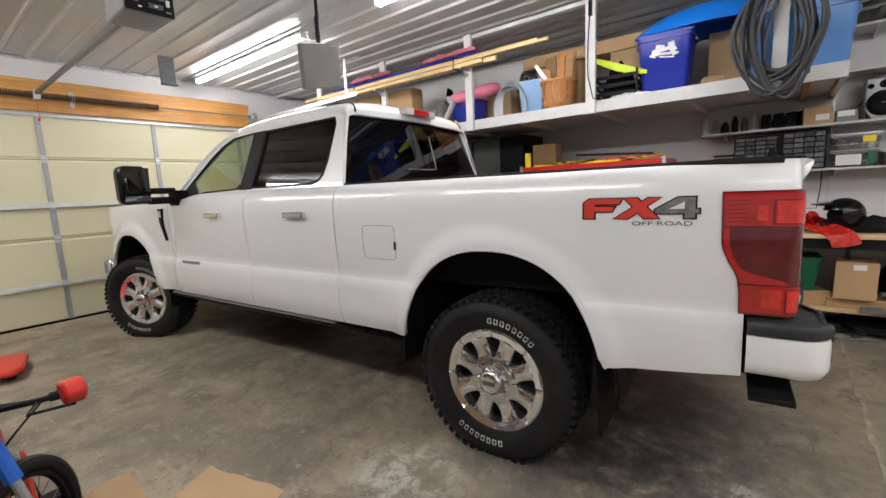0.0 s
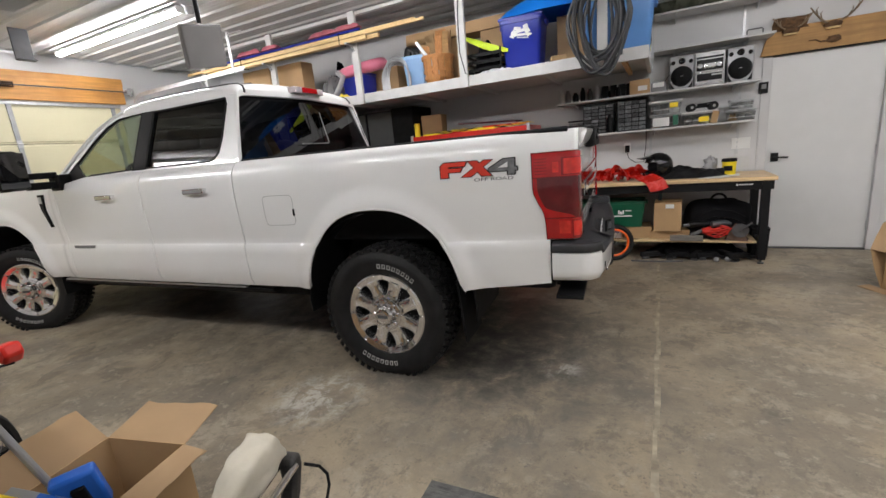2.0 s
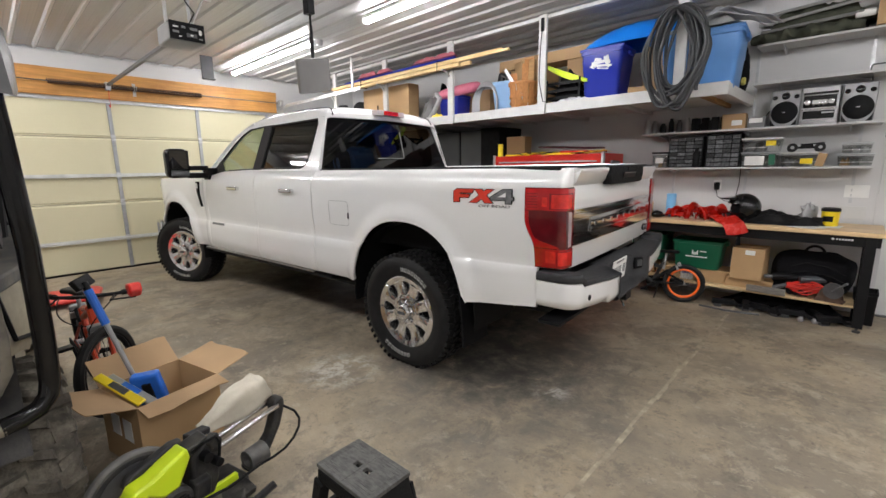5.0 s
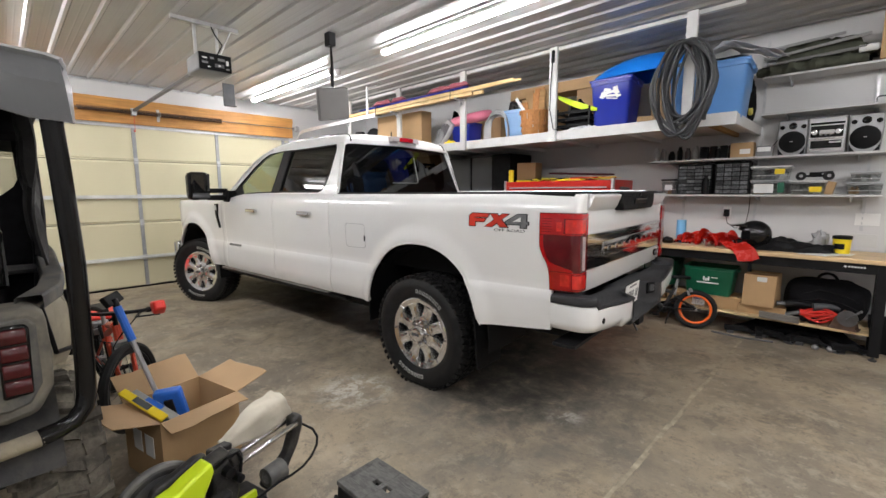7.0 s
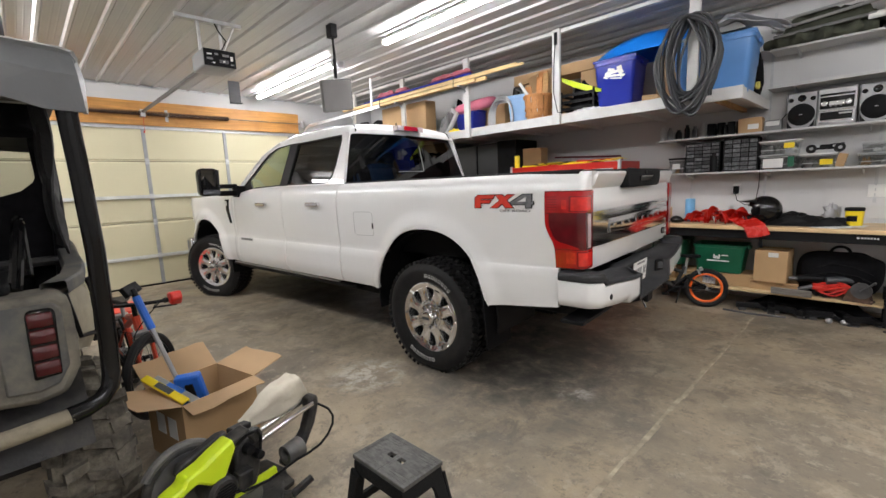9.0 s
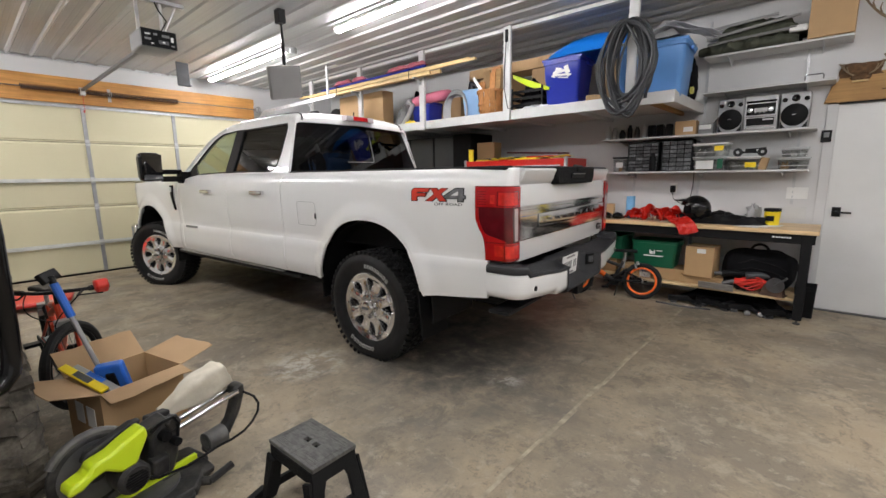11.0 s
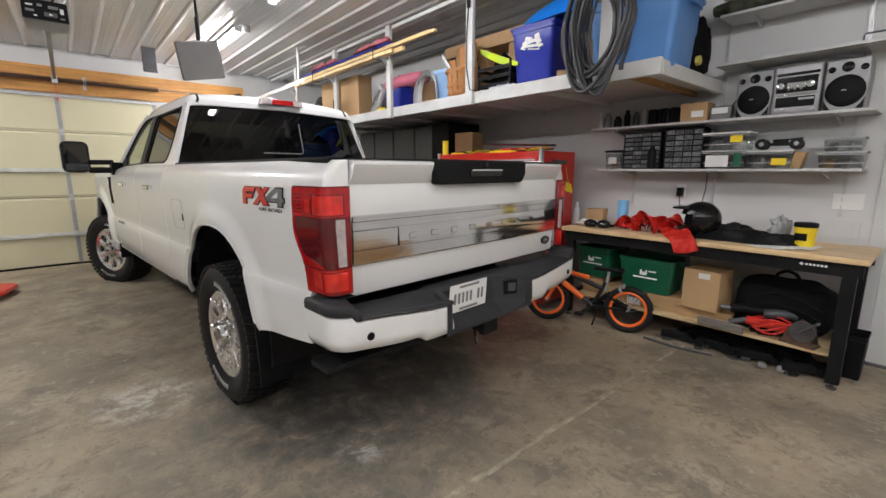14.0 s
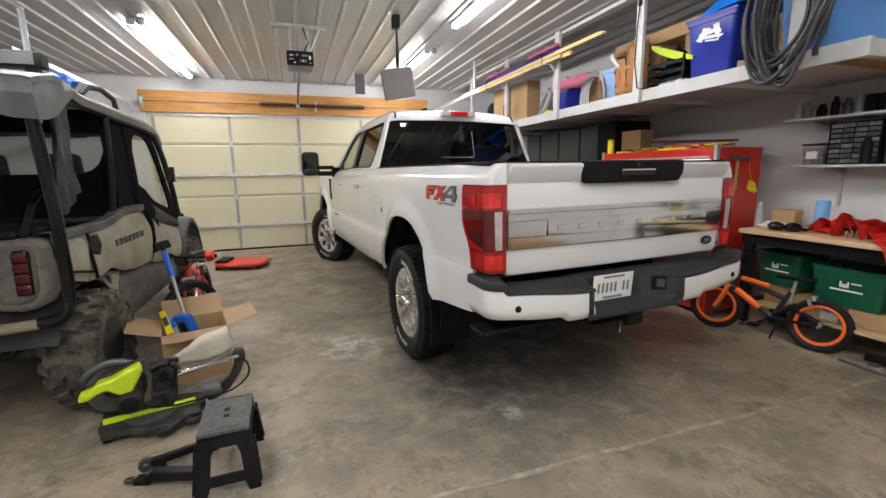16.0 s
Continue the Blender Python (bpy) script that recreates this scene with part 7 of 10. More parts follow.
eb = thing("shoulder_bag", (0.28, 5.28, OZ), label="dark cloth bag with a pale yellow oval standing behind the tote", category="bag")
bm = B()
blob(bm, (0, 0, 0.22), (0.075, 0.2, 0.24), 14, 0.3, 3, 71, flat=0.0)
part("bag_body", bm, FABRIC_BLACK, eb)
for y_, z in ((-0.11, 0.12),):
    bm = B()
    lathe(bm, [(0.0, 0.0), (0.028, 0.0), (0.034, -0.004), (0.034, -0.03), (0.0, -0.03)], 18, "X", (0.075, y_, z))
    part("oval_patch", bm, PALE_YELLOW, eb, "pale yellow oval patch")
# ---- work bench ----
BZ = 0.862
bench = thing("work_bench", (0, 0, 0), label="black steel work bench with a pale maple top and plywood shelf", category="work bench")
bm = B()
span(bm, (-0.66, 5.0, BZ - 0.038), (1.45, 5.66, BZ))
part("bench_top", bm, MAPLE, bench, "pale oiled wooden top", bevel=0.005)
bm = B()
span(bm, (-0.64, 5.03, BZ - 0.125), (1.43, 5.055, BZ - 0.039))
part("front_rail", bm, BLACK_METAL, bench, bevel=0.003)
bm = B()
span(bm, (-0.64, 5.62, BZ - 0.125), (1.43, 5.645, BZ - 0.039))
part("back_rail", bm, BLACK_METAL, bench)
for x in (-0.58, 1.37):
    for y_ in (5.055, 5.60):
        bm = B()
        span(bm, (x - 0.035, y_ - 0.03, 0.04), (x + 0.035, y_ + 0.03, BZ - 0.039))
        leg = part("leg", bm, BLACK_METAL, bench, bevel=0.004)
        bm = B()
        lathe(bm, [(0.0, 0.0), (0.028, 0.0), (0.028, 0.012), (0.01, 0.016), (0.01, 0.045), (0.0, 0.045)], 14, "Z", (x, y_, 0.0))
        part("levelling_foot", bm, STEEL_DARK, leg)
    bm = B()
    span(bm, (x - 0.02, 5.086, 0.2), (x + 0.02, 5.569, 0.24))
    part("side_rail", bm, BLACK_METAL, bench)
bm = B()
span(bm, (-0.54, 5.07, 0.2), (1.33, 5.6, 0.222))
part("lower_shelf", bm, PLY, bench, "scuffed plywood lower shelf", bevel=0.003)
bm = B()
for k in range(6):
    box(bm, (1.16 + k * 0.019, 5.028, BZ - 0.072), (0.013, 0.004, 0.013))
box(bm, (1.135, 5.028, BZ - 0.072), (0.018, 0.004, 0.015), (0, 30, 0))
part("bench_mark", bm, PAPER, bench, "white maker's mark drawn as bars")
# low black bin at the bench foot
tub("black_bin", (1.4, 5.42, 0.0), (0.16, 0.22, 0.3), BLACK, "small black bin beside the bench leg", "bin", 0, 0.9, lid=False, handles=False)

# on the bench: red nylon straps
nyl = thing("red_straps", (0.1, 5.22, BZ), label="heap of shiny red nylon webbing spilling off the bench", category="webbing")
rnd_b = random.Random(12)
bow = [(-0.26 + 0.036 * k + rnd_b.uniform(-0.02, 0.02), rnd_b.uniform(-0.08, 0.08), rnd_b.uniform(0.07, 0.17), (0.05 + 0.085 * math.sin(math.pi * (0.08 + 0.8 * k / 13))) * rnd_b.uniform(0.7, 1.15), rnd_b.uniform(-35, 35), rnd_b.uniform(0.04, 0.06)) for k in range(14)]
for k, (x0, y0, L_, h_, a_, w_) in enumerate(bow):
    bm = B()
    ca, sa = math.cos(radians(a_)), math.sin(radians(a_))
    rows_ = []
    for i in range(17):
        f_ = i / 16
        u = L_ * math.cos(math.pi * (1 - f_))
        z = 0.008 + h_ * math.sin(math.pi * f_) ** 0.7 * (1 + 0.15 * math.sin(k + 6 * f_))
        tw = 0.9 * math.sin(1.7 * k + 3.5 * f_)
        row = []
        for q in (-1, -0.5, 0, 0.5, 1):
            v = q * w_ * 0.75
            row.append((x0 + u * ca - v * sa, y0 + u * sa * 0.6 + v * ca, max(0.004, z + v * tw + 0.006 * math.sin(9 * q + k))))
        rows_.append(row)
    sheet(bm, rows_)
    part("strap", bm, FABRIC_RED, nyl, solid=0.0015, angle=60)
bm = B()
rows_ = []
for i, (x, y_, z) in enumerate(((0.12, 0.0, 0.07), (0.2, -0.09, 0.045), (0.26, -0.18, 0.02), (0.31, -0.235, -0.0), (0.34, -0.25, -0.045), (0.36, -0.255, -0.095))):
    rows_.append([Vector((x - 0.085 * s, y_ - 0.03 * s * (i < 3), z + 0.012 * s * s)) + Vector((0.0, 0, -0.02 * s)) for s in (-1, -0.5, 0, 0.5, 1)])
sheet(bm, rows_)
part("strap_end", bm, FABRIC_RED, nyl, "wide strap end hanging over the edge", solid=0.004)
# helmet
hel = thing("motorcycle_helmet", (0.445, 5.24, BZ), 200, "glossy black full-face helmet on the bench", "helmet")
bm = B()
r = bmesh.ops.create_uvsphere(bm, u_segments=32, v_segments=20, radius=0.13)
dele = []
for v in bm.verts:
    v.co = Vector((v.co.x * 1.12, v.co.y * 0.92, v.co.z * 1.08 + 0.14))
for f in list(bm.faces):
    c = f.calc_center_median()
    if c.z < 0.02 or (c.x > 0.06 and 0.09 < c.z < 0.19 and abs(c.y) < 0.11):
        dele.append(f)
bmesh.ops.delete(bm, geom=dele, context="FACES")
part("shell", bm, BLACK_GLOSS, hel, solid=0.018)
bm = B()
blob(bm, (-0.005, 0, 0.14), (0.115, 0.09, 0.11), 10, 0.05, 2, 1, flat=0.03)
part("lining", bm, FABRIC_BLACK, hel)
bm = B()
prism(bm, [(0.10, 0.02), (0.165, 0.04), (0.17, 0.08), (0.13, 0.095), (0.1, 0.08)], "Y", -0.06, 0.06)
part("chin_bar", bm, BLACK_GLOSS, hel, bevel=0.015)
bm = B()
prism(bm, [(0.08, 0.215), (0.2, 0.225), (0.2, 0.235), (0.07, 0.25)], "Y", -0.075, 0.075)
part("peak", bm, BLACK_GLOSS, hel, bevel=0.006)
bm = B()
box(bm, (0.168, 0.0, 0.065), (0.012, 0.04, 0.02))
part("chin_vent", bm, SILVER_PL, hel)
# jacket
jk = thing("black_jacket", (0.72, 5.3, BZ), label="crumpled black jacket with a strap hanging down", category="jacket")
bm = B()
crumple(bm, (0.02, 0.0, 0.0), (0.36, 0.17, 0.085), 4, 64, 40, 3.0)
part("cloth", bm, JACKET, jk, angle=70)
bm = B()
crumple(bm, (-0.1, 0.03, 0.02), (0.2, 0.1, 0.1), 9, 44, 30, 2.2)
part("hood", bm, JACKET, jk, angle=70)
bm = B()
sheet(bm, [[(-0.23 + 0.015 * s, -0.13, 0.05), (-0.24 + 0.015 * s, -0.29, 0.012), (-0.245 + 0.015 * s, -0.308, -0.03), (-0.25 + 0.012 * s, -0.306, -0.12), (-0.25 + 0.02 * s, -0.306, -0.2)] for s in (-1, 1)])
part("strap", bm, FABRIC_BLACK, jk, solid=0.004)
# yellow tub, small can, papers, foil bag
yt = thing("wipes_tub", (1.09, 5.28, BZ), label="yellow plastic tub with black lid and label", category="tub")
bm = B()
lathe(bm, [(0.0, 0.0), (0.058, 0.0), (0.064, 0.135), (0.066, 0.14), (0.0, 0.14)], 24)
part("tub_body", bm, YELLOW, yt)
bm = B()
lathe(bm, [(0.0, 0.14), (0.068, 0.14), (0.068, 0.165), (0.06, 0.17), (0.0, 0.17)], 24)
part("lid", bm, BLACK, yt)
bm = B()
sheet(bm, [[(0.0645 * math.cos(a), 0.0645 * math.sin(a), z) for a in [radians(220 + 10 * i) for i in range(8)]] for z in (0.05, 0.1)])
part("label", bm, BLACK, yt, solid=0.001)
bm = B()
span(bm, (0.97, 5.2, BZ), (1.045, 5.23, BZ + 0.085))
tagged(part("small_black_box", bm, BLACK, None, bevel=0.004), "small black box standing on the bench", "box")
pp = thing("paper_sheets", (1.0, 5.13, BZ), 12, "loose white paper sheets on the bench top", "paper")
for k in range(5):
    bm = B()
    box(bm, (0.05 * k - 0.08, 0.015 * k, 0.002 + 0.002 * k), (0.21, 0.14, 0.0015), (0, 0, 25 * k - 30))
    part("sheet", bm, PAPER, pp, smooth=False)
bm = B()
blob(bm, (0.93, 5.36, BZ + 0.09), (0.06, 0.05, 0.1), 10, 0.5, 4, 3, flat=BZ)
tagged(part("foil_bag", bm, SILVER_PL, None), "crumpled silver foil bag on the bench", "bag")
# paper roll, glasses, papers, bottle and carton at the far end
bm = B()
lathe(bm, [(0.02, 0.0), (0.048, 0.0), (0.048, 0.25), (0.02, 0.25)], 24, "Z", (-0.25, 5.36, BZ), closed=True)
tagged(part("shop_towel_roll", bm, FOAM_BLUE, None), "light blue paper shop towel roll", "towel roll")
gg = thing("goggles", (-0.38, 5.14, BZ), 10, "black goggles lying on the bench", "goggles")
for dx in (-0.06, 0.06):
    bm = B()
    blob(bm, (dx, 0, 0.035), (0.06, 0.05, 0.04), 8, 0.2, 3, 2, flat=0.002)
    part("lens", bm, BLACK_GLOSS, gg)
bm = B()
tube(bm, [(-0.1, 0.03, 0.02), (-0.12, 0.1, 0.015), (0.0, 0.14, 0.012), (0.12, 0.1, 0.015), (0.1, 0.03, 0.02)], 0.012, 6)
part("band", bm, FABRIC_BLACK, gg)
bm = B()
blob(bm, (-0.5, 5.2, BZ + 0.03), (0.11, 0.09, 0.035), 8, 0.5, 4, 5, flat=BZ + 0.001)
tagged(part("crumpled_paper", bm, PAPER, None), "crumpled white paper on the bench", "paper")
carton("cardboard_box", (-0.55, 5.42, BZ), (0.17, 0.15, 0.15), 12, "small open brown carton on the bench", tape=False)
bt = thing("water_bottle", (-0.63, 5.2, BZ), label="clear plastic water bottle on the bench", category="bottle")
bm = B()
lathe(bm, [(0.0, 0.0), (0.032, 0.0), (0.034, 0.05), (0.031, 0.09), (0.034, 0.14), (0.014, 0.18), (0.014, 0.2), (0.0, 0.2)], 18)
part("bottle_body", bm, CLEAR_TUB, bt)
bm = B()
lathe(bm, [(0.0, 0.2), (0.016, 0.2), (0.016, 0.218), (0.0, 0.218)], 14)
part("cap", bm, PAPER, bt)

# under the bench
LZ = 0.223
WLOGO = [(-0.035, 0.17, 0.012, 0.045), (-0.02, 0.16, 0.012, 0.03), (-0.005, 0.16, 0.012, 0.03), (0.01, 0.17, 0.012, 0.045), (0.06, 0.185, 0.06, 0.01), (0.0, 0.125, 0.2, 0.012)]
carton("cardboard_box", (0.25, 5.32, LZ), (0.28, 0.3, 0.125), 3, "low brown cardboard box under a green tub", tape=False)
carton("cardboard_box", (-0.085, 5.28, LZ), (0.38, 0.32, 0.12), -2, "low brown carton with blue and white label", tape=False, marks=[(0.12, 0.06, 0.12, 0.1, PAPER), (0.115, 0.085, 0.085, 0.028, BLUE_BRUSH)])
tub("green_recycling_tub", (0.09, 5.3, LZ + 0.13), (0.46, 0.34, 0.29), GREEN_TUB, "dark green plastic recycling tub with white print", "storage tub", 2, 0.86, lid=False, handles=True, logo=WLOGO)
carton("cardboard_box", (-0.44, 5.36, LZ), (0.2, 0.26, 0.16), 4, "brown carton beneath another green tub", tape=False)
tub("green_recycling_tub", (-0.42, 5.36, LZ + 0.165), (0.36, 0.36, 0.28), GREEN_TUB, "dark green plastic recycling tub with white print", "storage tub", -3, 0.86, lid=False, logo=WLOGO)
carton("cardboard_box", (0.55, 5.24, LZ + 0.09), (0.26, 0.28, 0.31), -3, "upright brown cardboard box under the bench", marks=[(0.02, 0.27, 0.08, 0.045, PAPER)])
carton("cardboard_box", (0.56, 5.3, LZ), (0.38, 0.3, 0.088), 2, "flat brown cardboard box on lower shelf", tape=False)
bm = B()
box(bm, (0.72, 5.03, LZ + 0.034), (0.3, 0.022, 0.062), (12, 0, -3))
tagged(part("wood_offcut", bm, GREY_WOOD, None, bevel=0.002), "grey wood offcut on the lower shelf", "wood offcut")
tc = thing("tool_bag", (1.02, 5.36, LZ), 4, "large black soft tool case with handle", "tool bag")
bm = B()
rows_ = []
for i in range(21):
    ph = math.pi * (i / 20 - 0.5)
    cz, rz_ = math.sin(ph), abs(math.cos(ph)) ** 0.45
    rows_.append([(0.3 * rz_ * math.copysign(abs(math.cos(a)) ** 0.6, math.cos(a)) * (1 + 0.05 * math.sin(5 * a + 2 * cz)), 0.16 * rz_ * math.copysign(abs(math.sin(a)) ** 0.6, math.sin(a)), 0.19 + 0.19 * math.copysign(abs(cz) ** 0.7, cz) + 0.012 * math.sin(4 * a + 5 * cz)) for a in [2 * math.pi * j / 36 for j in range(37)]])
sheet(bm, rows_)
for v in bm.verts:
    v.co.z = max(0.002, v.co.z)
part("bag_body", bm, FABRIC_BLACK, tc, angle=70)
bm = B()
for k in range(3):
    tube(bm, [(-0.2 + 0.02 * k, -0.15, 0.12 + 0.07 * k), (-0.05, -0.165, 0.15 + 0.08 * k), (0.12, -0.16, 0.13 + 0.075 * k), (0.22, -0.14, 0.08 + 0.07 * k)], 0.006, 6)
part("bag_piping", bm, BLACK_METAL, tc)
bm = B()
tube(bm, arc((0, -0.02, 0.375), 0.07, 0, 180, 10), 0.012, 8)
part("bag_handle", bm, BLACK, tc)
bm = B()
box(bm, (0.02, -0.145, 0.25), (0.12, 0.004, 0.012), (0, -8, 0))
part("bag_mark", bm, GREY_PL, tc)
def power_tool(at, rz, material, label):
    t = thing("power_tool", at, rz, label, "power tool", "tools on the bench shelf")
    bm = B()
    tube(bm, [(-0.1, 0, 0.15), (0.02, 0, 0.16), (0.1, 0, 0.15)], 0.032, 12)
    part("barrel", bm, material, t)
    bm = B()
    tube(bm, [(0.1, 0, 0.15), (0.16, 0, 0.148)], 0.02, 10)
    part("chuck", bm, STEEL_DARK, t)
    bm = B()
    tube(bm, [(-0.06, 0, 0.14), (-0.08, 0, 0.08), (-0.085, 0, 0.04)], 0.022, 10)
    part("grip", bm, BLACK_TEX, t)
    bm = B()
    span(bm, (-0.13, -0.035, 0.0), (-0.03, 0.035, 0.05))
    part("battery", bm, BLACK, t, bevel=0.008)
    return t


power_tool((0.84, 5.17, LZ), 200, BLACK, "dark battered cordless drill on lower shelf")
power_tool((1.04, 5.2, LZ), 25, GREY_BADGE, "dark grey cordless drill on lower shelf")
cbag = B()
crumple(cbag, (0.84, 5.3, LZ), (0.13, 0.09, 0.2), 21, 24, 18, 3.0)
tagged(part("tool_pouch", cbag, FABRIC_BLACK, None, angle=70), "limp black tool pouch on lower shelf", "pouch")
rc = thing("extension_cord", (1.0, 5.12, LZ + 0.02), label="loops of red cord on the lower shelf", category="cord")
for k in range(4):
    bm = B()
    tube(bm, [((0.11 + 0.012 * k) * math.cos(a) + 0.01 * k, 0.05 * math.sin(a), 0.05 + 0.012 * k + 0.035 * math.cos(a * 2 + k)) for a in [2 * math.pi * i / 22 for i in range(22)]], 0.007, 6, closed=True)
    part("loop", bm, RED_PLASTIC, rc)
gr_ = thing("hand_grinder", (0.98, 5.12, LZ), 14, "red and black hand power tool", "power tool")
bm = B()
tube(bm, [(-0.12, 0, 0.1), (0.0, 0, 0.09), (0.12, 0, 0.07)], 0.03, 10)
part("motor_body", bm, RED_PLASTIC, gr_)
bm = B()
tube(bm, [(0.12, 0, 0.07), (0.17, 0, 0.05)], 0.036, 10)
part("gear_head", bm, STEEL_DARK, gr_)
bm = B()
tube(bm, [(-0.12, 0, 0.1), (-0.22, 0, 0.06)], 0.02, 8)
part("cord_sleeve", bm, STEEL_DARK, gr_)
bv = thing("hand_winch", (1.17, 5.12, LZ), -10, "rusty brown hand winch with cable on lower shelf", "winch")
RUST = mat("rusty_iron", (0.11, 0.065, 0.045), 0.75, 0.2, var=0.4, scale=20, bump=0.3)
bm = B()
span(bm, (-0.1, -0.05, 0.0), (0.1, 0.06, 0.012))
for sy in (-0.05, 0.055):
    prism(bm, [(-0.09, 0.0), (0.09, 0.0), (0.06, 0.13), (-0.02, 0.16), (-0.06, 0.1)], "Y", sy - 0.004, sy + 0.004)
part("winch_frame", bm, RUST, bv)
bm = B()
lathe(bm, [(0.0, -0.045), (0.055, -0.045), (0.055, -0.04), (0.035, -0.036)] + [(0.035 + 0.005 * (k % 2), -0.034 + 0.005 * k) for k in range(15)] + [(0.035, 0.04), (0.055, 0.044), (0.055, 0.048), (0.0, 0.048)], 20, "Y", (0.0, 0.0, 0.085))
part("cable_drum", bm, RUST, bv)
bm = B()
lathe(bm, [(0.0, -0.006), (0.07, -0.006), (0.07, 0.006), (0.0, 0.006)], 22, "Y", (0.03, -0.066, 0.11))
part("gear", bm, STEEL_DARK, bv)
bm = B()
tube(bm, [(0.03, -0.07, 0.11), (0.03, -0.1, 0.11), (0.12, -0.1, 0.2), (0.12, -0.15, 0.2)], 0.009, 8)
part("crank_handle", bm, STEEL_DARK, bv)
# on the floor under the bench
def hitch_mount(at, rz, label):
    t = thing("ball_mount", at, rz, label, "ball mount", "hitch mounts under the bench")
    bm = B()
    span(bm, (-0.14, -0.026, 0.03), (0.05, 0.026, 0.08))
    part("shank", bm, BLACK_METAL, t, bevel=0.004)
    bm = B()
    prism(bm, [(0.05, 0.075), (0.09, 0.04), (0.16, 0.035), (0.16, 0.015), (0.08, 0.015), (0.05, 0.035)], "Y", -0.03, 0.03)
    part("drop_plate", bm, BLACK_METAL, t, bevel=0.003)
    bm = B()
    span(bm, (-0.12, -0.03, 0.0), (-0.06, 0.03, 0.03))
    part("nut", bm, STEEL_DARK, t, bevel=0.004)
    bm = B()
    span(bm, (0.09, -0.03, 0.0), (0.15, 0.03, 0.015))
    part("nut", bm, STEEL_DARK, t, bevel=0.004)
    return t


for k, (x, y_, rz) in enumerate(((0.42, 5.14, 20), (0.56, 5.2, 100), (0.7, 5.15, -15), (0.84, 5.2, 70), (0.97, 5.16, 10), (1.1, 5.2, -60), (1.22, 5.15, 30))):
    hitch_mount((x, y_, 0), rz, "dark steel ball mount lying beneath the bench shelf")
bm = B()
crumple(bm, (0.82, 5.38, 0.0), (0.5, 0.14, 0.15), 33, 80, 24, 4.0)
tagged(part("black_netting", bm, FABRIC_BLACK, None, angle=70), "heap of black netting beneath the bench shelf", "netting")
for k in range(2):
    bm = B()
    r = bmesh.ops.create_uvsphere(bm, u_segments=16, v_segments=10, radius=0.026)
    for v in r["verts"]:
        v.co += Vector((1.0 + 0.1 * k, 5.06 + 0.02 * k, 0.027))
    tagged(part("tow_ball", bm, SILVER_PL, None), "silver tow ball on the floor under the bench", "tow ball", "tow balls under the bench")
bm = B()
tube(bm, [(0.2, 4.98, 0.012), (0.45, 4.96, 0.012), (0.7, 5.02, 0.012)], 0.01, 8)
tagged(part("pry_bar", bm, STEEL_DARK, None), "long dark pry bar on the concrete", "pry bar")

# ---- red tool chest and black lockers ----
ch = thing("tool_chest", (0, 0, 0), label="tall red metal tool chest with tools hung on its side", category="tool chest")
bm = B()
span(bm, (-2.36, 4.92, 0.04), (-0.85, 5.46, 1.565))
part("chest_body", bm, RED_PAINT, ch, bevel=0.006)
for k in range(7):
    bm = B()
    z0 = 0.12 + k * 0.2
    span(bm, (-2.32, 4.905, z0), (-0.89, 4.919, z0 + 0.185))
    d_ = part("drawer", bm, RED_PAINT, ch, bevel=0.004)
    bm = B()
    span(bm, (-2.28, 4.892, z0 + 0.155), (-0.93, 4.904, z0 + 0.17))
    part("drawer_pull", bm, GALV, d_, "long metal pull")
bm = B()
span(bm, (-2.375, 4.90, 1.45), (-2.35, 4.93, 1.58))
part("corner_trim", bm, GALV, ch)
bm = B()
span(bm, (-0.875, 4.89, 1.40), (-0.845, 4.93, 1.585))
part("corner_trim", bm, GALV, ch)
for x in (-2.26, -0.95):
    bm = B()
    lathe(bm, [(0.0, -0.02), (0.02, -0.02), (0.02, 0.02), (0.0, 0.02)], 12, "Y", (x, 5.0, 0.021))
    lathe(bm, [(0.0, -0.02), (0.02, -0.02), (0.02, 0.02), (0.0, 0.02)], 12, "Y", (x, 5.5, 0.021))
    part("caster", bm, BLACK, ch)
hm = thing("hanging_tools", (-0.85, 5.05, 1.46), label="red hammer hanging on the tool chest side", category="hammer")
bm = B()
tube(bm, [(0.02, 0.08, 0.0), (0.02, 0.08, -0.28)], 0.014, 8)
part("hammer_handle", bm, OLD_WOOD, hm)
bm = B()
tube(bm, [(0.03, 0.0, 0.01), (0.03, 0.2, 0.0)], 0.02, 10)
part("hammer_head", bm, STEEL_DARK, hm)
tg_ = thing("yellow_tag", (-0.845, 5.3, 1.42), label="yellow warning tags hanging by a string", category="tag")
bm = B()
tube(bm, [(0, 0.0, 0.0), (0.002, 0.03, -0.12), (0, 0.06, -0.16)], 0.003, 5)
part("string", bm, YELLOW, tg_)
for k in range(3):
    bm = B()
    box(bm, (0.006 + 0.003 * k, 0.02 + 0.03 * k, -0.2 - 0.012 * k), (0.002, 0.05, 0.09), (20 * k - 15, 0, 0))
    part("tag", bm, YELLOW, tg_)
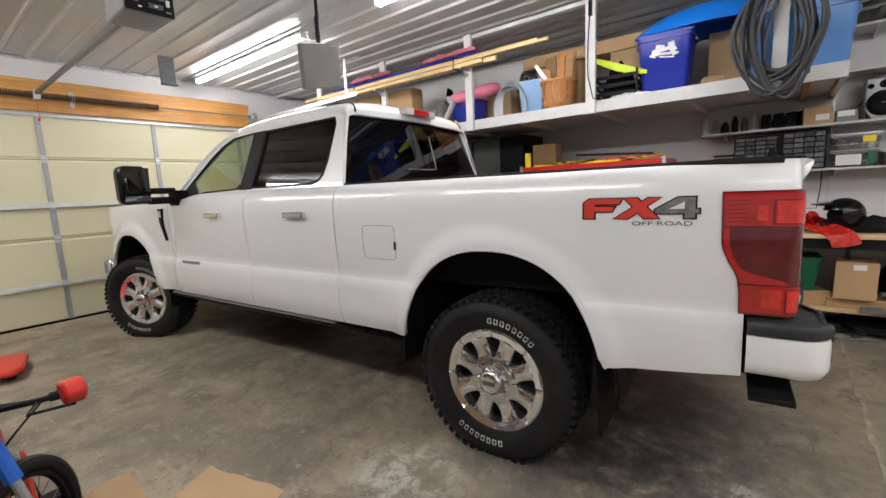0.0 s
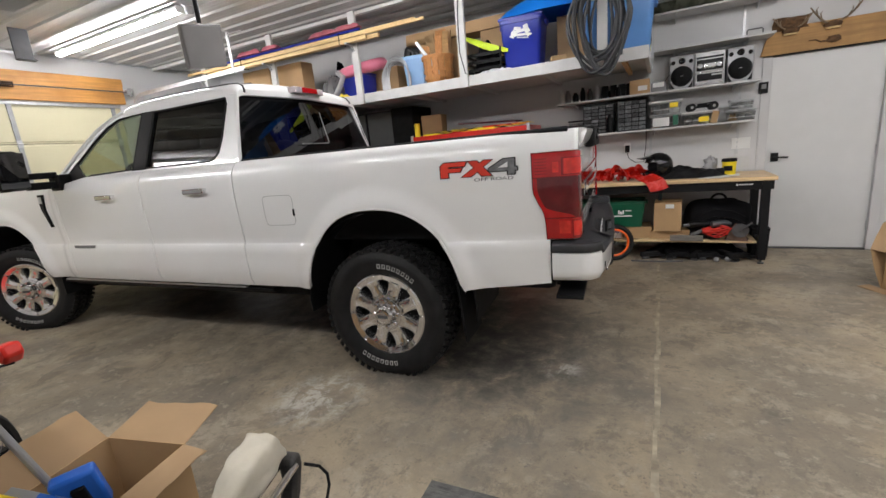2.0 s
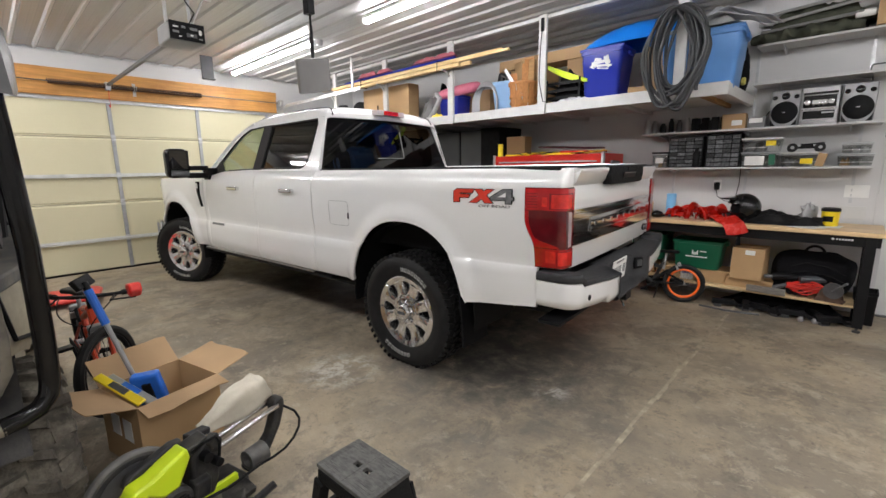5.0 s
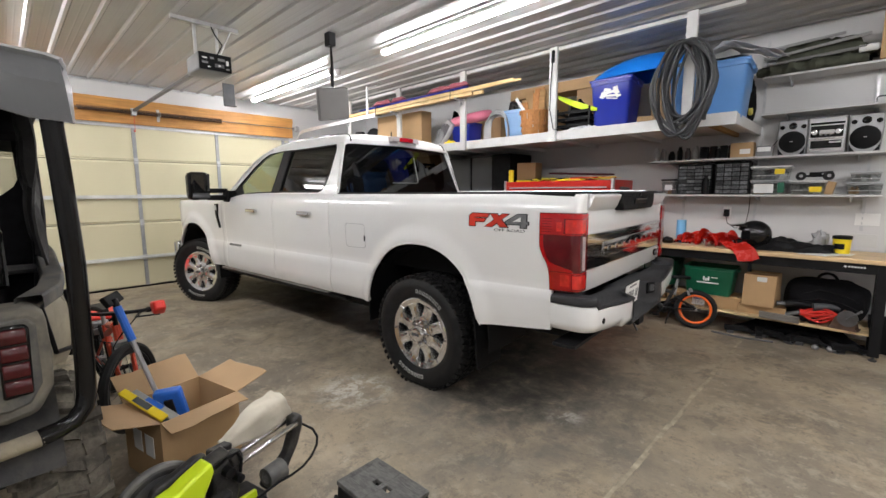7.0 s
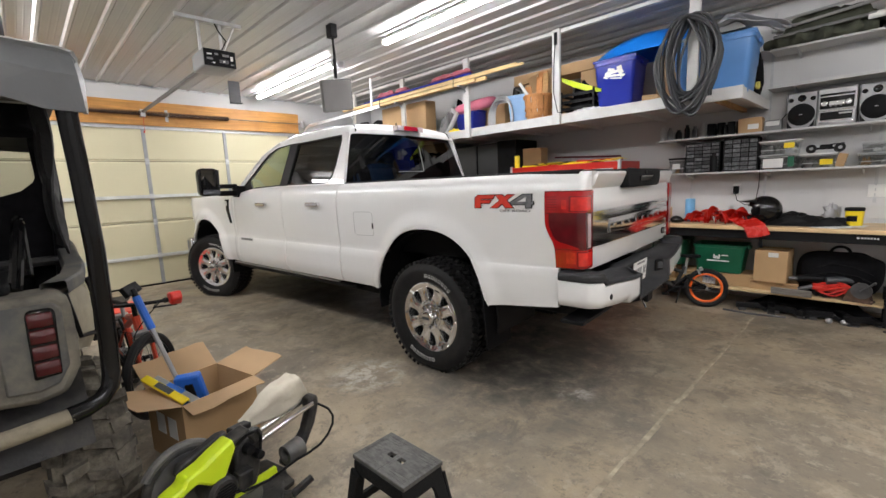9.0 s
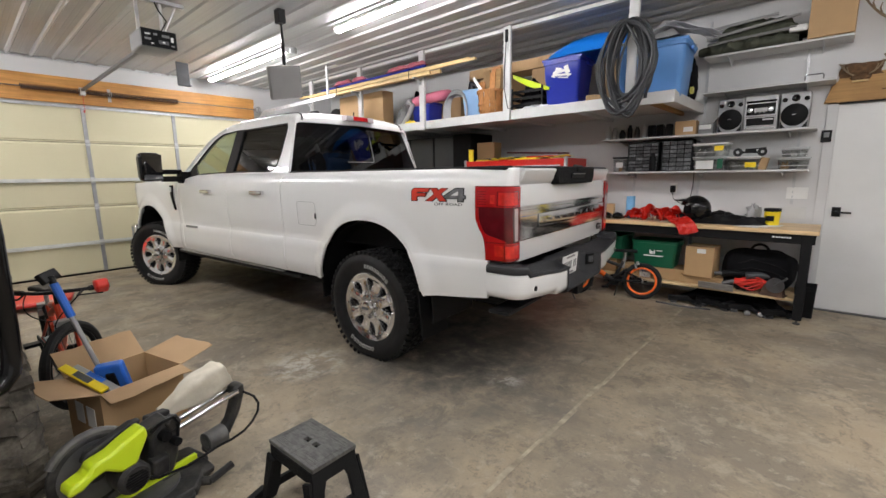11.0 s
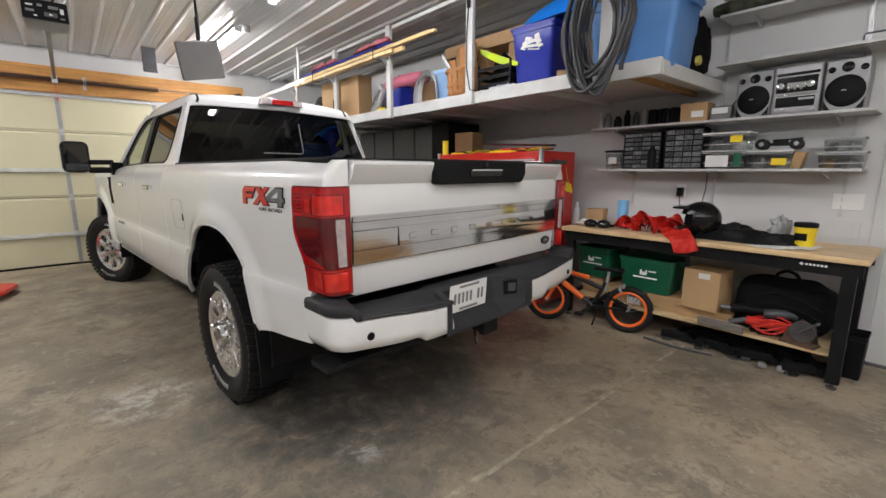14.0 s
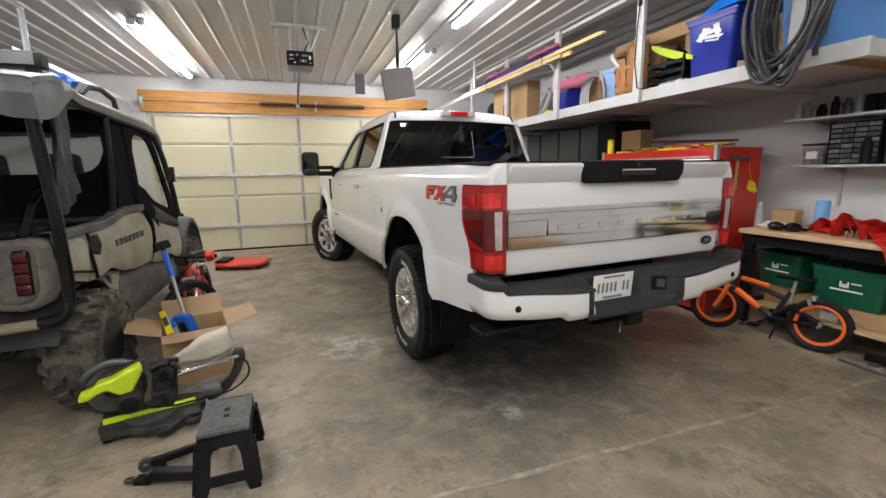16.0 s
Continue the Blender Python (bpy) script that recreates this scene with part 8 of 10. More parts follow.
# signs, tapes and levels on the chest
for k, (x, y_, z, s, rz, m_, lb) in enumerate(((-1.7, 5.2, 1.567, (0.9, 0.3, 0.02), 4, FABRIC_RED, "dark red folded sign on the tool chest"), (-1.55, 5.25, 1.592, (1.0, 0.28, 0.015), -5, BLACK, "black board on the tool chest"),
                                               (-2.0, 5.05, 1.567, (0.5, 0.05, 0.02), 6, YELLOW, "yellow level on the tool chest"), (-1.5, 5.02, 1.567, (0.45, 0.05, 0.02), -8, YELLOW, "yellow level on the tool chest"),
                                               (-1.2, 5.12, 1.588, (0.5, 0.2, 0.02), 9, FABRIC_RED, "red sheet on the tool chest"))):
    bm = B()
    box(bm, (x, y_, z + s[2] / 2), s, (0, 0, rz))
    tagged(part("flat_board", bm, m_, None, bevel=0.003), lb, "board")
DARKRED = mat("dark_maroon_plastic", (0.09, 0.008, 0.016), 0.5)
bm = B()
box(bm, (-1.42, 5.24, 1.655), (0.72, 0.36, 0.022), (2, 3, 3))
tagged(part("maroon_tray", bm, DARKRED, None, bevel=0.004), "dark maroon tray on top of boards", "tray")
rnd = random.Random(77)
for k in range(9):
    bm = B()
    x0_, a_ = -2.0 + 0.13 * k, rnd.uniform(-0.5, 0.5)
    sheet(bm, [[(x0_ + 0.26 * (i / 6 - 0.5) * math.cos(a_) - 0.03 * s_ * math.sin(a_), 5.03 + 0.26 * (i / 6 - 0.5) * math.sin(a_) * 0.3 + 0.028 * s_, 1.575 + 0.015 + 0.012 * math.sin(i * 1.3 + k) + 0.006 * s_ * math.sin(k + i * 0.6)) for i in range(7)] for s_ in (-1, 0, 1)])
    tagged(part("ratchet_strap", bm, YELLOW if k % 3 else BLACK, None, solid=0.003), "twisted yellow and black strap on the tool chest" if k % 3 else "twisted black strap on the tool chest", "strap", "straps on the tool chest")
for x0, x1 in ((-4.72, -4.28), (-4.27, -3.76), (-3.75, -3.24), (-3.23, -2.80)):
    t = thing("steel_locker", (x0, 5.2, 0), label="tall dark grey steel storage locker with closed door", category="locker", group="row of lockers")
    w = x1 - x0
    bm = B()
    span(bm, (0, 0.02, 0), (w, 0.5, 1.965))
    part("locker_body", bm, BLACK_METAL, t, bevel=0.003)
    bm = B()
    span(bm, (0.015, 0.0, 0.05), (w - 0.015, 0.0185, 1.95))
    d_ = part("locker_door", bm, mat("slate_grey_locker_paint", (0.075, 0.08, 0.085), 0.45, var=0.06), t, bevel=0.004)
    bm = B()
    span(bm, (w - 0.07, -0.02, 0.98), (w - 0.045, -0.001, 1.12))
    part("locker_handle", bm, BLACK, d_)
bm = B()
span(bm, (-2.79, 5.15, 0), (-2.46, 5.69, 1.975))
tagged(part("black_cabinet", bm, BLACK, None, bevel=0.004), "plain black cabinet at the locker row's end", "cabinet")
carton("cardboard_box", (-2.2, 5.25, 1.567), (0.28, 0.2, 0.26), 5, "open brown cardboard box on the tool chest", tape=False)
yl = thing("yellow_canister", (-2.30, 4.96, 1.567), label="yellow upright tool canister beside the lockers", category="canister")
bm = B()
tube(bm, [(0, 0, 0), (0.0, 0, 0.16)], 0.035, 12)
part("body", bm, YELLOW, yl)

# ---- plank with antlers over the door ----
pk = thing("antler_plank", (1.76, WY, 2.12), label="weathered wooden plank with small antler mounts above the door", category="antler mount")
bm = B()
prism(bm, [(-0.41, -0.12), (0.75, -0.12), (0.75, 0.125), (-0.31, 0.125), (-0.33, 0.07), (-0.37, 0.03), (-0.39, -0.05)], "Y", -0.03, -0.001)
part("plank", bm, OLD_WOOD, pk, bevel=0.003)


def antler(t, x, z, s, mirror, m_, tines=4):
    bm = B()
    k = -1 if mirror else 1
    main = [(x + k * s * u, -0.05 - s * 0.35 * math.sin(u * 2.2), z + s * (0.25 * u + 0.75 * u * u)) for u in [i / 8 for i in range(9)]]
    tube(bm, main, 0.017 * s / 0.25, 8, r2=0.006)
    for j in range(1, tines):
        p0 = main[1 + j * 2 if 1 + j * 2 < 9 else 8]
        tube(bm, [p0, (p0[0] + k * 0.02, p0[1] - 0.03, p0[2] + 0.05), (p0[0] + k * 0.01, p0[1] - 0.05, p0[2] + 0.11 * s / 0.25)], 0.01 * s / 0.25, 6, r2=0.003)
    part("antler", bm, m_, t)


bm = B()
crumple(bm, (-0.175, 0.0, 0.0), (0.145, 0.06, 0.05), 3, 16, 10, 2.5)
for v in bm.verts:
    v.co = Vector((v.co.x, -0.032 - v.co.z, 0.155 + v.co.y))
part("hide", bm, FUR_BROWN, pk, "brown hide behind the small mount")
for x, s in ((-0.18, 0.15), (0.14, 0.2)):
    bm = B()
    blob(bm, (x, -0.05, 0.085), (0.07, 0.03, 0.028), 12, 0.3, 3, 2)
    part("skull_plate", bm, FUR_BROWN, pk, "brown hide-covered skull plate")
    bm = B()
    box(bm, (x, -0.055, 0.052), (0.11, 0.03, 0.016))
    part("mount_base", bm, PINE_X, pk, bevel=0.004)
    antler(pk, x - 0.04, 0.1, s * 0.75, True, BONE, 3)
    antler(pk, x + 0.04, 0.1, s * 0.75, False, BONE, 3)
bm = B()
blob(bm, (0.16, -0.045, -0.05), (0.05, 0.02, 0.03), 12, 0.4, 3, 8)
tube(bm, [(0.13, -0.045, -0.055), (0.06, -0.05, -0.06), (0.02, -0.045, -0.035), (-0.03, -0.04, -0.035)], 0.009, 8, r2=0.004)
part("hoof_piece", bm, FUR_BROWN, pk, "small dark curled piece")


def deer_skull(x, z, seed):
    t = thing("deer_skull", (x, WY, z), label="pale deer skull with grey-brown antlers hung on the wall", category="deer skull")
    bm = B()
    rr_ = []
    for z_, w_, d_ in ((0.09, 0.02, 0.03), (0.085, 0.045, 0.055), (0.06, 0.056, 0.075), (0.02, 0.056, 0.08), (-0.01, 0.044, 0.085), (-0.05, 0.032, 0.085), (-0.09, 0.026, 0.075), (-0.105, 0.016, 0.06)):
        rr_.append([(w_ * math.cos(a) * (1 + 0.06 * math.sin(3 * a + seed)), -d_ * 0.5 - d_ * 0.5 * math.sin(a) - 0.004, z_) for a in [2 * math.pi * j / 14 for j in range(15)]])
    sheet(bm, rr_)
    bmesh.ops.holes_fill(bm, edges=bm.edges, sides=0)
    part("skull", bm, SKULL, t)
    for sx in (-1, 1):
        bm = B()
        blob(bm, (sx * 0.04, -0.06, 0.018), (0.016, 0.018, 0.018), 10, 0.1, 3, seed)
        part("eye_socket", bm, FUR_BROWN, t, "dark eye socket")
    antler(t, -0.035, 0.07, 0.2, True, BONE, 4)
    antler(t, 0.035, 0.07, 0.2, False, BONE, 4)


deer_skull(1.77, 2.585, 6)
deer_skull(2.13, 2.62, 16)

# open cartons beside the door
def open_carton(name, at, size, rz, label, flaps):
    """An open box: four walls, a bottom and flaps of (side, length, tilt in degrees above level)."""
    t = thing(name, at, rz, label, "cardboard box")
    w, d, h = size
    th = 0.005
    for nm, lo, hi in (("side", (-w / 2, -d / 2, 0), (-w / 2 + th, d / 2, h)), ("side", (w / 2 - th, -d / 2, 0), (w / 2, d / 2, h)),
                       ("side", (-w / 2 + th, -d / 2, 0), (w / 2 - th, -d / 2 + th, h)), ("side", (-w / 2 + th, d / 2 - th, 0), (w / 2 - th, d / 2, h)),
                       ("bottom", (-w / 2 + th, -d / 2 + th, 0.0), (w / 2 - th, d / 2 - th, th))):
        bm = B()
        span(bm, lo, hi)
        part(nm, bm, CARD, t, smooth=False)
    for side, ln, tilt in flaps:
        bm = B()
        c, s = math.cos(radians(tilt)), math.sin(radians(tilt))
        half = (d if side in "+x-x" else w) / 2 - 0.004
        sg = 1 if side[0] == "+" else -1
        n = 8
        rr = []
        for j in range(5):
            f = j / 4
            row = []
            for i in range(n + 1):
                u = -half + 2 * half * i / n
                rip = 0.004 * math.sin(i * 1.9 + ln * 40) * (f == 1)
                o = ln * f + rip
                e = Vector(((w / 2 + o * c) * sg, u, h + o * s)) if side[1] == "x" else Vector((u, (d / 2 + o * c) * sg, h + o * s))
                e.z += 0.006 * math.sin(u * 14) * f
                row.append(e)
            rr.append(row)
        sheet(bm, rr)
        part("flap", bm, CARD_IN, t, "pale inner face of a cardboard flap", solid=0.004)
    return t


bigc = thing("cardboard_box", (2.035, 4.375, 0), -66.6, "long opened brown cardboard box with torn flaps by the door", "cardboard box")
bm = B()
span(bm, (0.0, 0.0, 0.0), (1.0, 0.38, 0.295))
part("carton", bm, CARD, bigc, bevel=0.005)
bm = B()
box(bm, (0.42, 0.13, 0.2965), (0.26, 0.15, 0.002), (0, 0, 4))
part("label", bm, PAPER, bigc, "white label", smooth=False)


def torn_flap(rows_, m_, label=""):
    bm = B()
    sheet(bm, rows_)
    part("flap", bm, m_, bigc, label, solid=0.005)


# end flap swung out, the tall back flap torn at its end, a scrap on the floor
torn_flap([[(-0.003, 0.0, 0.005), (-0.003, 0.19, 0.005), (-0.003, 0.38, 0.005)], [(-0.06, -0.02, 0.16), (-0.06, 0.18, 0.16), (-0.06, 0.38, 0.16)], [(-0.1, -0.03, 0.305), (-0.1, 0.18, 0.3), (-0.1, 0.38, 0.3)]], CARD)
torn_flap([[(-0.003, 0.38 * u, 0.297) for u in (0, 0.2, 0.4, 0.6, 0.8, 1)], [(-0.07, -0.015, 0.303), (-0.1, 0.05, 0.37), (-0.12, 0.1, 0.4), (-0.14, 0.16, 0.42), (-0.14, 0.24, 0.43), (-0.12, 0.33, 0.43)],
           [(-0.1, -0.03, 0.31), (-0.15, 0.05, 0.41), (-0.17, 0.08, 0.425), (-0.2, 0.13, 0.485), (-0.22, 0.2, 0.52), (-0.22, 0.27, 0.535)]], CARD_IN, "torn inner face of a raised flap")
torn_flap([[(u, 0.385, 0.297) for u in (0, 0.2, 0.4, 0.6, 0.8, 1)], [(-0.1 + 1.05 * u, 0.35 + 0.06 * u, 0.42) for u in (0, 0.2, 0.4, 0.6, 0.8, 1)], [(-0.2 + 1.15 * u, 0.27 + 0.14 * u, 0.54 + 0.01 * math.sin(7 * u)) for u in (0, 0.2, 0.4, 0.6, 0.8, 1)]], CARD)
torn_flap([[(-0.1 + 0.3 * u, -0.004 - 0.09 * w_ * (1 - 0.4 * u), 0.012 - 0.006 * w_) for u in (0, 0.25, 0.5, 0.75, 1)] for w_ in (0, 0.5, 1)], CARD_IN)
carton("cardboard_box", (2.85, 4.55, 0), (0.5, 0.5, 0.5), 20, "tall brown cardboard box by the door")

# ---- ceiling devices ----
op_ = thing("garage_door_opener", (-3.3, 1.51, 0), label="grey garage door opener hung from angle irons", category="door opener")
bm = B()
span(bm, (-0.16, -0.14, 2.535), (0.18, 0.14, 2.69))
part("motor_case", bm, GREY_PL, op_, bevel=0.015)
bm = B()
span(bm, (0.181, -0.136, 2.54), (0.19, 0.136, 2.685))
part("rear_panel", bm, BLACK, op_, "black panel of buttons and ports")
for k, (y_, z, w_, h_, m_) in enumerate(((-0.09, 2.64, 0.04, 0.012, PAPER), (-0.03, 2.645, 0.03, 0.018, GREY_PL), (-0.09, 2.6, 0.05, 0.018, GREY_PL), (0.05, 2.64, 0.06, 0.022, GREY_PL), (0.1, 2.62, 0.022, 0.04, PAPER), (0.03, 2.585, 0.08, 0.03, STEEL_DARK), (0.03, 2.585, 0.02, 0.012, PAPER), (-0.06, 2.565, 0.02, 0.01, PAPER), (0.1, 2.565, 0.03, 0.012, GREY_PL))):
    bm = B()
    box(bm, (0.192 + 0.001 * k, y_, z), (0.004, w_, h_))
    part("port", bm, m_, op_, bevel=0.001)
bm = B()
span(bm, (-0.05, -0.28, CZ - 0.06), (-0.02, 0.30, CZ - 0.022))
span(bm, (-0.05, -0.28, CZ - 0.06), (0.0, 0.30, CZ - 0.056))
part("cross_angle", bm, GALV, op_, smooth=False)
for y_ in (-0.09, 0.1):
    bm = B()
    span(bm, (-0.04, y_ - 0.015, 2.69), (-0.035, y_ + 0.015, CZ - 0.03))
    span(bm, (-0.04, y_ - 0.015, 2.69), (-0.01, y_ - 0.011, CZ - 0.03))
    part("hanger", bm, GALV, op_, "perforated angle iron", smooth=False)
bm = B()
tube(bm, [(-0.035, 0.1, 2.70), (-0.035, 0.24, CZ - 0.04)], 0.008, 6)
part("brace", bm, GALV, op_)
bm = B()
tube(bm, [(0.1, 0.04, 2.69), (0.1, 0.1, 2.8), (0.02, 0.07, 2.9), (-0.02, 0.05, CZ - 0.05)], 0.006, 6)
part("power_cable", bm, BLACK, op_)
bm = B()
span(bm, (GX + 3.3 + 0.12, -0.018, 2.62), (-0.16, 0.018, 2.65))
part("drive_rail", bm, STEEL_DARK, op_)
bm = B()
span(bm, (GX + 3.3 + 0.045, -0.03, 2.57), (GX + 3.3 + 0.14, 0.03, 2.67))
part("header_bracket", bm, GALV, op_)
bm = B()
tube(bm, [(GX + 3.42, 0.0, 2.6), (GX + 3.38, 0.0, 2.45), (GX + 3.36, 0.01, 2.36)], 0.003, 6)
tube(bm, [(GX + 3.36, 0.0, 2.34), (GX + 3.36, 0.0, 2.37)], 0.01, 8)
part("release_cord", bm, RED_PLASTIC, op_, "thin red release cord")

hp = thing("hanging_reel_panel", (-2.77, 2.5, 0), 0, "grey square panel hung from a small ceiling box", "hanging panel")
bm = B()
box(bm, (0.0, 0.0, 2.335), (0.05, 0.345, 0.31), (11, 14, 0))
part("panel", bm, GREY_PANEL, hp, bevel=0.012)
bm = B()
span(bm, (-0.045, -0.045, CZ - 0.15), (0.045, 0.03, CZ - 0.02))
part("ceiling_box", bm, BLACK, hp, bevel=0.006)
bm = B()
tube(bm, [(0, -0.005, 2.9), (0.0, 0.0, 2.62)], 0.005, 6)
tube(bm, [(0.012, -0.005, 2.9), (0.012, 0.01, 2.7), (0.0, 0.01, 2.62)], 0.004, 6)
part("cord", bm, BLACK, hp)
bm = B()
lathe(bm, [(0.0, 2.48), (0.012, 2.48), (0.018, 2.54), (0.018, 2.68), (0.01, 2.7), (0.01, 2.9), (0.0, 2.9)], 14)
part("hanger_tube", bm, BLACK, hp)
bm = B()
span(bm, (-0.03, -0.03, 2.47), (0.03, 0.03, 2.492))
part("clip", bm, PAPER, hp)
bm = B()
span(bm, (-5.62, 2.435, 2.70), (-5.6, 2.595, CZ - 0.021))
span(bm, (-5.62, 2.435, 2.695), (-5.54, 2.595, 2.71))
tagged(part("speaker_bracket", bm, BRACKET_GREY, None, bevel=0.004), "dark grey angled metal plate hung from ceiling", "ceiling plate")


# ---- bicycles ----
def wheel_at(t, c, R, tyre_r, rim_mat, right, fwd, spokes=20, rim_w=0.014):
    """A spoked wheel as a part; right is its axle, fwd its forward way."""
    up = Vector(right).cross(Vector(fwd))
    c, right, fwd = Vector(c), Vector(right).normalized(), Vector(fwd).normalized()
    up = right.cross(fwd).normalized()
    ring = lambda r: [c + r * (math.cos(2 * math.pi * i / 36) * fwd + math.sin(2 * math.pi * i / 36) * up) for i in range(36)]
    bm = B()
    tube(bm, ring(R - tyre_r), tyre_r, 8, closed=True)
    w = part("tyre", bm, RUBBER, t, "black knobby tyre")
    bm = B()
    tube(bm, ring(R - 2 * tyre_r - rim_w * 0.5), rim_w, 8, closed=True)
    part("rim", bm, rim_mat, w)
    bm = B()
    for i in range(spokes):
        a = 2 * math.pi * i / spokes
        d = math.cos(a) * fwd + math.sin(a) * up
        tube(bm, [c + right * (0.02 if i % 2 else -0.02), c + d * (R - 2 * tyre_r)], 0.0016, 4, caps=False)
    part("spokes", bm, STEEL_DARK, w)
    bm = B()
    tube(bm, [c - right * 0.045, c + right * 0.045], 0.018, 10)
    part("hub", bm, SILVER_PL, w)
    return w


def bicycle(name, rear, heading, R, base, lean, frame_mat, rim_mat, label, tyre_r, bar_mat, grip_mat, steer=0, accent=None, stay_mat=None, rise=1.0):
    t = thing(name, (rear[0], rear[1], 0), heading, label, "bicycle", rx=lean)
    # own frame: x ahead from the rear axle, z up
    fr = Vector((base, 0, R))
    re = Vector((0, 0, R))
    bb = Vector((base * 0.42, 0, R * 0.95))
    seat = Vector((base * 0.28, 0, R * 2.05))
    headt = Vector((base * 0.83, 0, R * 2.35))
    headb = Vector((base * 0.87, 0, R * 1.95))
    q = Matrix.Rotation(radians(steer), 3, "Z")
    wheel_at(t, re, R, tyre_r, rim_mat, (0, 1, 0), (1, 0, 0))
    wheel_at(t, fr, R, tyre_r, rim_mat, q @ Vector((0, 1, 0)), q @ Vector((1, 0, 0)))
    bm = B()
    tube(bm, [headb, bb], 0.024, 10)
    tube(bm, [headt, seat + Vector((0.02, 0, -0.06))], 0.02, 10)
    tube(bm, [seat, bb], 0.018, 10)
    tube(bm, [headt, headb], 0.024, 10)
    part("bike_frame", bm, frame_mat, t)
    if accent:
        bm = B()
        tube(bm, [headb + (bb - headb) * 0.14, headb + (bb - headb) * 0.72], 0.0275, 10)
        tube(bm, [headt + (seat - headt) * 0.12, headt + (seat - headt) * 0.62], 0.0225, 10)
        part("frame_sleeve", bm, accent, t)
        for c_, k_ in ((re, 0.0), (fr, 1.0)):
            bm = B()
            box(bm, c_ + Vector((0.05 - 0.12 * k_, 0, R * 0.97)), (0.03, 0.09, 0.035), (0, 20, 0))
            box(bm, c_ + Vector((0.07 - 0.14 * k_, 0, R * 0.8)), (0.02, 0.1, 0.05), (0, 20, 0))
            part("brake_caliper", bm, SILVER_PL, t, "silver brake caliper", bevel=0.005)
        bm = B()
        tube(bm, [bb + Vector((-0.06, 0.05, 0)), Vector((bb.x - 0.02, 0.07, 0.03))], 0.007, 8)
        part("kickstand", bm, BLACK, t)
        bm = B()
        span(bm, (-0.06, -0.075, R - 0.025), (bb.x + 0.03, -0.062, R + 0.03))
        part("chain_guard", bm, BLACK, t, bevel=0.006)
        bm = B()
        tube(bm, [bb + Vector((0, 0, 0.02)), bb + (seat - bb) * 0.45 + Vector((-0.06, 0, 0.0)), seat + Vector((-0.05, 0, -0.09))], 0.02, 8)
        part("swing_arm", bm, BLACK, t)
    for s in (-0.05, 0.05):
        bm = B()
        tube(bm, [bb + Vector((0, s * 0.6, 0)), re + Vector((0.01, s, 0)), re + Vector((0, s, 0.012)), seat + Vector((0, s * 0.4, -0.1))], 0.0095, 8)
        part("rear_stay", bm, stay_mat or frame_mat, t)
    bm = B()
    for s in (-0.05, 0.05):
        tube(bm, [headb + Vector((0, s, 0)), fr + q @ Vector((0, s, 0))], 0.013, 8)
    tube(bm, [headb + Vector((0, -0.06, 0)), headb + Vector((0, 0.06, 0))], 0.015, 8)
    part("fork", bm, accent or BLACK, t)
    bm = B()
    tube(bm, [seat + Vector((0, 0, -0.08)), seat + Vector((-0.02, 0, 0.1))], 0.013, 8)
    part("seat_post", bm, SILVER_PL, t)
    bm = B()
    sp = seat + Vector((-0.02, 0, 0.11))
    prism(bm, [(sp.x + 0.13, -0.02), (sp.x + 0.13, 0.02), (sp.x, 0.035), (sp.x - 0.09, 0.075), (sp.x - 0.12, 0.06), (sp.x - 0.12, -0.06), (sp.x - 0.09, -0.075), (sp.x, -0.035)], "Z", sp.z - 0.012, sp.z + 0.02)
    part("saddle", bm, BLACK, t, bevel=0.012)
    hb = headt + Vector((-0.02, 0, 0.06))
    bm = B()
    tube(bm, [headt, hb + Vector((0.03, 0, 0.02))], 0.014, 8)
    bars = [hb + q @ Vector(p_) for p_ in ((-0.05, -0.27, 0.14 * rise), (0.0, -0.16, 0.13 * rise), (0.03, -0.06, 0.02), (0.03, 0.06, 0.02), (0.0, 0.16, 0.13 * rise), (-0.05, 0.27, 0.14 * rise))]
    tube(bm, bars, 0.011, 8)
    tube(bm, [bars[1], bars[4]], 0.008, 8)
    part("handlebar", bm, bar_mat, t)
    for a, b_ in ((0, 1), (5, 4)):
        bm = B()
        tube(bm, [bars[a] + (bars[a] - bars[b_]) * 0.1, bars[a] + (bars[b_] - bars[a]) * 0.75], 0.017, 8)
        part("grip", bm, grip_mat, t)
        bm = B()
        tube(bm, [bars[b_], bars[b_] + q @ Vector((0.06, 0, -0.02)), bars[a] + q @ Vector((0.05, 0, -0.03))], 0.006, 6)
        part("brake_lever", bm, BLACK, t)
    bm = B()
    for a, mid, b_ in ((bars[1] + Vector((0.03, 0, 0)), bars[1] + q @ Vector((0.24, 0.08, -0.1)), headb), (bars[4] + Vector((0.03, 0, 0)), bars[4] + q @ Vector((0.28, -0.1, -0.18)), headb + Vector((0, 0, -0.05)))):
        tube(bm, [a * (1 - w) ** 2 + mid * 2 * w * (1 - w) + b_ * w * w for w in [i / 12 for i in range(13)]], 0.0035, 5)
    part("brake_cable", bm, BLACK, t)
    bm = B()
    lathe(bm, [(0.02, -0.004), (0.06, -0.004), (0.06, 0.004), (0.02, 0.004)], 24, "Y", (bb.x, -0.06, bb.z), closed=True)
    tube(bm, [bb + Vector((0, -0.09, 0)), bb + Vector((0, 0.09, 0))], 0.015, 8)
    for s in (-1, 1):
        tube(bm, [bb + Vector((0, s * 0.085, 0)), bb + Vector((s * 0.08, s * 0.09, -s * 0.06))], 0.01, 6)
    part("crank", bm, BLACK, t)
    for s in (-1, 1):
        bm = B()
        box(bm, bb + Vector((s * 0.08, s * 0.13, -s * 0.06)), (0.07, 0.08, 0.02))
        part("pedal", bm, BLACK, t)
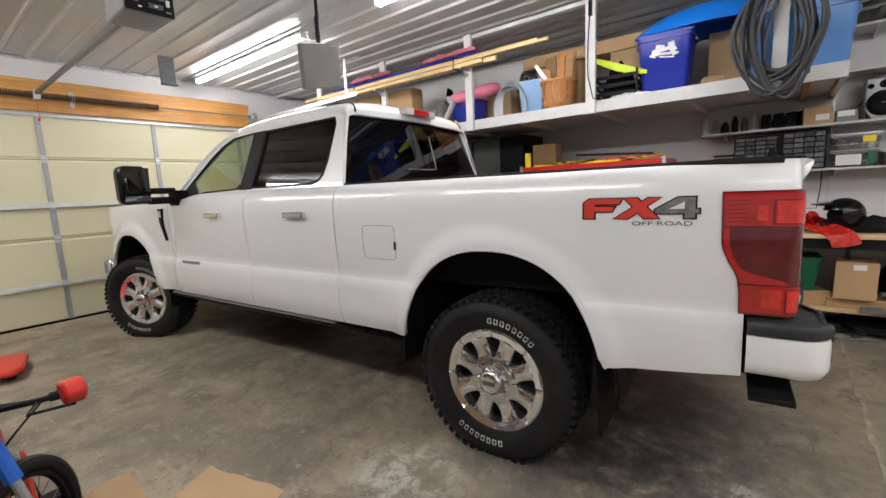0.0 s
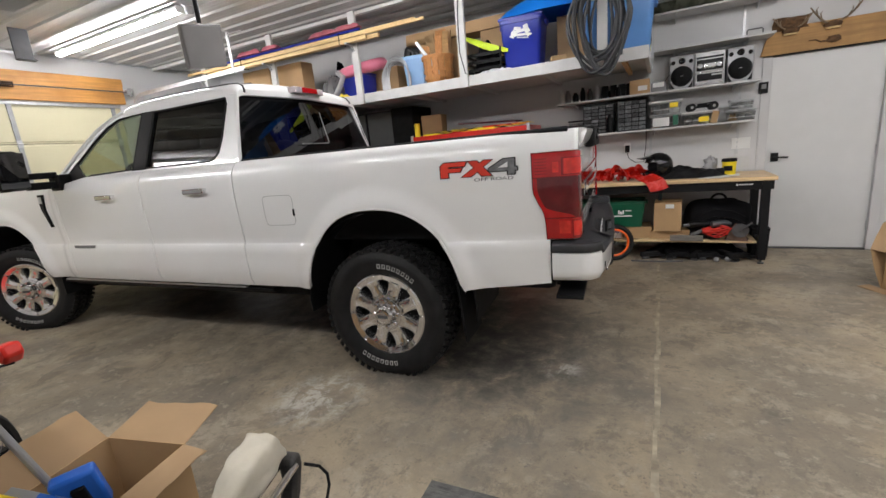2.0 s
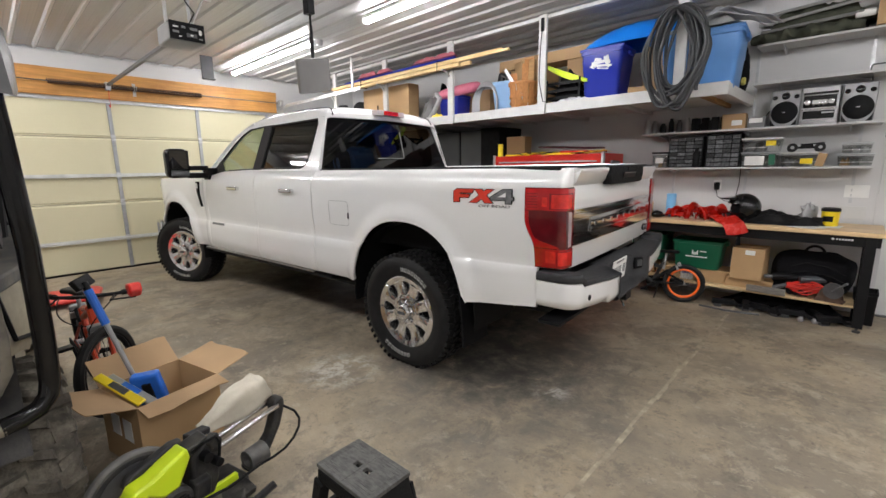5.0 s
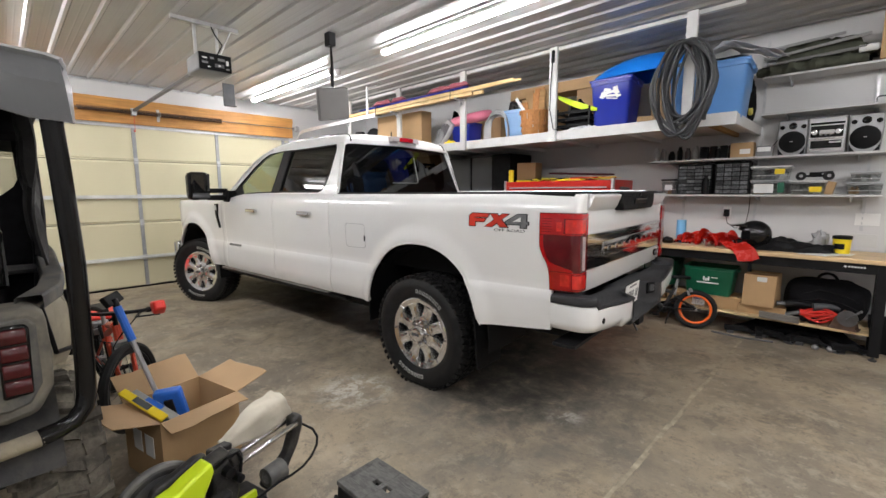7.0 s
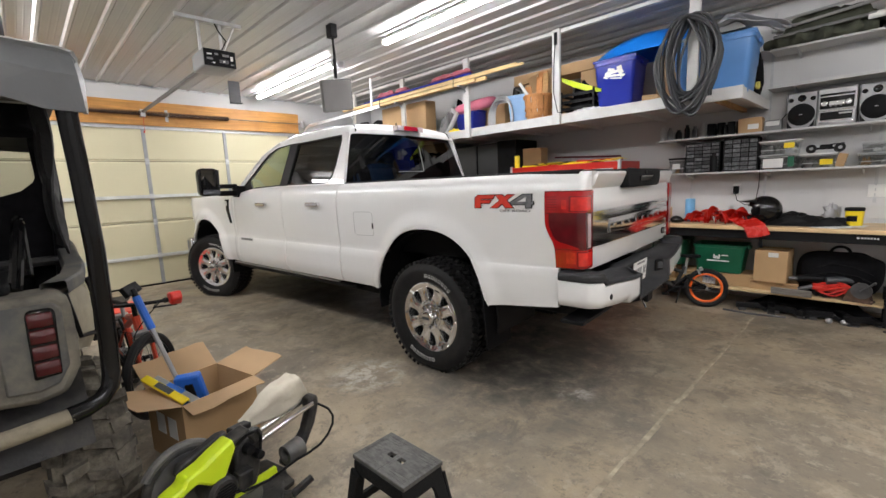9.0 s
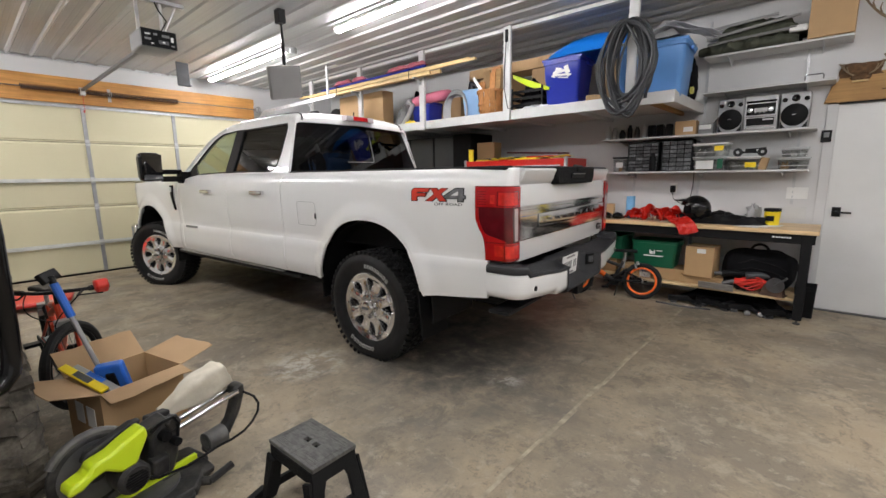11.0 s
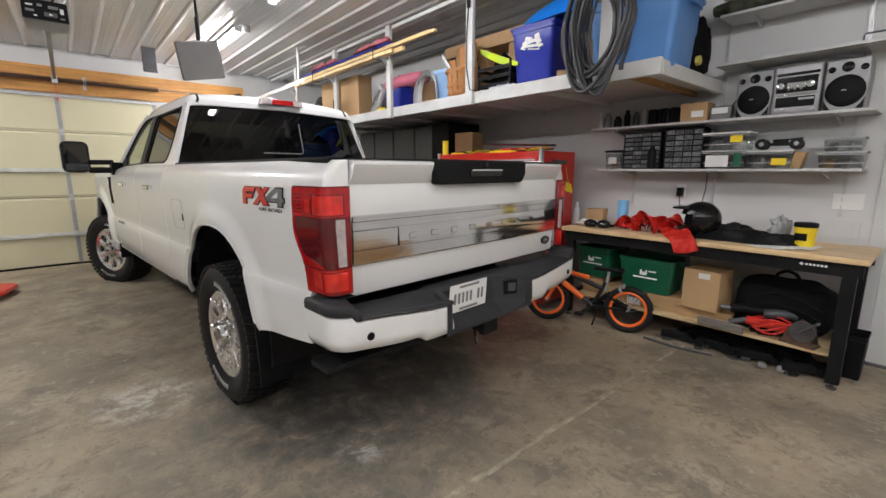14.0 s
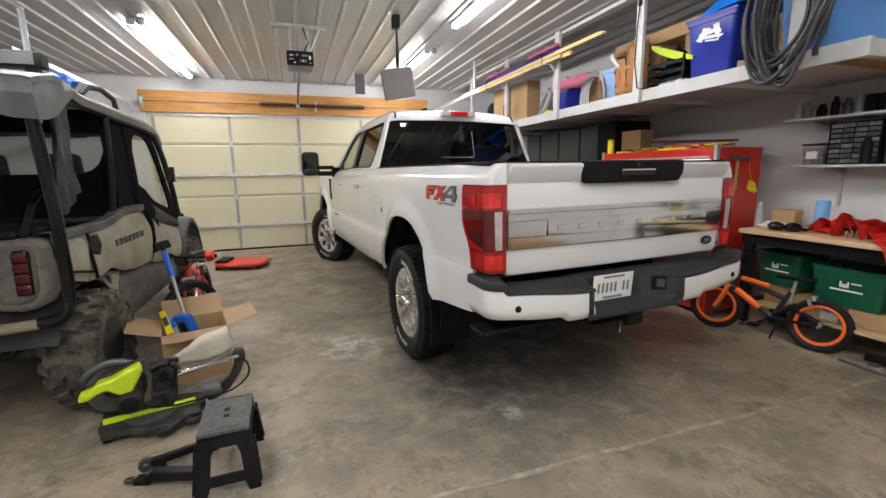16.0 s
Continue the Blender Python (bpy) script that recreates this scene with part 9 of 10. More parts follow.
    bm = B()
    tube(bm, [(bb.x, -0.06, bb.z + 0.06), (0, -0.05, R + 0.03)], 0.005, 5)
    tube(bm, [(bb.x, -0.06, bb.z - 0.06), (0, -0.05, R - 0.03)], 0.005, 5)
    part("chain", bm, STEEL_DARK, t)
    return t


dx_, dy_ = -0.70 - 0.06, 4.76 - 5.03
bicycle("kids_bike", (0.035, 5.0), math.degrees(math.atan2(dy_, dx_)), 0.203, 0.70, 6, mat("black_bike_paint", (0.02, 0.02, 0.021), 0.35, 0.1), ORANGE, "small kids bike with orange rims and black tyres", 0.026, BLACK, BLACK, 8, ORANGE, BLACK)
bk2 = bicycle("red_bike", (-2.62, 0.46), 2, 0.27, 0.72, 3, BIKE_RED, BLACK, "red kids mountain bike parked beside the side-by-side", 0.026, BLACK, BLACK, -42, BIKE_RED, rise=0.15)
bm = B()
prism(bm, [(-0.04, -0.03), (0.03, -0.045), (0.075, 0.0), (0.06, 0.05), (-0.03, 0.035)], "Y", -0.03, 0.035)
for v in bm.verts:
    v.co += Vector((0.72, 0.2, 0.725))
part("number_board", bm, RED_PLASTIC, bk2, "bright red plastic bar pad", bevel=0.012)
# ---- muddy side-by-side cart ----
utv = thing("side_by_side_cart", (-1.06, -0.60, 0), 180, "mud-caked beige and black side-by-side utility cart with soft cab", "utility cart")


def cart_wheel(x, s):
    bm = B()
    R, W = 0.335, 0.26
    prof = [(0.17, -0.1), (0.2, -0.12), (0.27, -0.135), (0.315, -0.12), (0.33, -0.08), (0.334, 0.0), (0.33, 0.08), (0.315, 0.12), (0.27, 0.135), (0.2, 0.12), (0.17, 0.1)]
    lathe(bm, prof, 56, "Y", closed=True)
    for v in bm.verts:
        v.co += 0.004 * Vector((noise.noise(v.co * 9), noise.noise(v.co * 9 + Vector((5, 0, 0))), noise.noise(v.co * 9 + Vector((0, 5, 0)))))
    t = part("wheel", bm, MUD_RUBBER, utv, "chunky off-road tyre caked in dry mud")
    t.matrix_basis = Matrix.Translation((x + 0.03, s * 0.69, 0.343)) @ (Matrix.Identity(4) if s < 0 else Matrix.Rotation(math.pi, 4, "Z"))
    rnd = random.Random(int(x * 10) + s)
    nb = 19
    for k in range(nb):
        a = 2 * math.pi * k / nb
        for row, (yy, wy, la, off, sk) in enumerate(((-0.1, 0.075, 0.042, 0.0, 0.3), (-0.015, 0.1, 0.034, 0.5, -0.35), (0.055, 0.08, 0.034, 0.05, 0.35), (0.115, 0.06, 0.045, 0.5, -0.3))):
            aa = a + off * 2 * math.pi / nb + rnd.uniform(-0.012, 0.012)
            c, sn = math.cos(aa), math.sin(aa)
            r0 = 0.332 - (0.012 if row in (0, 3) else 0)
            cen = Vector((c * r0, yy, sn * r0))
            tang, rad_ = Vector((-sn, 0, c)), Vector((c, 0, sn))
            ax = (Vector((0, 1, 0)) + tang * sk).normalized()
            hgt = rnd.uniform(0.022, 0.032)
            bm = B()
            vs = []
            for dr, k2 in ((-0.012, 1.12), (hgt, 0.9)):
                for da, db in ((-1, -1), (1, -1), (1, 1), (-1, 1)):
                    jit = Vector((rnd.uniform(-1, 1), rnd.uniform(-1, 1), rnd.uniform(-1, 1))) * (0.007 if dr > 0 else 0.003)
                    vs.append(bm.verts.new(jit + cen + rad_ * dr + ax * (da * wy / 2 * k2) + tang * (db * la / 2 * k2) - rad_ * (0.02 if (row == 3 and da > 0) or (row == 0 and da < 0) else 0)))
            for q in ((4, 5, 6, 7), (0, 1, 5, 4), (1, 2, 6, 5), (2, 3, 7, 6), (3, 0, 4, 7)):
                bm.faces.new([vs[i] for i in q])
            part("tread_block", bm, MUD_RUBBER, t, smooth=False)
    bm = B()
    lathe(bm, [(0.175, -0.1), (0.165, -0.09), (0.15, -0.05), (0.06, -0.06), (0.0, -0.07)], 28, "Y")
    part("rim", bm, MUD_BLACK, t, "dusty black rim")
    return t


for x in (0.0, 2.49):
    for s in (-1, 1):
        cart_wheel(x, s)
# frame tubes
for s in (-1, 1):
    bm = B()
    tube(bm, [(-0.40, s * 0.765, 1.72), (-0.39, s * 0.775, 1.5), (-0.375, s * 0.785, 1.2), (-0.36, s * 0.78, 0.85), (-0.36, s * 0.775, 0.74), (-0.365, s * 0.765, 0.695), (-0.375, s * 0.735, 0.66), (-0.385, s * 0.69, 0.645), (-0.395, s * 0.64, 0.64)], 0.03, 14)
    part("rear_post", bm, BLACK_GLOSS, utv, "thick black cage tube")
    bm = B()
    box(bm, (-0.385, s * 0.772, 1.69), (0.05, 0.05, 0.07))
    part("post_clamp", bm, STEEL_DARK, utv, "dull steel post clamp", bevel=0.008)
    bm = B()
    tube(bm, [(-0.4, s * 0.765, 1.70), (-0.3, s * 0.76, 1.79), (0.2, s * 0.74, 1.83), (1.3, s * 0.74, 1.80), (1.66, s * 0.75, 1.76), (1.82, s * 0.76, 1.55), (1.98, s * 0.77, 1.25), (2.1, s * 0.77, 0.97)], 0.026, 10)
    part("roof_tube", bm, MUD_BLACK, utv, "black roof cage tube")
    bm = B()
    tube(bm, [(0.58, s * 0.74, 1.83), (0.52, s * 0.745, 1.35), (0.46, s * 0.72, 0.95)], 0.026, 10)
    part("middle_post", bm, BLACK, utv)
    bm = B()
    tube(bm, [(-0.24, s * 0.565, 1.08), (-0.2, s * 0.575, 1.14), (-0.16, s * 0.59, 1.24), (-0.1, s * 0.60, 1.30), (0.0, s * 0.60, 1.315), (0.06, s * 0.60, 1.27), (0.07, s * 0.60, 1.16), (0.04, s * 0.60, 1.09)], 0.02, 10)
    part("grab_bar", bm, BLACK_GLOSS, utv, "bent glossy black grab bar")
bm = B()
tube(bm, [(-0.395, -0.65, 0.64), (-0.41, -0.5, 0.632), (-0.42, -0.3, 0.63), (-0.42, 0.3, 0.63), (-0.41, 0.5, 0.632), (-0.395, 0.65, 0.64)], 0.028, 12)
part("rear_bumper", bm, MUD_TUBE, utv, "mud-covered bumper tube")
for s in (-1, 1):
    bm = B()
    tube(bm, [(-0.41, s * 0.35, 0.62), (-0.3, s * 0.33, 0.5), (-0.05, s * 0.32, 0.4)], 0.022, 8)
    part("bumper_stay", bm, MUD_TUBE, utv)
for z, x_ in ((1.72, -0.38), (1.1, 0.46)):
    bm = B()
    tube(bm, [(x_, -0.75, z), (x_, 0.75, z)], 0.022, 8)
    part("cross_tube", bm, MUD_BLACK, utv)
# roof: crowned panel, thick side lips, faceted rear skirt
bm = B()
rr = []
for x, dz, w_ in ((-0.42, 0.0, 0.80), (-0.3, 0.035, 0.82), (-0.04, 0.04, 0.80), (0.14, 0.015, 0.79), (0.5, 0.01, 0.785), (1.0, 0.0, 0.78), (1.4, -0.012, 0.775), (1.6, -0.03, 0.77), (1.74, -0.075, 0.765), (1.82, -0.14, 0.76)):
    rr.append([(x, y_ * w_ / 0.8, 1.868 + dz + 0.03 * (1 - (y_ / 0.8) ** 2) + e) for y_, e in ((-0.8, -0.075), (-0.81, -0.03), (-0.795, -0.006), (-0.77, 0.0), (-0.56, 0.0), (-0.54, 0.014), (-0.2, 0.014), (-0.18, 0.0), (0.18, 0.0), (0.2, 0.014), (0.54, 0.014), (0.56, 0.0), (0.77, 0.0), (0.795, -0.006), (0.81, -0.03), (0.8, -0.075))])
sheet(bm, rr)
part("roof", bm, ROOF_GREY, utv, "moulded grey plastic roof", solid=0.02)
bm = B()
half = [(-0.04, 0.803, 1.902, 1.868, 1.832), (-0.16, 0.815, 1.905, 1.845, 1.775), (-0.29, 0.822, 1.90, 1.80, 1.70), (-0.375, 0.812, 1.88, 1.79, 1.672)]
cols = [[(x, -w_, a), (x - 0.004, -w_ - 0.016, b_), (x - 0.012, -w_ - 0.014, c_)] for x, w_, a, b_, c_ in half]
for y_ in (-0.80, -0.70, -0.56, -0.40, -0.2, 0.0, 0.2, 0.40, 0.56, 0.70, 0.80):
    k_ = smooth01((abs(y_) - 0.3) / 0.45)
    cols.append([(-0.412, y_, 1.865 + 0.03 * (1 - (y_ / 0.8) ** 2)), (-0.455 + 0.012 * k_, y_ * 1.008, 1.84 - 0.055 * k_ + 0.02 * (1 - (y_ / 0.8) ** 2)), (-0.475 + 0.04 * k_, y_ * 1.02, 1.79 - 0.12 * k_)])
cols += [[(x, w_, a), (x - 0.004, w_ + 0.016, b_), (x - 0.012, w_ + 0.014, c_)] for x, w_, a, b_, c_ in half[::-1]]
sheet(bm, [list(r) for r in zip(*cols)])
part("roof_skirt", bm, ROOF_GREY, utv, "faceted drooping rear roof edge", smooth=False, solid=0.014)
bm = B()
span(bm, (0.04, -0.66, 2.0), (0.14, 0.66, 2.085))
lbar = part("light_bar", bm, MUD_BLACK, utv, "black roof light bar", bevel=0.012)
for k in range(7):
    bm = B()
    span(bm, (0.032, -0.63 + 0.18 * k, 2.012), (0.039, -0.48 + 0.18 * k, 2.073))
    part("bar_lens", bm, SILVER_PL if k % 3 == 0 else BLACK_GLOSS, lbar)
for y_ in (-0.6, -0.2, 0.2, 0.6):
    bm = B()
    span(bm, (0.06, y_ - 0.03, 1.88), (0.12, y_ + 0.03, 2.001))
    part("bar_foot", bm, MUD_BLACK, lbar, bevel=0.006)
for s in (-1, 1):
    bm = B()
    tube(bm, [(0.32, s * 0.72, 1.90), (0.4, s * 0.73, 1.96), (0.62, s * 0.73, 1.985), (0.84, s * 0.73, 1.95), (0.9, s * 0.72, 1.88)], 0.018, 8)
    part("roof_rail", bm, MUD_BLACK, utv, "black roof grab rail")

# rear cargo body
bm = B()
span(bm, (-0.33, -0.62, 0.86), (0.46, 0.62, 0.9))
part("cargo_floor", bm, MUD_BLACK, utv)
bm = B()
span(bm, (-0.345, -0.44, 0.74), (-0.3, 0.44, 1.07))
tgate = part("cargo_tailgate", bm, MUD_BEIGE, utv, "muddy beige cargo tailgate", bevel=0.012)
for z in (0.82, 0.9, 0.98):
    bm = B()
    span(bm, (-0.357, -0.4, z), (-0.346, 0.4, z + 0.03))
    part("rib", bm, MUD_BEIGE, tgate, bevel=0.004)


def skin(name, xs, lo, hi, out, s, material, parent, label="", rows_=7, dent=0.006, thick=0.02):
    """A moulded panel on the cart's side between two curves, a little dented."""
    cols = []
    for x in xs:
        z0, z1 = float(np.interp(x, *zip(*lo))), float(np.interp(x, *zip(*hi)))
        col = []
        for k in range(rows_ + 1):
            f_ = k / rows_
            z = z0 + (z1 - z0) * f_
            y_ = out + 0.02 * math.sin(math.pi * f_) - 0.095 * smooth01((0.02 - x) / 0.34) + dent * noise.noise(Vector((x * 5, z * 6, s * 3.0)))
            if k in (0, rows_):
                y_ -= 0.01
            col.append((x, s * y_, z))
        cols.append(col)
    bm = B()
    sheet(bm, [list(r) for r in zip(*cols)])
    return part(name, bm, material, parent, label, solid=thick, angle=32)


def steps_(a, b, n):
    return [a + (b - a) * i / n for i in range(n + 1)]


for s in (-1, 1):
    # lamp housing: dusty grey frame, lamp with four lens steps
    bm = B()
    prism(bm, [(s * 0.45, 0.72), (s * 0.57, 0.70), (s * 0.65, 0.715), (s * 0.695, 0.80), (s * 0.70, 0.90), (s * 0.695, 1.045), (s * 0.66, 1.075), (s * 0.47, 1.075)], "X", -0.375, -0.2)
    hs = part("lamp_housing", bm, MUD_TAN, utv, "mud-dusted tan and grey moulded lamp housing", bevel=0.022)
    bm = B()
    prism(bm, [(s * 0.5, 0.755), (s * 0.585, 0.745), (s * 0.635, 0.76), (s * 0.668, 0.82), (s * 0.67, 1.02), (s * 0.65, 1.045), (s * 0.5, 1.045)], "X", -0.382, -0.36)
    part("housing_face", bm, MUD_GREY, hs, bevel=0.008)
    bm = B()
    prism(bm, [(s * 0.572, 0.79), (s * 0.645, 0.795), (s * 0.652, 1.015), (s * 0.642, 1.03), (s * 0.585, 1.03), (s * 0.575, 1.015)], "X", -0.392, -0.375)
    lm = part("tail_lamp", bm, BLACK_GLOSS, hs, "glossy black lamp rim", bevel=0.008)
    for k in range(4):
        bm = B()
        z0 = 0.80 + k * 0.0555
        prism(bm, [(-0.391, z0), (-0.4, z0 + 0.006), (-0.406, z0 + 0.03), (-0.4, z0 + 0.05), (-0.391, z0 + 0.053)], "Y", min(s * 0.579, s * 0.643), max(s * 0.579, s * 0.643))
        part("lamp_segment", bm, DARK_RED, hs, "dusty dark red lamp segment", bevel=0.004)
    # rear corner panel with its stepped seam
    skin("corner_panel", steps_(-0.27, -0.055, 5), [(-0.27, 0.80), (-0.12, 0.80), (-0.055, 0.775)], [(-0.27, 1.055), (-0.055, 1.06)], 0.765, s, MUD_BEIGE, utv, "scratched muddy beige corner panel")
    bm = B()
    tube(bm, [(-0.262, s * 0.69, 1.05), (-0.255, s * 0.705, 0.95), (-0.24, s * 0.715, 0.875), (-0.14, s * 0.757, 0.855), (-0.06, s * 0.782, 0.835)], 0.008, 6)
    part("seam", bm, BLACK, utv, "dark stepped panel seam")
    # main side panel with a raised shoulder, under a grey rail
    sp = skin("side_panel", steps_(-0.045, 1.1, 22), [(-0.045, 0.775), (0.09, 0.77), (0.3, 0.79), (0.45, 0.735), (0.75, 0.69), (1.1, 0.68)], [(-0.045, 1.06), (0.2, 1.065), (0.42, 1.09), (0.56, 1.125), (1.1, 1.12)], 0.762, s, MUD_BEIGE, utv, "scratched muddy beige side panel", 9, 0.009)
    bm = B()
    pts = [(-0.27, 1.075), (-0.1, 1.083), (0.17, 1.09), (0.36, 1.108), (0.5, 1.14), (0.62, 1.15), (0.98, 1.145)]
    rr = [[(x, s * ((0.715 if j in (0, 1, 4) else 0.788) - 0.095 * smooth01((0.02 - x) / 0.34)), z + dz) for j, dz in enumerate((-0.03, 0.022, 0.022, -0.03, -0.03))] for x, z in pts]
    sheet(bm, [list(r) for r in zip(*rr)])
    part("panel_rail", bm, MUD_GREY, sp, "grey rounded top rail", bevel=0.008)
    bm = B()
    tube(bm, [(-0.04, s * 0.772, 1.065), (-0.035, s * 0.784, 1.0), (-0.045, s * 0.782, 0.93), (-0.02, s * 0.782, 0.84), (0.02, s * 0.77, 0.785)], 0.01, 6)
    part("seam", bm, BLACK, sp, "dark seam between panels")
    bm = B()
    box(bm, (-0.02, s * 0.796, 0.99), (0.055, 0.03, 0.075))
    tube(bm, [(-0.02, s * 0.80, 1.05), (-0.015, s * 0.812, 0.99), (-0.02, s * 0.80, 0.93)], 0.02, 8)
    part("latch", bm, MUD_BLACK, sp, "rounded black latch", bevel=0.01)
    for k in range(7):
        bm = B()
        x_ = 0.36 + k * 0.083 if s < 0 else 0.92 - k * 0.083
        w_ = 0.026 + 0.006 * (k % 3)
        span(bm, (x_ - w_, min(s * 0.76, s * 0.7925), 0.924), (x_ + w_, max(s * 0.76, s * 0.7925), 0.968))
        part("side_mark", bm, MUD_GREY, sp, "worn grey bar mark", bevel=0.004)
    # lower body: dark rocker, ducts and wheel-arch edge
    skin("rocker_panel", steps_(0.4, 2.0, 12), [(0.4, 0.45), (0.7, 0.33), (2.0, 0.31)], [(0.4, 0.72), (0.75, 0.68), (1.25, 0.69), (2.0, 0.58)], 0.69, s, MUD_GREY, utv, "dusty grey rocker panel", 6, 0.012)
    bm = B()
    sheet(bm, [[(0.42, s * 0.5, 0.74), (0.36, s * 0.5, 0.62), (0.4, s * 0.5, 0.46)], [(0.46, s * 0.73, 0.735), (0.38, s * 0.735, 0.62), (0.44, s * 0.72, 0.45)]])
    part("arch_edge", bm, MUD_BEIGE, utv, "muddy wheel-arch edge", solid=0.02)
    # fabric edge strap at the door's rear
    bm = B()
    rr = [[(x - w_, s * (y_ + 0.004), z), (x - w_ * 0.5, s * (y_ + 0.022), z), (x + w_ * 0.5, s * (y_ + 0.022), z), (x + w_, s * (y_ + 0.004), z)] for x, z, y_, w_ in ((0.98, 1.78, 0.705, 0.045), (0.98, 1.45, 0.73, 0.045), (0.99, 1.2, 0.745, 0.045), (1.04, 1.1, 0.778, 0.05), (1.12, 0.98, 0.778, 0.04), (1.145, 0.86, 0.772, 0.035), (1.15, 0.74, 0.76, 0.03))]
    sheet(bm, rr)
    part("door_strap", bm, FABRIC_BLACK, utv, "black folded fabric door edge", solid=0.012)
    # door: beige lower skin, black soft upper with a window, clear on the near side
    skin("door_lower", steps_(1.17, 2.06, 14), [(1.17, 0.66), (1.5, 0.6), (2.06, 0.56)], [(1.17, 1.06), (1.35, 1.03), (1.36, 0.995), (2.06, 0.86)], 0.755, s, MUD_BEIGE, utv, "muddy beige lower door", 7, 0.01)
    bm = B()
    tube(bm, [(1.34, s * 0.756, 1.05), (1.37, s * 0.762, 1.0), (1.40, s * 0.76, 0.93)], 0.008, 6)
    part("seam", bm, BLACK, utv, "dark door seam")
    DW = [(1.075, 1.32), (1.2, 1.28), (1.4, 1.17), (1.84, 1.06), (1.87, 1.09), (1.82, 1.25), (1.66, 1.55), (1.56, 1.67), (1.44, 1.725), (1.25, 1.735), (1.13, 1.70), (1.08, 1.60)]
    bm = B()
    plate(bm, [(1.0, 1.06), (1.34, 1.02), (2.04, 0.87), (2.08, 0.97), (1.86, 1.4), (1.72, 1.66), (1.6, 1.77), (1.0, 1.80)], [DW], lambda u, v, s_=s: (u, s_ * (0.768 - 0.05 * (v - 0.9)), v))
    part("door_upper", bm, FABRIC_BLACK, utv, "black soft upper door", smooth=False, solid=0.02 * (-s))
    bm = B()
    plate(bm, DW, [], lambda u, v, s_=s: (u, s_ * (0.758 - 0.05 * (v - 0.9)), v))
    # far-side pane is darkened to make the cab look dark inside
    part("door_window", bm, GLASS_CLEAR if s < 0 else GLASS_DARK, utv, "plastic door window, hazy clear near side, darkened far side", smooth=False).visible_shadow = False
    skin("door_sill", steps_(1.3, 2.05, 8), [(1.3, 1.0), (2.05, 0.85)], [(1.3, 1.16), (1.45, 1.12), (2.05, 0.95)], 0.76, s, MUD_BLACK, utv, "dark grey door top trim", 3, 0.0)
    # soft quarter behind the seats
    cols = []
    for i in range(9):
        u = 0.56 + 0.44 * i / 8
        cols.append([(u, s * (0.768 - 0.05 * (v - 0.9) - 0.012 * abs(math.sin(u * 16 + v * 5))), v) for v in (1.165, 1.25, 1.4, 1.55, 1.7, 1.82)])
    bm = B()
    sheet(bm, [list(r) for r in zip(*cols)])
    part("quarter_panel", bm, FABRIC_BLACK, utv, "black soft quarter panel", solid=0.012)
    # mirror on the windscreen pillar
    bm = B()
    box(bm, (1.93, s * 0.79, 1.40), (0.05, 0.05, 0.15), (0, 0, s * 8))
    tube(bm, [(1.88, s * 0.745, 1.36), (1.92, s * 0.78, 1.38)], 0.014, 8)
    part("side_mirror", bm, MUD_BLACK, utv, bevel=0.016)
    # front fender, with a flat top and an outer lip
    bm = B()
    fr_ = [(2.52 + 0.46 * math.cos(radians(a)), 0.44 + 0.47 * math.sin(radians(a))) for a in range(10, 171, 16)]
    sheet(bm, [[(x, s * 0.45, z + 0.03) for x, z in fr_], [(x, s * 0.74, z + 0.02) for x, z in fr_], [(x, s * 0.79, z) for x, z in fr_], [(x, s * 0.795, z - 0.05) for x, z in fr_]])
    part("front_fender", bm, MUD_GREY, utv, "dusty grey front fender", solid=0.015)
    bm = B()
    box(bm, (3.0, s * 0.5, 0.86), (0.1, 0.24, 0.13), (0, 20, s * -18))
    part("headlight", bm, BLACK_GLOSS, utv, "dark headlight", bevel=0.025)
    bm = B()
    pr_ = [(0.03 + 0.42 * math.cos(radians(a)), 0.40 + 0.38 * math.sin(radians(a))) for a in range(10, 165, 14)]
    sheet(bm, [[(x, s * 0.42, z) for x, z in pr_], [(x, s * 0.70, z) for x, z in pr_]])
    part("rear_fender_liner", bm, MUD_BLACK, utv, solid=0.012)
# floor, seats, hood
bm = B()
span(bm, (0.4, -0.68, 0.32), (2.5, 0.68, 0.38))
part("floor_pan", bm, MUD_BLACK, utv)
bm = B()
span(bm, (-0.28, -0.36, 0.40), (0.45, 0.36, 0.72))
part("engine_block", bm, MUD_BLACK, utv, bevel=0.03)
for z in (0.46, 0.56, 0.64):
    bm = B()
    span(bm, (-0.3, -0.3, z), (-0.281, 0.3, z + 0.03))
    part("engine_fin", bm, MUD_BLACK, utv, bevel=0.006)
bm = B()
span(bm, (0.62, -0.66, 0.5), (1.15, 0.66, 0.8))
part("seat_base", bm, MUD_BLACK, utv, bevel=0.03)
for cy in (-0.42, 0.0, 0.42):
    bm = B()
    box(bm, (0.72, cy, 1.08), (0.13, 0.38, 0.56), (0, -8, 0))
    part("seat_back", bm, FABRIC_BLACK, utv, bevel=0.045)
    bm = B()
    box(bm, (0.66, cy, 1.46), (0.1, 0.24, 0.18), (0, -8, 0))
    part("headrest", bm, FABRIC_BLACK, utv, bevel=0.035)
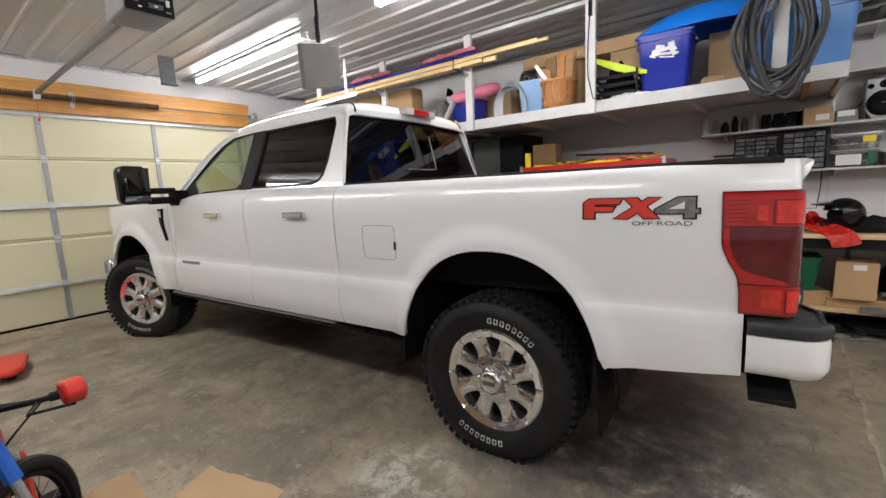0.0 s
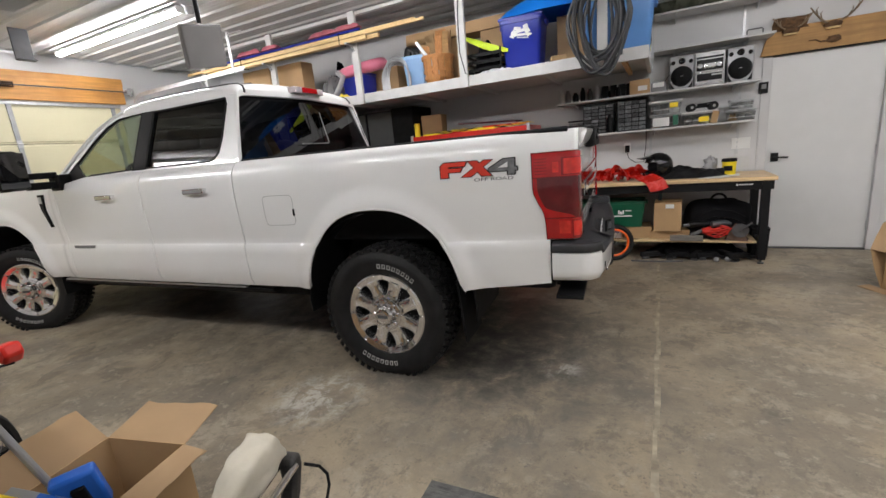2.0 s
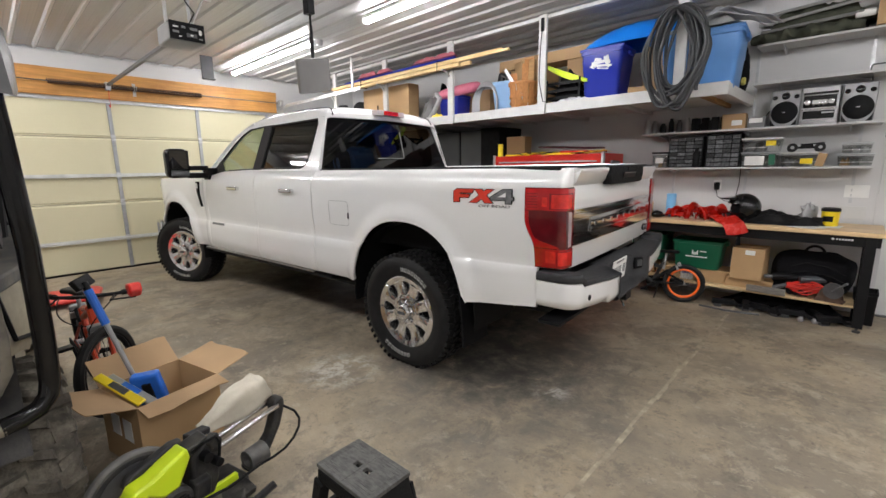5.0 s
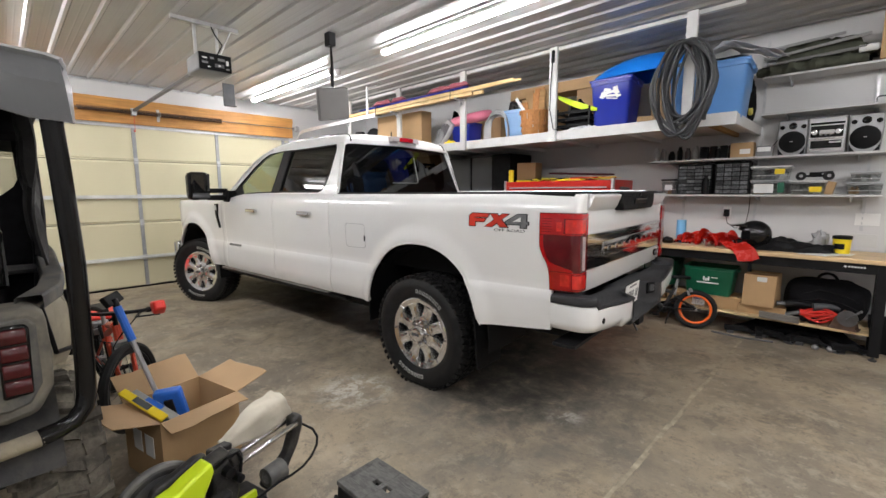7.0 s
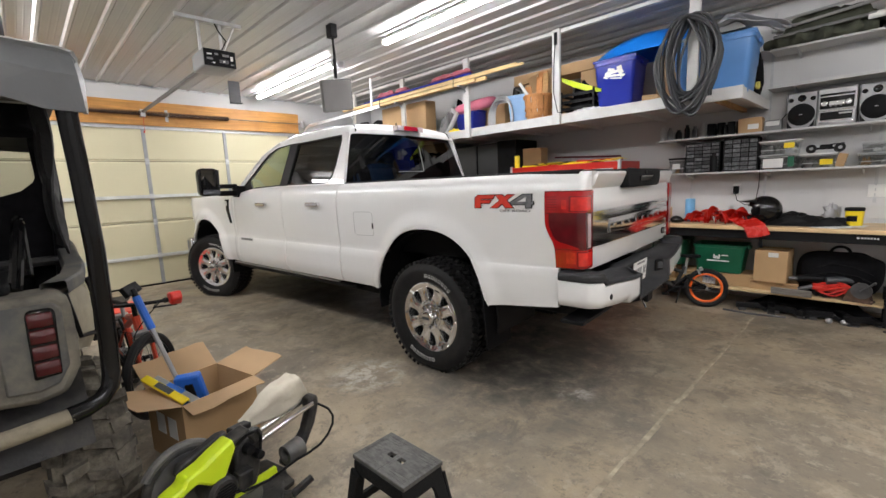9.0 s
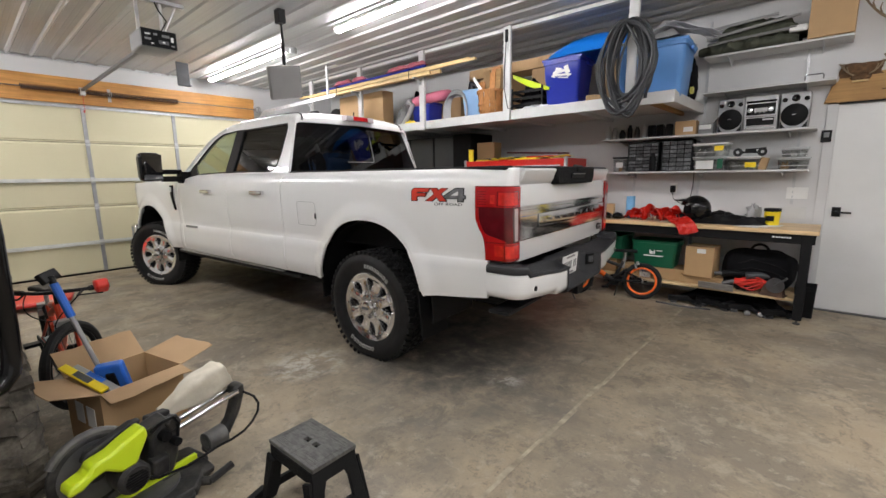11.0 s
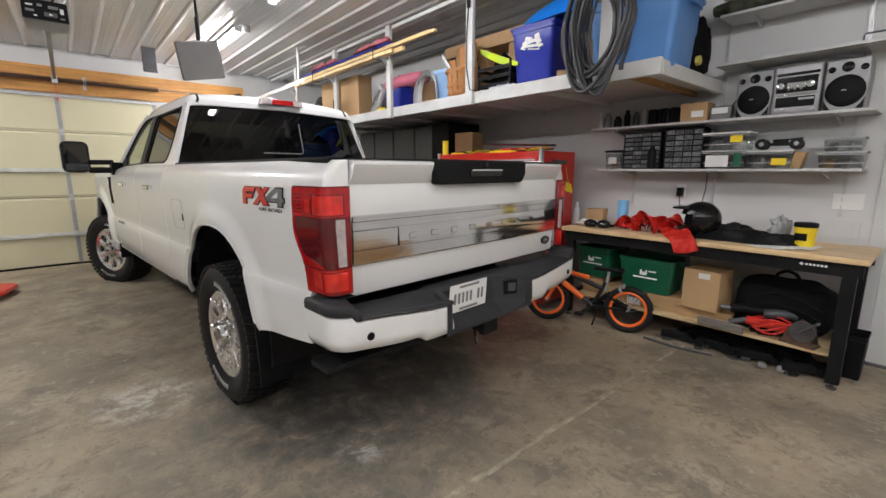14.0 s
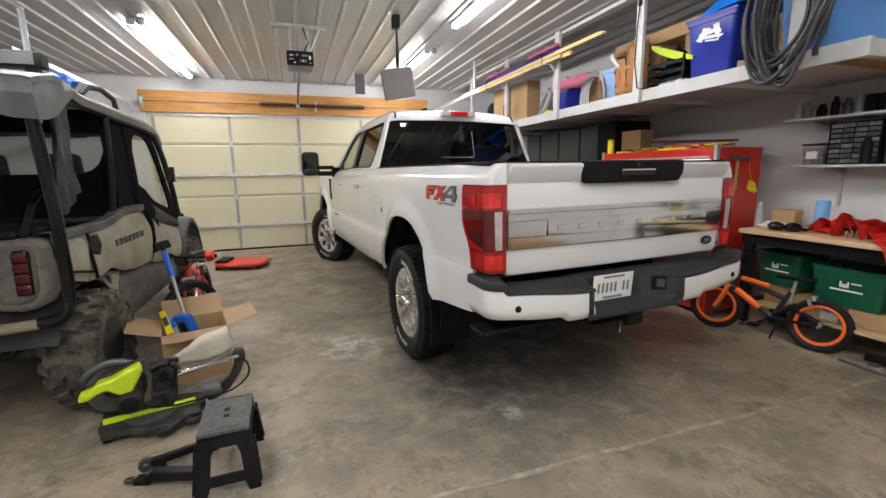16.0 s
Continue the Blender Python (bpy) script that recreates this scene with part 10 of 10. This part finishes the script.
# soft cab back with a clear window
RW = [(-0.56, 1.412), (-0.63, 1.435), (-0.675, 1.475), (-0.70, 1.53), (-0.71, 1.56), (-0.73, 1.585), (-0.735, 1.685), (0.735, 1.685), (0.73, 1.585), (0.71, 1.56), (0.70, 1.53), (0.675, 1.475), (0.63, 1.435), (0.56, 1.412)]
bm = B()
plate(bm, [(-0.745, 0.88), (0.745, 0.88), (0.765, 1.3), (0.76, 1.84), (-0.76, 1.84), (-0.765, 1.3)], [RW], lambda u, v: (0.57 + 0.012 * math.sin(u * 9) * (v < 1.4), u, v))
part("cab_back", bm, FABRIC_BLACK, utv, "black soft cab back", smooth=False, solid=0.012)
bm = B()
plate(bm, RW, [], lambda u, v: (0.574, u, v))
part("back_window", bm, GLASS_HAZY, utv, "hazy clear plastic back window", smooth=False).visible_shadow = False
# rolled-up flap and loose cab fabric behind the post
bm = B()
roll(bm, [(0.5 + 0.03 * math.sin(i), -0.7 + 1.4 * i / 24, 1.765) for i in range(25)], [0.045 + 0.008 * math.sin(i * 1.3) for i in range(25)], 14, 0.4, 14, 8)
part("rolled_flap", bm, FABRIC_BLACK, utv, "rolled black fabric flap")
for s in (-1, 1):
    cols = []
    for i in range(8):
        f_ = i / 7
        cols.append([(0.12 - 0.24 * f_ + 0.02 * math.sin(7 * v + 9 * f_), s * (0.705 + 0.02 * f_ + 0.015 * math.sin(11 * v + 15 * f_)), v) for v in [1.3 - 0.12 * f_ + (1.8 - 1.3 + 0.12 * f_) * j / 11 for j in range(12)]])
    bm = B()
    sheet(bm, [list(r) for r in zip(*cols)])
    part("side_curtain", bm, CURTAIN, utv, "creased dusty black side curtain", solid=0.008)
bm = B()
prism(bm, [(2.08, 0.6), (3.02, 0.52), (3.1, 0.7), (3.0, 0.86), (2.55, 0.97), (2.1, 1.03)], "Y", -0.46, 0.46)
part("hood", bm, MUD_BEIGE, utv, bevel=0.03)
bm = B()
prism(bm, [(1.85, 0.75), (2.08, 0.75), (2.1, 1.06), (1.95, 1.1), (1.85, 1.02)], "Y", -0.7, 0.7)
part("dash", bm, MUD_BLACK, utv, bevel=0.02)
bm = B()
cw = Vector((1.6, 0.4, 1.12))
tube(bm, [cw + Vector((0.08 * math.sin(a), 0.17 * math.cos(a), 0.15 * math.sin(a))) for a in [2 * math.pi * i / 20 for i in range(20)]], 0.015, 8, closed=True)
tube(bm, [cw, cw + Vector((0.3, 0, -0.1))], 0.025, 8)
tube(bm, [cw + Vector((0, -0.16, 0)), cw + Vector((0, 0.16, 0))], 0.012, 6)
part("steering_wheel", bm, BLACK, utv)
bm = B()
tube(bm, [(3.0, -0.5, 0.5), (3.13, -0.3, 0.7), (3.13, 0.3, 0.7), (3.0, 0.5, 0.5)], 0.024, 8)
part("front_bumper", bm, MUD_BLACK, utv)
for x in (0.0, 2.5):
    bm = B()
    tube(bm, [(x, -0.55, 0.35), (x, 0.55, 0.35)], 0.035, 8)
    for s in (-1, 1):
        tube(bm, [(x + 0.1, s * 0.5, 0.38), (x + 0.15, s * 0.38, 0.75)], 0.03, 8)
    part("suspension", bm, MUD_BLACK, utv)
# black ribbed tool case in the cargo bed
tc_ = thing("tool_case", (-0.98, -0.20, 0.901), 176, "black ribbed plastic tool case in the cart's cargo bed", "tool case")
bm = B()
span(bm, (-0.2, -0.16, 0.0), (0.22, 0.16, 0.17))
part("case_body", bm, BLACK_TEX, tc_, bevel=0.02)
bm = B()
span(bm, (-0.205, -0.165, 0.172), (0.225, 0.165, 0.215))
part("case_lid", bm, BLACK_TEX, tc_, bevel=0.015)
for k in range(4):
    bm = B()
    span(bm, (-0.214, -0.13, 0.03 + 0.035 * k), (-0.199, 0.13, 0.042 + 0.035 * k))
    part("case_rib", bm, MUD_BLACK, tc_, bevel=0.003)
bm = B()
tube(bm, [(0.0, -0.1, 0.215), (0.0, -0.1, 0.25), (0.0, 0.1, 0.25), (0.0, 0.1, 0.215)], 0.01, 8)
part("case_handle", bm, BLACK_GLOSS, tc_, "glossy carrying handle")
# blue cloth left on the cart's roof
bm = B()
blob(bm, (0.0, 0.0, 0.045), (0.12, 0.08, 0.05), 9, 0.5, 3, 41, flat=0.0)
cl = tagged(part("blue_cloth", bm, BLUE_BRUSH, None), "crumpled blue cloth on the cart roof", "cloth")
cl.matrix_basis = pose(-1.3, 0.05, 1.902, 0, 0, 20)
# dark gear in the cargo bed
bm = B()
roll(bm, [(-0.2 + 0.5 * i / 20, 0.25 + 0.02 * math.sin(i), 0.98) for i in range(21)], [0.03 + 0.2 * math.sin(math.pi * (0.06 + 0.88 * i / 20)) ** 0.5 for i in range(21)], 22, 0.5, 8, 5, 0.902, 0.6)
gear = tagged(part("gear_bag", bm, FABRIC_BLACK, None), "black gear bag in the cart's cargo bed", "bag")
gear.matrix_basis = pose(-1.06, -0.60, 0, 0, 0, 180)
# a brown carton and odds in the cargo bed
carton("cardboard_box", (-1.05, -0.75, 0.901), (0.3, 0.3, 0.22), 8, "brown cardboard box in the cart's cargo bed", tape=False)
# ---- open carton with snow brush ----
bx = open_carton("cardboard_box", (-1.32, 0.605, 0), (0.385, 0.40, 0.352), 13, "open brown cardboard box with flaps folded out", [("-x", 0.17, 42), ("+y", 0.2, 12), ("+x", 0.1, -12), ("-y", 0.2, 18)])
for u, v in ((-0.05, 0.2), (0.07, 0.2)):
    bm = B()
    box(bm, (u, -0.2015, v), (0.085, 0.002, 0.11))
    part("label", bm, PAPER, bx, "white shipping label", smooth=False)
br = thing("snow_brush", (-1.37, 0.555, 0.0), label="blue snow brush with silver handle leaning in the box", category="snow brush")
a0, a1 = Vector((-0.02, 0.02, 0.12)), Vector((-0.225, -0.155, 0.865))
bm = B()
tube(bm, [a0, a0 + (a1 - a0) * 0.78], 0.0125, 10)
part("pole", bm, SILVER_PL, br, "silver aluminium pole")
bm = B()
tube(bm, [a0 + (a1 - a0) * 0.72, a0 + (a1 - a0) * 0.97], 0.02, 10)
part("grip", bm, BLUE_BRUSH, br, "blue foam grip")
bm = B()
d = (a1 - a0).normalized()
box(bm, a1 + Vector((-0.02, -0.01, 0.015)), (0.03, 0.11, 0.06), (10, -30, 40))
tube(bm, [a0 + (a1 - a0) * 0.95, a1 + d * 0.02], 0.017, 8)
part("ice_scraper", bm, BLACK, br, "black ice scraper blade", bevel=0.005)
bm = B()
box(bm, (0.05, 0.0, 0.335), (0.055, 0.13, 0.18), (6, 14, -30))
hd = part("brush_head", bm, BLUE_BRUSH, br, "blue moulded brush head", bevel=0.012)
bm = B()
box(bm, (0.077, -0.01, 0.325), (0.02, 0.04, 0.1), (6, 14, -30))
part("head_slot", bm, BLACK, hd, bevel=0.004)
wb = thing("wiper_blade_pack", (-1.31, 0.43, 0.365), label="yellow and silver wiper blade packages in the box", category="wiper blade")
for k in range(2):
    bm = B()
    box(bm, (-0.01 + 0.02 * k, -0.0 + 0.045 * k, 0.01 - 0.012 * k), (0.34, 0.042, 0.014), (18, 13, 21))
    part("pack", bm, YELLOW if k == 0 else SILVER_PL, wb, bevel=0.004)
    bm = B()
    box(bm, (-0.01 + 0.02 * k, -0.0 + 0.045 * k, 0.014 - 0.012 * k), (0.12, 0.03, 0.0145), (18, 13, 21))
    part("pack_label", bm, BLUE_BRUSH if k else GREY_BADGE, wb)

# ---- sliding mitre saw standing on the floor ----
saw = thing("mitre_saw", (-0.62, 0.40, 0), 13, "lime green and black sliding mitre saw with dust bag", "mitre saw")
# own frame: y along the slide rails, x to the open side
SAW_DARK = mat("scuffed_dark_saw_plastic", (0.02, 0.02, 0.021), 0.5, var=0.3, scale=18, bump=0.12, stain=(0.11, 0.1, 0.085), stain_amt=0.5, stain_scale=11, spec=0.3)
SAW_GREY = mat("dusty_grey_saw_metal", (0.10, 0.10, 0.10), 0.5, 0.3, var=0.25, scale=16, bump=0.1, stain=(0.2, 0.185, 0.15), stain_amt=0.5, stain_scale=9)
bm = B()
prism(bm, [(-0.12, -0.14), (0.06, -0.15), (0.10, -0.05), (0.20, 0.06), (0.22, 0.2), (0.12, 0.30), (0.05, 0.36), (-0.10, 0.36), (-0.15, 0.2), (-0.15, -0.05)], "Z", 0.025, 0.07)
part("base", bm, SAW_DARK, saw, bevel=0.01)
bm = B()
lathe(bm, [(0.0, 0.071), (0.13, 0.071), (0.13, 0.082), (0.0, 0.082)], 32, "Z", (0.03, 0.09, 0))
part("turntable", bm, SAW_GREY, saw)
bm = B()
prism(bm, [(0.025, 0.071), (0.055, 0.071), (0.05, 0.105), (0.03, 0.105)], "Y", -0.125, 0.31)
part("fence", bm, LIME, saw, "lime green fence strip", bevel=0.003)
for y0, y1 in ((-0.13, 0.02), (0.14, 0.33)):
    bm = B()
    prism(bm, [(0.06, 0.035), (0.14, 0.03), (0.15, 0.06), (0.062, 0.085)], "Y", y0, y1)
    part("table_wing", bm, SAW_DARK, saw, bevel=0.005)
bm = B()
prism(bm, [(0.12, 0.10), (0.25, 0.12), (0.25, 0.17), (0.12, 0.26)], "Z", 0.03, 0.062)
part("mitre_arm", bm, SAW_DARK, saw, bevel=0.008)
bm = B()
tube(bm, [(0.19, 0.28, 0.035), (0.205, 0.38, 0.06)], 0.017, 8)
tube(bm, [(0.15, 0.25, 0.035), (0.19, 0.28, 0.035)], 0.02, 8)
part("lock_lever", bm, SAW_DARK, saw)
for sy in (-0.11, 0.31):
    bm = B()
    box(bm, (0.0, sy, 0.0135), (0.22, 0.04, 0.025))
    part("foot", bm, BLACK, saw, bevel=0.006)
bm = B()
lathe(bm, [(0.0, -0.018), (0.138, -0.018), (0.15, -0.008), (0.15, 0.008), (0.138, 0.018), (0.0, 0.018)], 48, "X", (-0.02, -0.06, 0.245))
gd = part("blade_guard", bm, SAW_DARK, saw, "round dark blade guard", bevel=0.004)
bm = B()
tube(bm, [(-0.02, -0.06 + 0.149 * math.cos(radians(a)), 0.245 + 0.149 * math.sin(radians(a))) for a in range(35, 150, 6)], 0.018, 10)
part("guard_rim", bm, SAW_GREY, gd, "worn grey guard rim")
bm = B()
lathe(bm, [(0.05, -0.021), (0.125, -0.021), (0.125, -0.0185), (0.05, -0.0185)], 40, "X", (0.02, -0.06, 0.245), closed=True)
part("saw_blade", bm, STEEL_DARK, gd)
bm = B()
lathe(bm, [(0.0, -0.06), (0.055, -0.055), (0.062, -0.02), (0.062, 0.06), (0.05, 0.075), (0.0, 0.08)], 28, "X", (0.07, 0.015, 0.205))
mt = part("motor", bm, SAW_DARK, saw, "dark vented motor housing")
for k in range(7):
    bm = B()
    box(bm, (0.15, 0.015, 0.17 + k * 0.011), (0.006, 0.085 - 0.004 * abs(k - 3) ** 2, 0.004))
    part("vent", bm, BLACK, mt)
bm = B()
prism(bm, [(-0.195, 0.262), (-0.19, 0.298), (-0.13, 0.315), (-0.115, 0.342), (-0.05, 0.352), (0.0, 0.375), (0.075, 0.402), (0.085, 0.36), (0.062, 0.315), (0.045, 0.285), (0.035, 0.262), (-0.025, 0.255), (-0.05, 0.275), (-0.075, 0.296), (-0.12, 0.284), (-0.15, 0.263)], "X", 0.055, 0.135)
hh = part("handle_housing", bm, LIME, saw, "bright lime green handle housing", bevel=0.012)
bm = B()
prism(bm, [(-0.01, 0.26), (0.045, 0.275), (0.04, 0.305), (-0.005, 0.29)], "X", 0.12, 0.129)
part("housing_plate", bm, SAW_GREY, hh)
bm = B()
prism(bm, [(-0.12, 0.325), (-0.10, 0.36), (0.06, 0.405), (0.10, 0.40), (0.085, 0.375), (0.03, 0.35), (-0.08, 0.322)], "X", 0.02, 0.06)
part("top_cover", bm, SAW_DARK, saw, bevel=0.01)
bm = B()
prism(bm, [(0.10, 0.1), (0.2, 0.09), (0.23, 0.16), (0.24, 0.30), (0.18, 0.34), (0.12, 0.30)], "X", -0.06, 0.06)
part("pivot_arm", bm, SAW_DARK, saw, bevel=0.014)
for c_, s_, r_ in (((0.02, 0.155, 0.335), (0.07, 0.09, 0.04), (12, 8, 0)), ((0.045, 0.215, 0.315), (0.05, 0.06, 0.05), (20, -10, 15)), ((-0.035, 0.20, 0.335), (0.05, 0.1, 0.03), (-8, 0, 10)), ((0.06, 0.14, 0.16), (0.05, 0.07, 0.09), (0, 12, 0))):
    bm = B()
    box(bm, c_, s_, r_)
    part("bracket", bm, SAW_DARK, saw, bevel=0.008)
bm = B()
tube(bm, [(0.07, 0.12, 0.33), (0.09, 0.16, 0.36), (0.08, 0.21, 0.355), (0.07, 0.235, 0.31), (0.075, 0.22, 0.24)], 0.007, 8)
part("cable", bm, BLACK, saw)
for c_, r_ in (((0.065, 0.17, 0.285), 0.024), ((0.07, 0.21, 0.24), 0.02)):
    bm = B()
    lathe(bm, [(0.0, -0.03), (r_ * 0.9, -0.03), (r_, 0.0), (r_ * 0.9, 0.03), (0.0, 0.034)], 16, "X", c_)
    part("lock_knob", bm, BLACK, saw)
for dx in (-0.03, 0.035):
    bm = B()
    tube(bm, [(dx, 0.15, 0.255), (dx - 0.005, 0.56, 0.30)], 0.013, 14)
    part("slide_rail", bm, CHROME, saw, "chrome slide rail")
bm = B()
prism(bm, [(0.535, 0.325), (0.575, 0.34), (0.60, 0.325), (0.60, 0.28), (0.565, 0.19), (0.50, 0.10), (0.42, 0.055), (0.37, 0.05), (0.37, 0.08), (0.43, 0.105), (0.505, 0.17), (0.54, 0.25)], "X", -0.03, 0.035)
part("rail_end", bm, SAW_DARK, saw, "dark rear rail bracket", bevel=0.014)
bm = B()
lathe(bm, [(0.028, -0.05), (0.045, -0.05), (0.05, 0.04), (0.03, 0.05)], 20, "Y", (0.06, 0.40, 0.14), closed=True)
part("dust_port", bm, SAW_GREY, saw)
bm = B()
rr = []
for i in range(15):
    u = i / 14
    c = Vector((-0.07 + 0.02 * u, 0.235 + 0.30 * u, 0.315 + 0.085 * u))
    w_ = 0.026 + 0.036 * smooth01(u * 1.3)
    h_ = 0.024 + 0.04 * smooth01(u * 1.5) - 0.006 * smooth01((u - 0.9) / 0.1)
    ring_ = []
    for k in range(28):
        a = 2 * math.pi * k / 28
        ca, sa = math.cos(a), math.sin(a)
        f_ = (abs(ca) ** 9 + abs(sa) ** 9) ** (-1 / 9)
        nn = 1 + 0.22 * noise.noise(Vector((u * 6, ca * 2, sa * 2)))
        ring_.append(c + Vector((w_ * ca * f_ * nn, -0.3 * h_ * sa * f_, h_ * sa * f_ * nn)))
    rr.append(ring_ + [ring_[0]])
rr.append([Vector(c) + (p_ - c) * 0.9 + Vector((0, 0.003, 0.001)) for p_ in rr[-1]])
rr.append([Vector(c) + (p_ - c) * 0.04 + Vector((0, 0.005, 0.002)) for p_ in rr[-2]])
sheet(bm, rr)
bmesh.ops.remove_doubles(bm, verts=bm.verts, dist=1e-5)
part("dust_bag", bm, BAG_CLOTH, saw, "limp off-white dust bag", angle=70)
bm = B()
tube(bm, [(0.06, 0.57, 0.30), (0.10, 0.60, 0.27), (0.125, 0.605, 0.235), (0.135, 0.59, 0.2), (0.14, 0.55, 0.165), (0.138, 0.50, 0.14), (0.125, 0.44, 0.125), (0.11, 0.38, 0.12), (0.12, 0.22, 0.12), (0.13, 0.10, 0.15), (0.11, 0.05, 0.19)], 0.006, 8)
part("power_cord", bm, BLACK, saw)

# ---- folding step stool ----
stool = thing("step_stool", (-0.05, 0.975, 0), 2, "worn dark grey folding plastic step stool", "step stool")
WORN = mat("worn_dark_plastic", (0.075, 0.074, 0.07), 0.65, var=0.45, scale=16, bump=0.2, bscale=160, stain=(0.14, 0.135, 0.125), stain_amt=0.5, stain_scale=40, stretch=(1.5, 6, 1))
for s in (-1, 1):
    bm = B()
    plate(bm, [(0.0 if s > 0 else -0.16, -0.105), (0.16 if s > 0 else 0.0, -0.105), (0.16 if s > 0 else 0.0, 0.105), (0.0 if s > 0 else -0.16, 0.105)],
          [[(s * 0.03 - 0.018, -0.012), (s * 0.03 + 0.018, -0.012), (s * 0.03 + 0.018, 0.012), (s * 0.03 - 0.018, 0.012)]], lambda u, v: (u, v, 0.272), 0.018, (0, 0, 1))
    tp = part("step_half", bm, WORN, stool, "scuffed grey half of the top", bevel=0.003)
    for k in range(3):
        bm = B()
        m_ = 0.012 + k * 0.014
        for lo, hi in (((0.01 + m_, -0.1 + m_), (0.15 - m_ * 0.5, -0.095 + m_)), ((0.15 - m_ * 0.5, -0.1 + m_), (0.153 - m_ * 0.5, 0.1 - m_)), ((0.01 + m_, 0.095 - m_), (0.15 - m_ * 0.5, 0.1 - m_))):
            span(bm, (min(s * lo[0], s * hi[0]), lo[1], 0.2901), (max(s * lo[0], s * hi[0]), hi[1], 0.2912))
        part("tread_rib", bm, WORN, tp, smooth=False)
    # end panels with an opening, splayed outwards
    bm = B()
    plate(bm, [(-0.1, 0.27), (0.1, 0.27), (0.135, 0.0), (0.085, 0.0), (0.07, 0.045), (-0.07, 0.045), (-0.085, 0.0), (-0.135, 0.0)],
          [[(-0.06, 0.17), (-0.045, 0.21), (0.045, 0.21), (0.06, 0.17), (0.068, 0.085), (-0.068, 0.085)]], lambda u, v, s_=s: (s_ * (0.15 + 0.045 * (1 - v / 0.27)), u, v), 0.022, (-s, 0, 0))
    part("end_panel", bm, BLACK_TEX, stool, "black moulded end panel", bevel=0.004)
    bm = B()
    prism(bm, [(-0.15, 0.27), (0.15, 0.27), (0.155, 0.235), (0.11, 0.215), (-0.11, 0.215), (-0.155, 0.235)], "Y", s * 0.1 - 0.006, s * 0.1 + 0.006)
    part("side_panel", bm, BLACK_TEX, stool, bevel=0.003)
    for t_ in (-1, 1):
        bm = B()
        prism(bm, [(t_ * 0.11, 0.216), (t_ * 0.155, 0.236), (t_ * 0.19, 0.03), (t_ * 0.165, 0.03)], "Y", s * 0.112 - 0.006, s * 0.112 + 0.006)
        for v in bm.verts:
            v.co.y += s * 0.025 * (1 - v.co.z / 0.27)
        part("leg_web", bm, BLACK_TEX, stool)

# ---- black steel bars by the stool ----
br1 = thing("ball_mount", (-0.06, 0.66, 0), 72, "black steel trailer ball mount on the floor", "ball mount")
bm = B()
span(bm, (-0.02, -0.025, 0.02), (0.2, 0.025, 0.065))
span(bm, (-0.1, -0.025, 0.0), (-0.02, 0.025, 0.025))
box(bm, (-0.025, 0, 0.035), (0.06, 0.05, 0.025), (0, -35, 0))
part("shank", bm, BLACK_METAL, br1, bevel=0.004)
bm = B()
lathe(bm, [(0.012, -0.004), (0.022, -0.004), (0.022, 0.004), (0.012, 0.004)], 16, "Z", (-0.13, 0, 0.012), closed=True)
tube(bm, [(-0.11, 0, 0.012), (-0.06, 0, 0.014)], 0.008, 6)
part("pin_ring", bm, STEEL_DARK, br1)
br2 = thing("tow_bar", (-0.2, 0.7, 0), 110, "dark steel tow bar with eyelet on the floor", "tow bar")
bm = B()
span(bm, (-0.1, -0.016, 0.02), (0.16, 0.016, 0.055))
part("bar", bm, BLACK_METAL, br2, bevel=0.004)
bm = B()
lathe(bm, [(0.012, -0.012), (0.03, -0.012), (0.03, 0.012), (0.012, 0.012)], 18, "Y", (-0.12, 0, 0.036), closed=True)
part("eyelet", bm, STEEL_DARK, br2)
bm = B()
span(bm, (0.13, -0.02, 0.0), (0.17, 0.02, 0.02))
span(bm, (-0.08, -0.02, 0.0), (-0.04, 0.02, 0.02))
part("bar_foot", bm, BLACK_METAL, br2)

# ---- red mechanic's creeper ----
cr = thing("mechanic_creeper", (-5.05, 0.52, 0), 78, "red plastic mechanic's creeper on the floor", "creeper")
bm = B()
prism(bm, [(-0.38, -0.1), (-0.3, -0.26), (-0.1, -0.3), (0.3, -0.3), (0.36, -0.2), (0.36, 0.2), (0.3, 0.3), (-0.1, 0.3), (-0.3, 0.26), (-0.38, 0.1)], "Z", 0.05, 0.095)
body = part("creeper_body", bm, RED_PLASTIC, cr, bevel=0.02)
bm = B()
box(bm, (-0.26, 0, 0.115), (0.16, 0.34, 0.035))
part("headrest", bm, BLACK, body, bevel=0.01)
for x in (-0.3, 0.28):
    for y_ in (-0.2, 0.2):
        bm = B()
        lathe(bm, [(0.0, -0.012), (0.028, -0.012), (0.028, 0.012), (0.0, 0.012)], 14, "Y", (x, y_, 0.029))
        part("caster", bm, BLACK, cr)
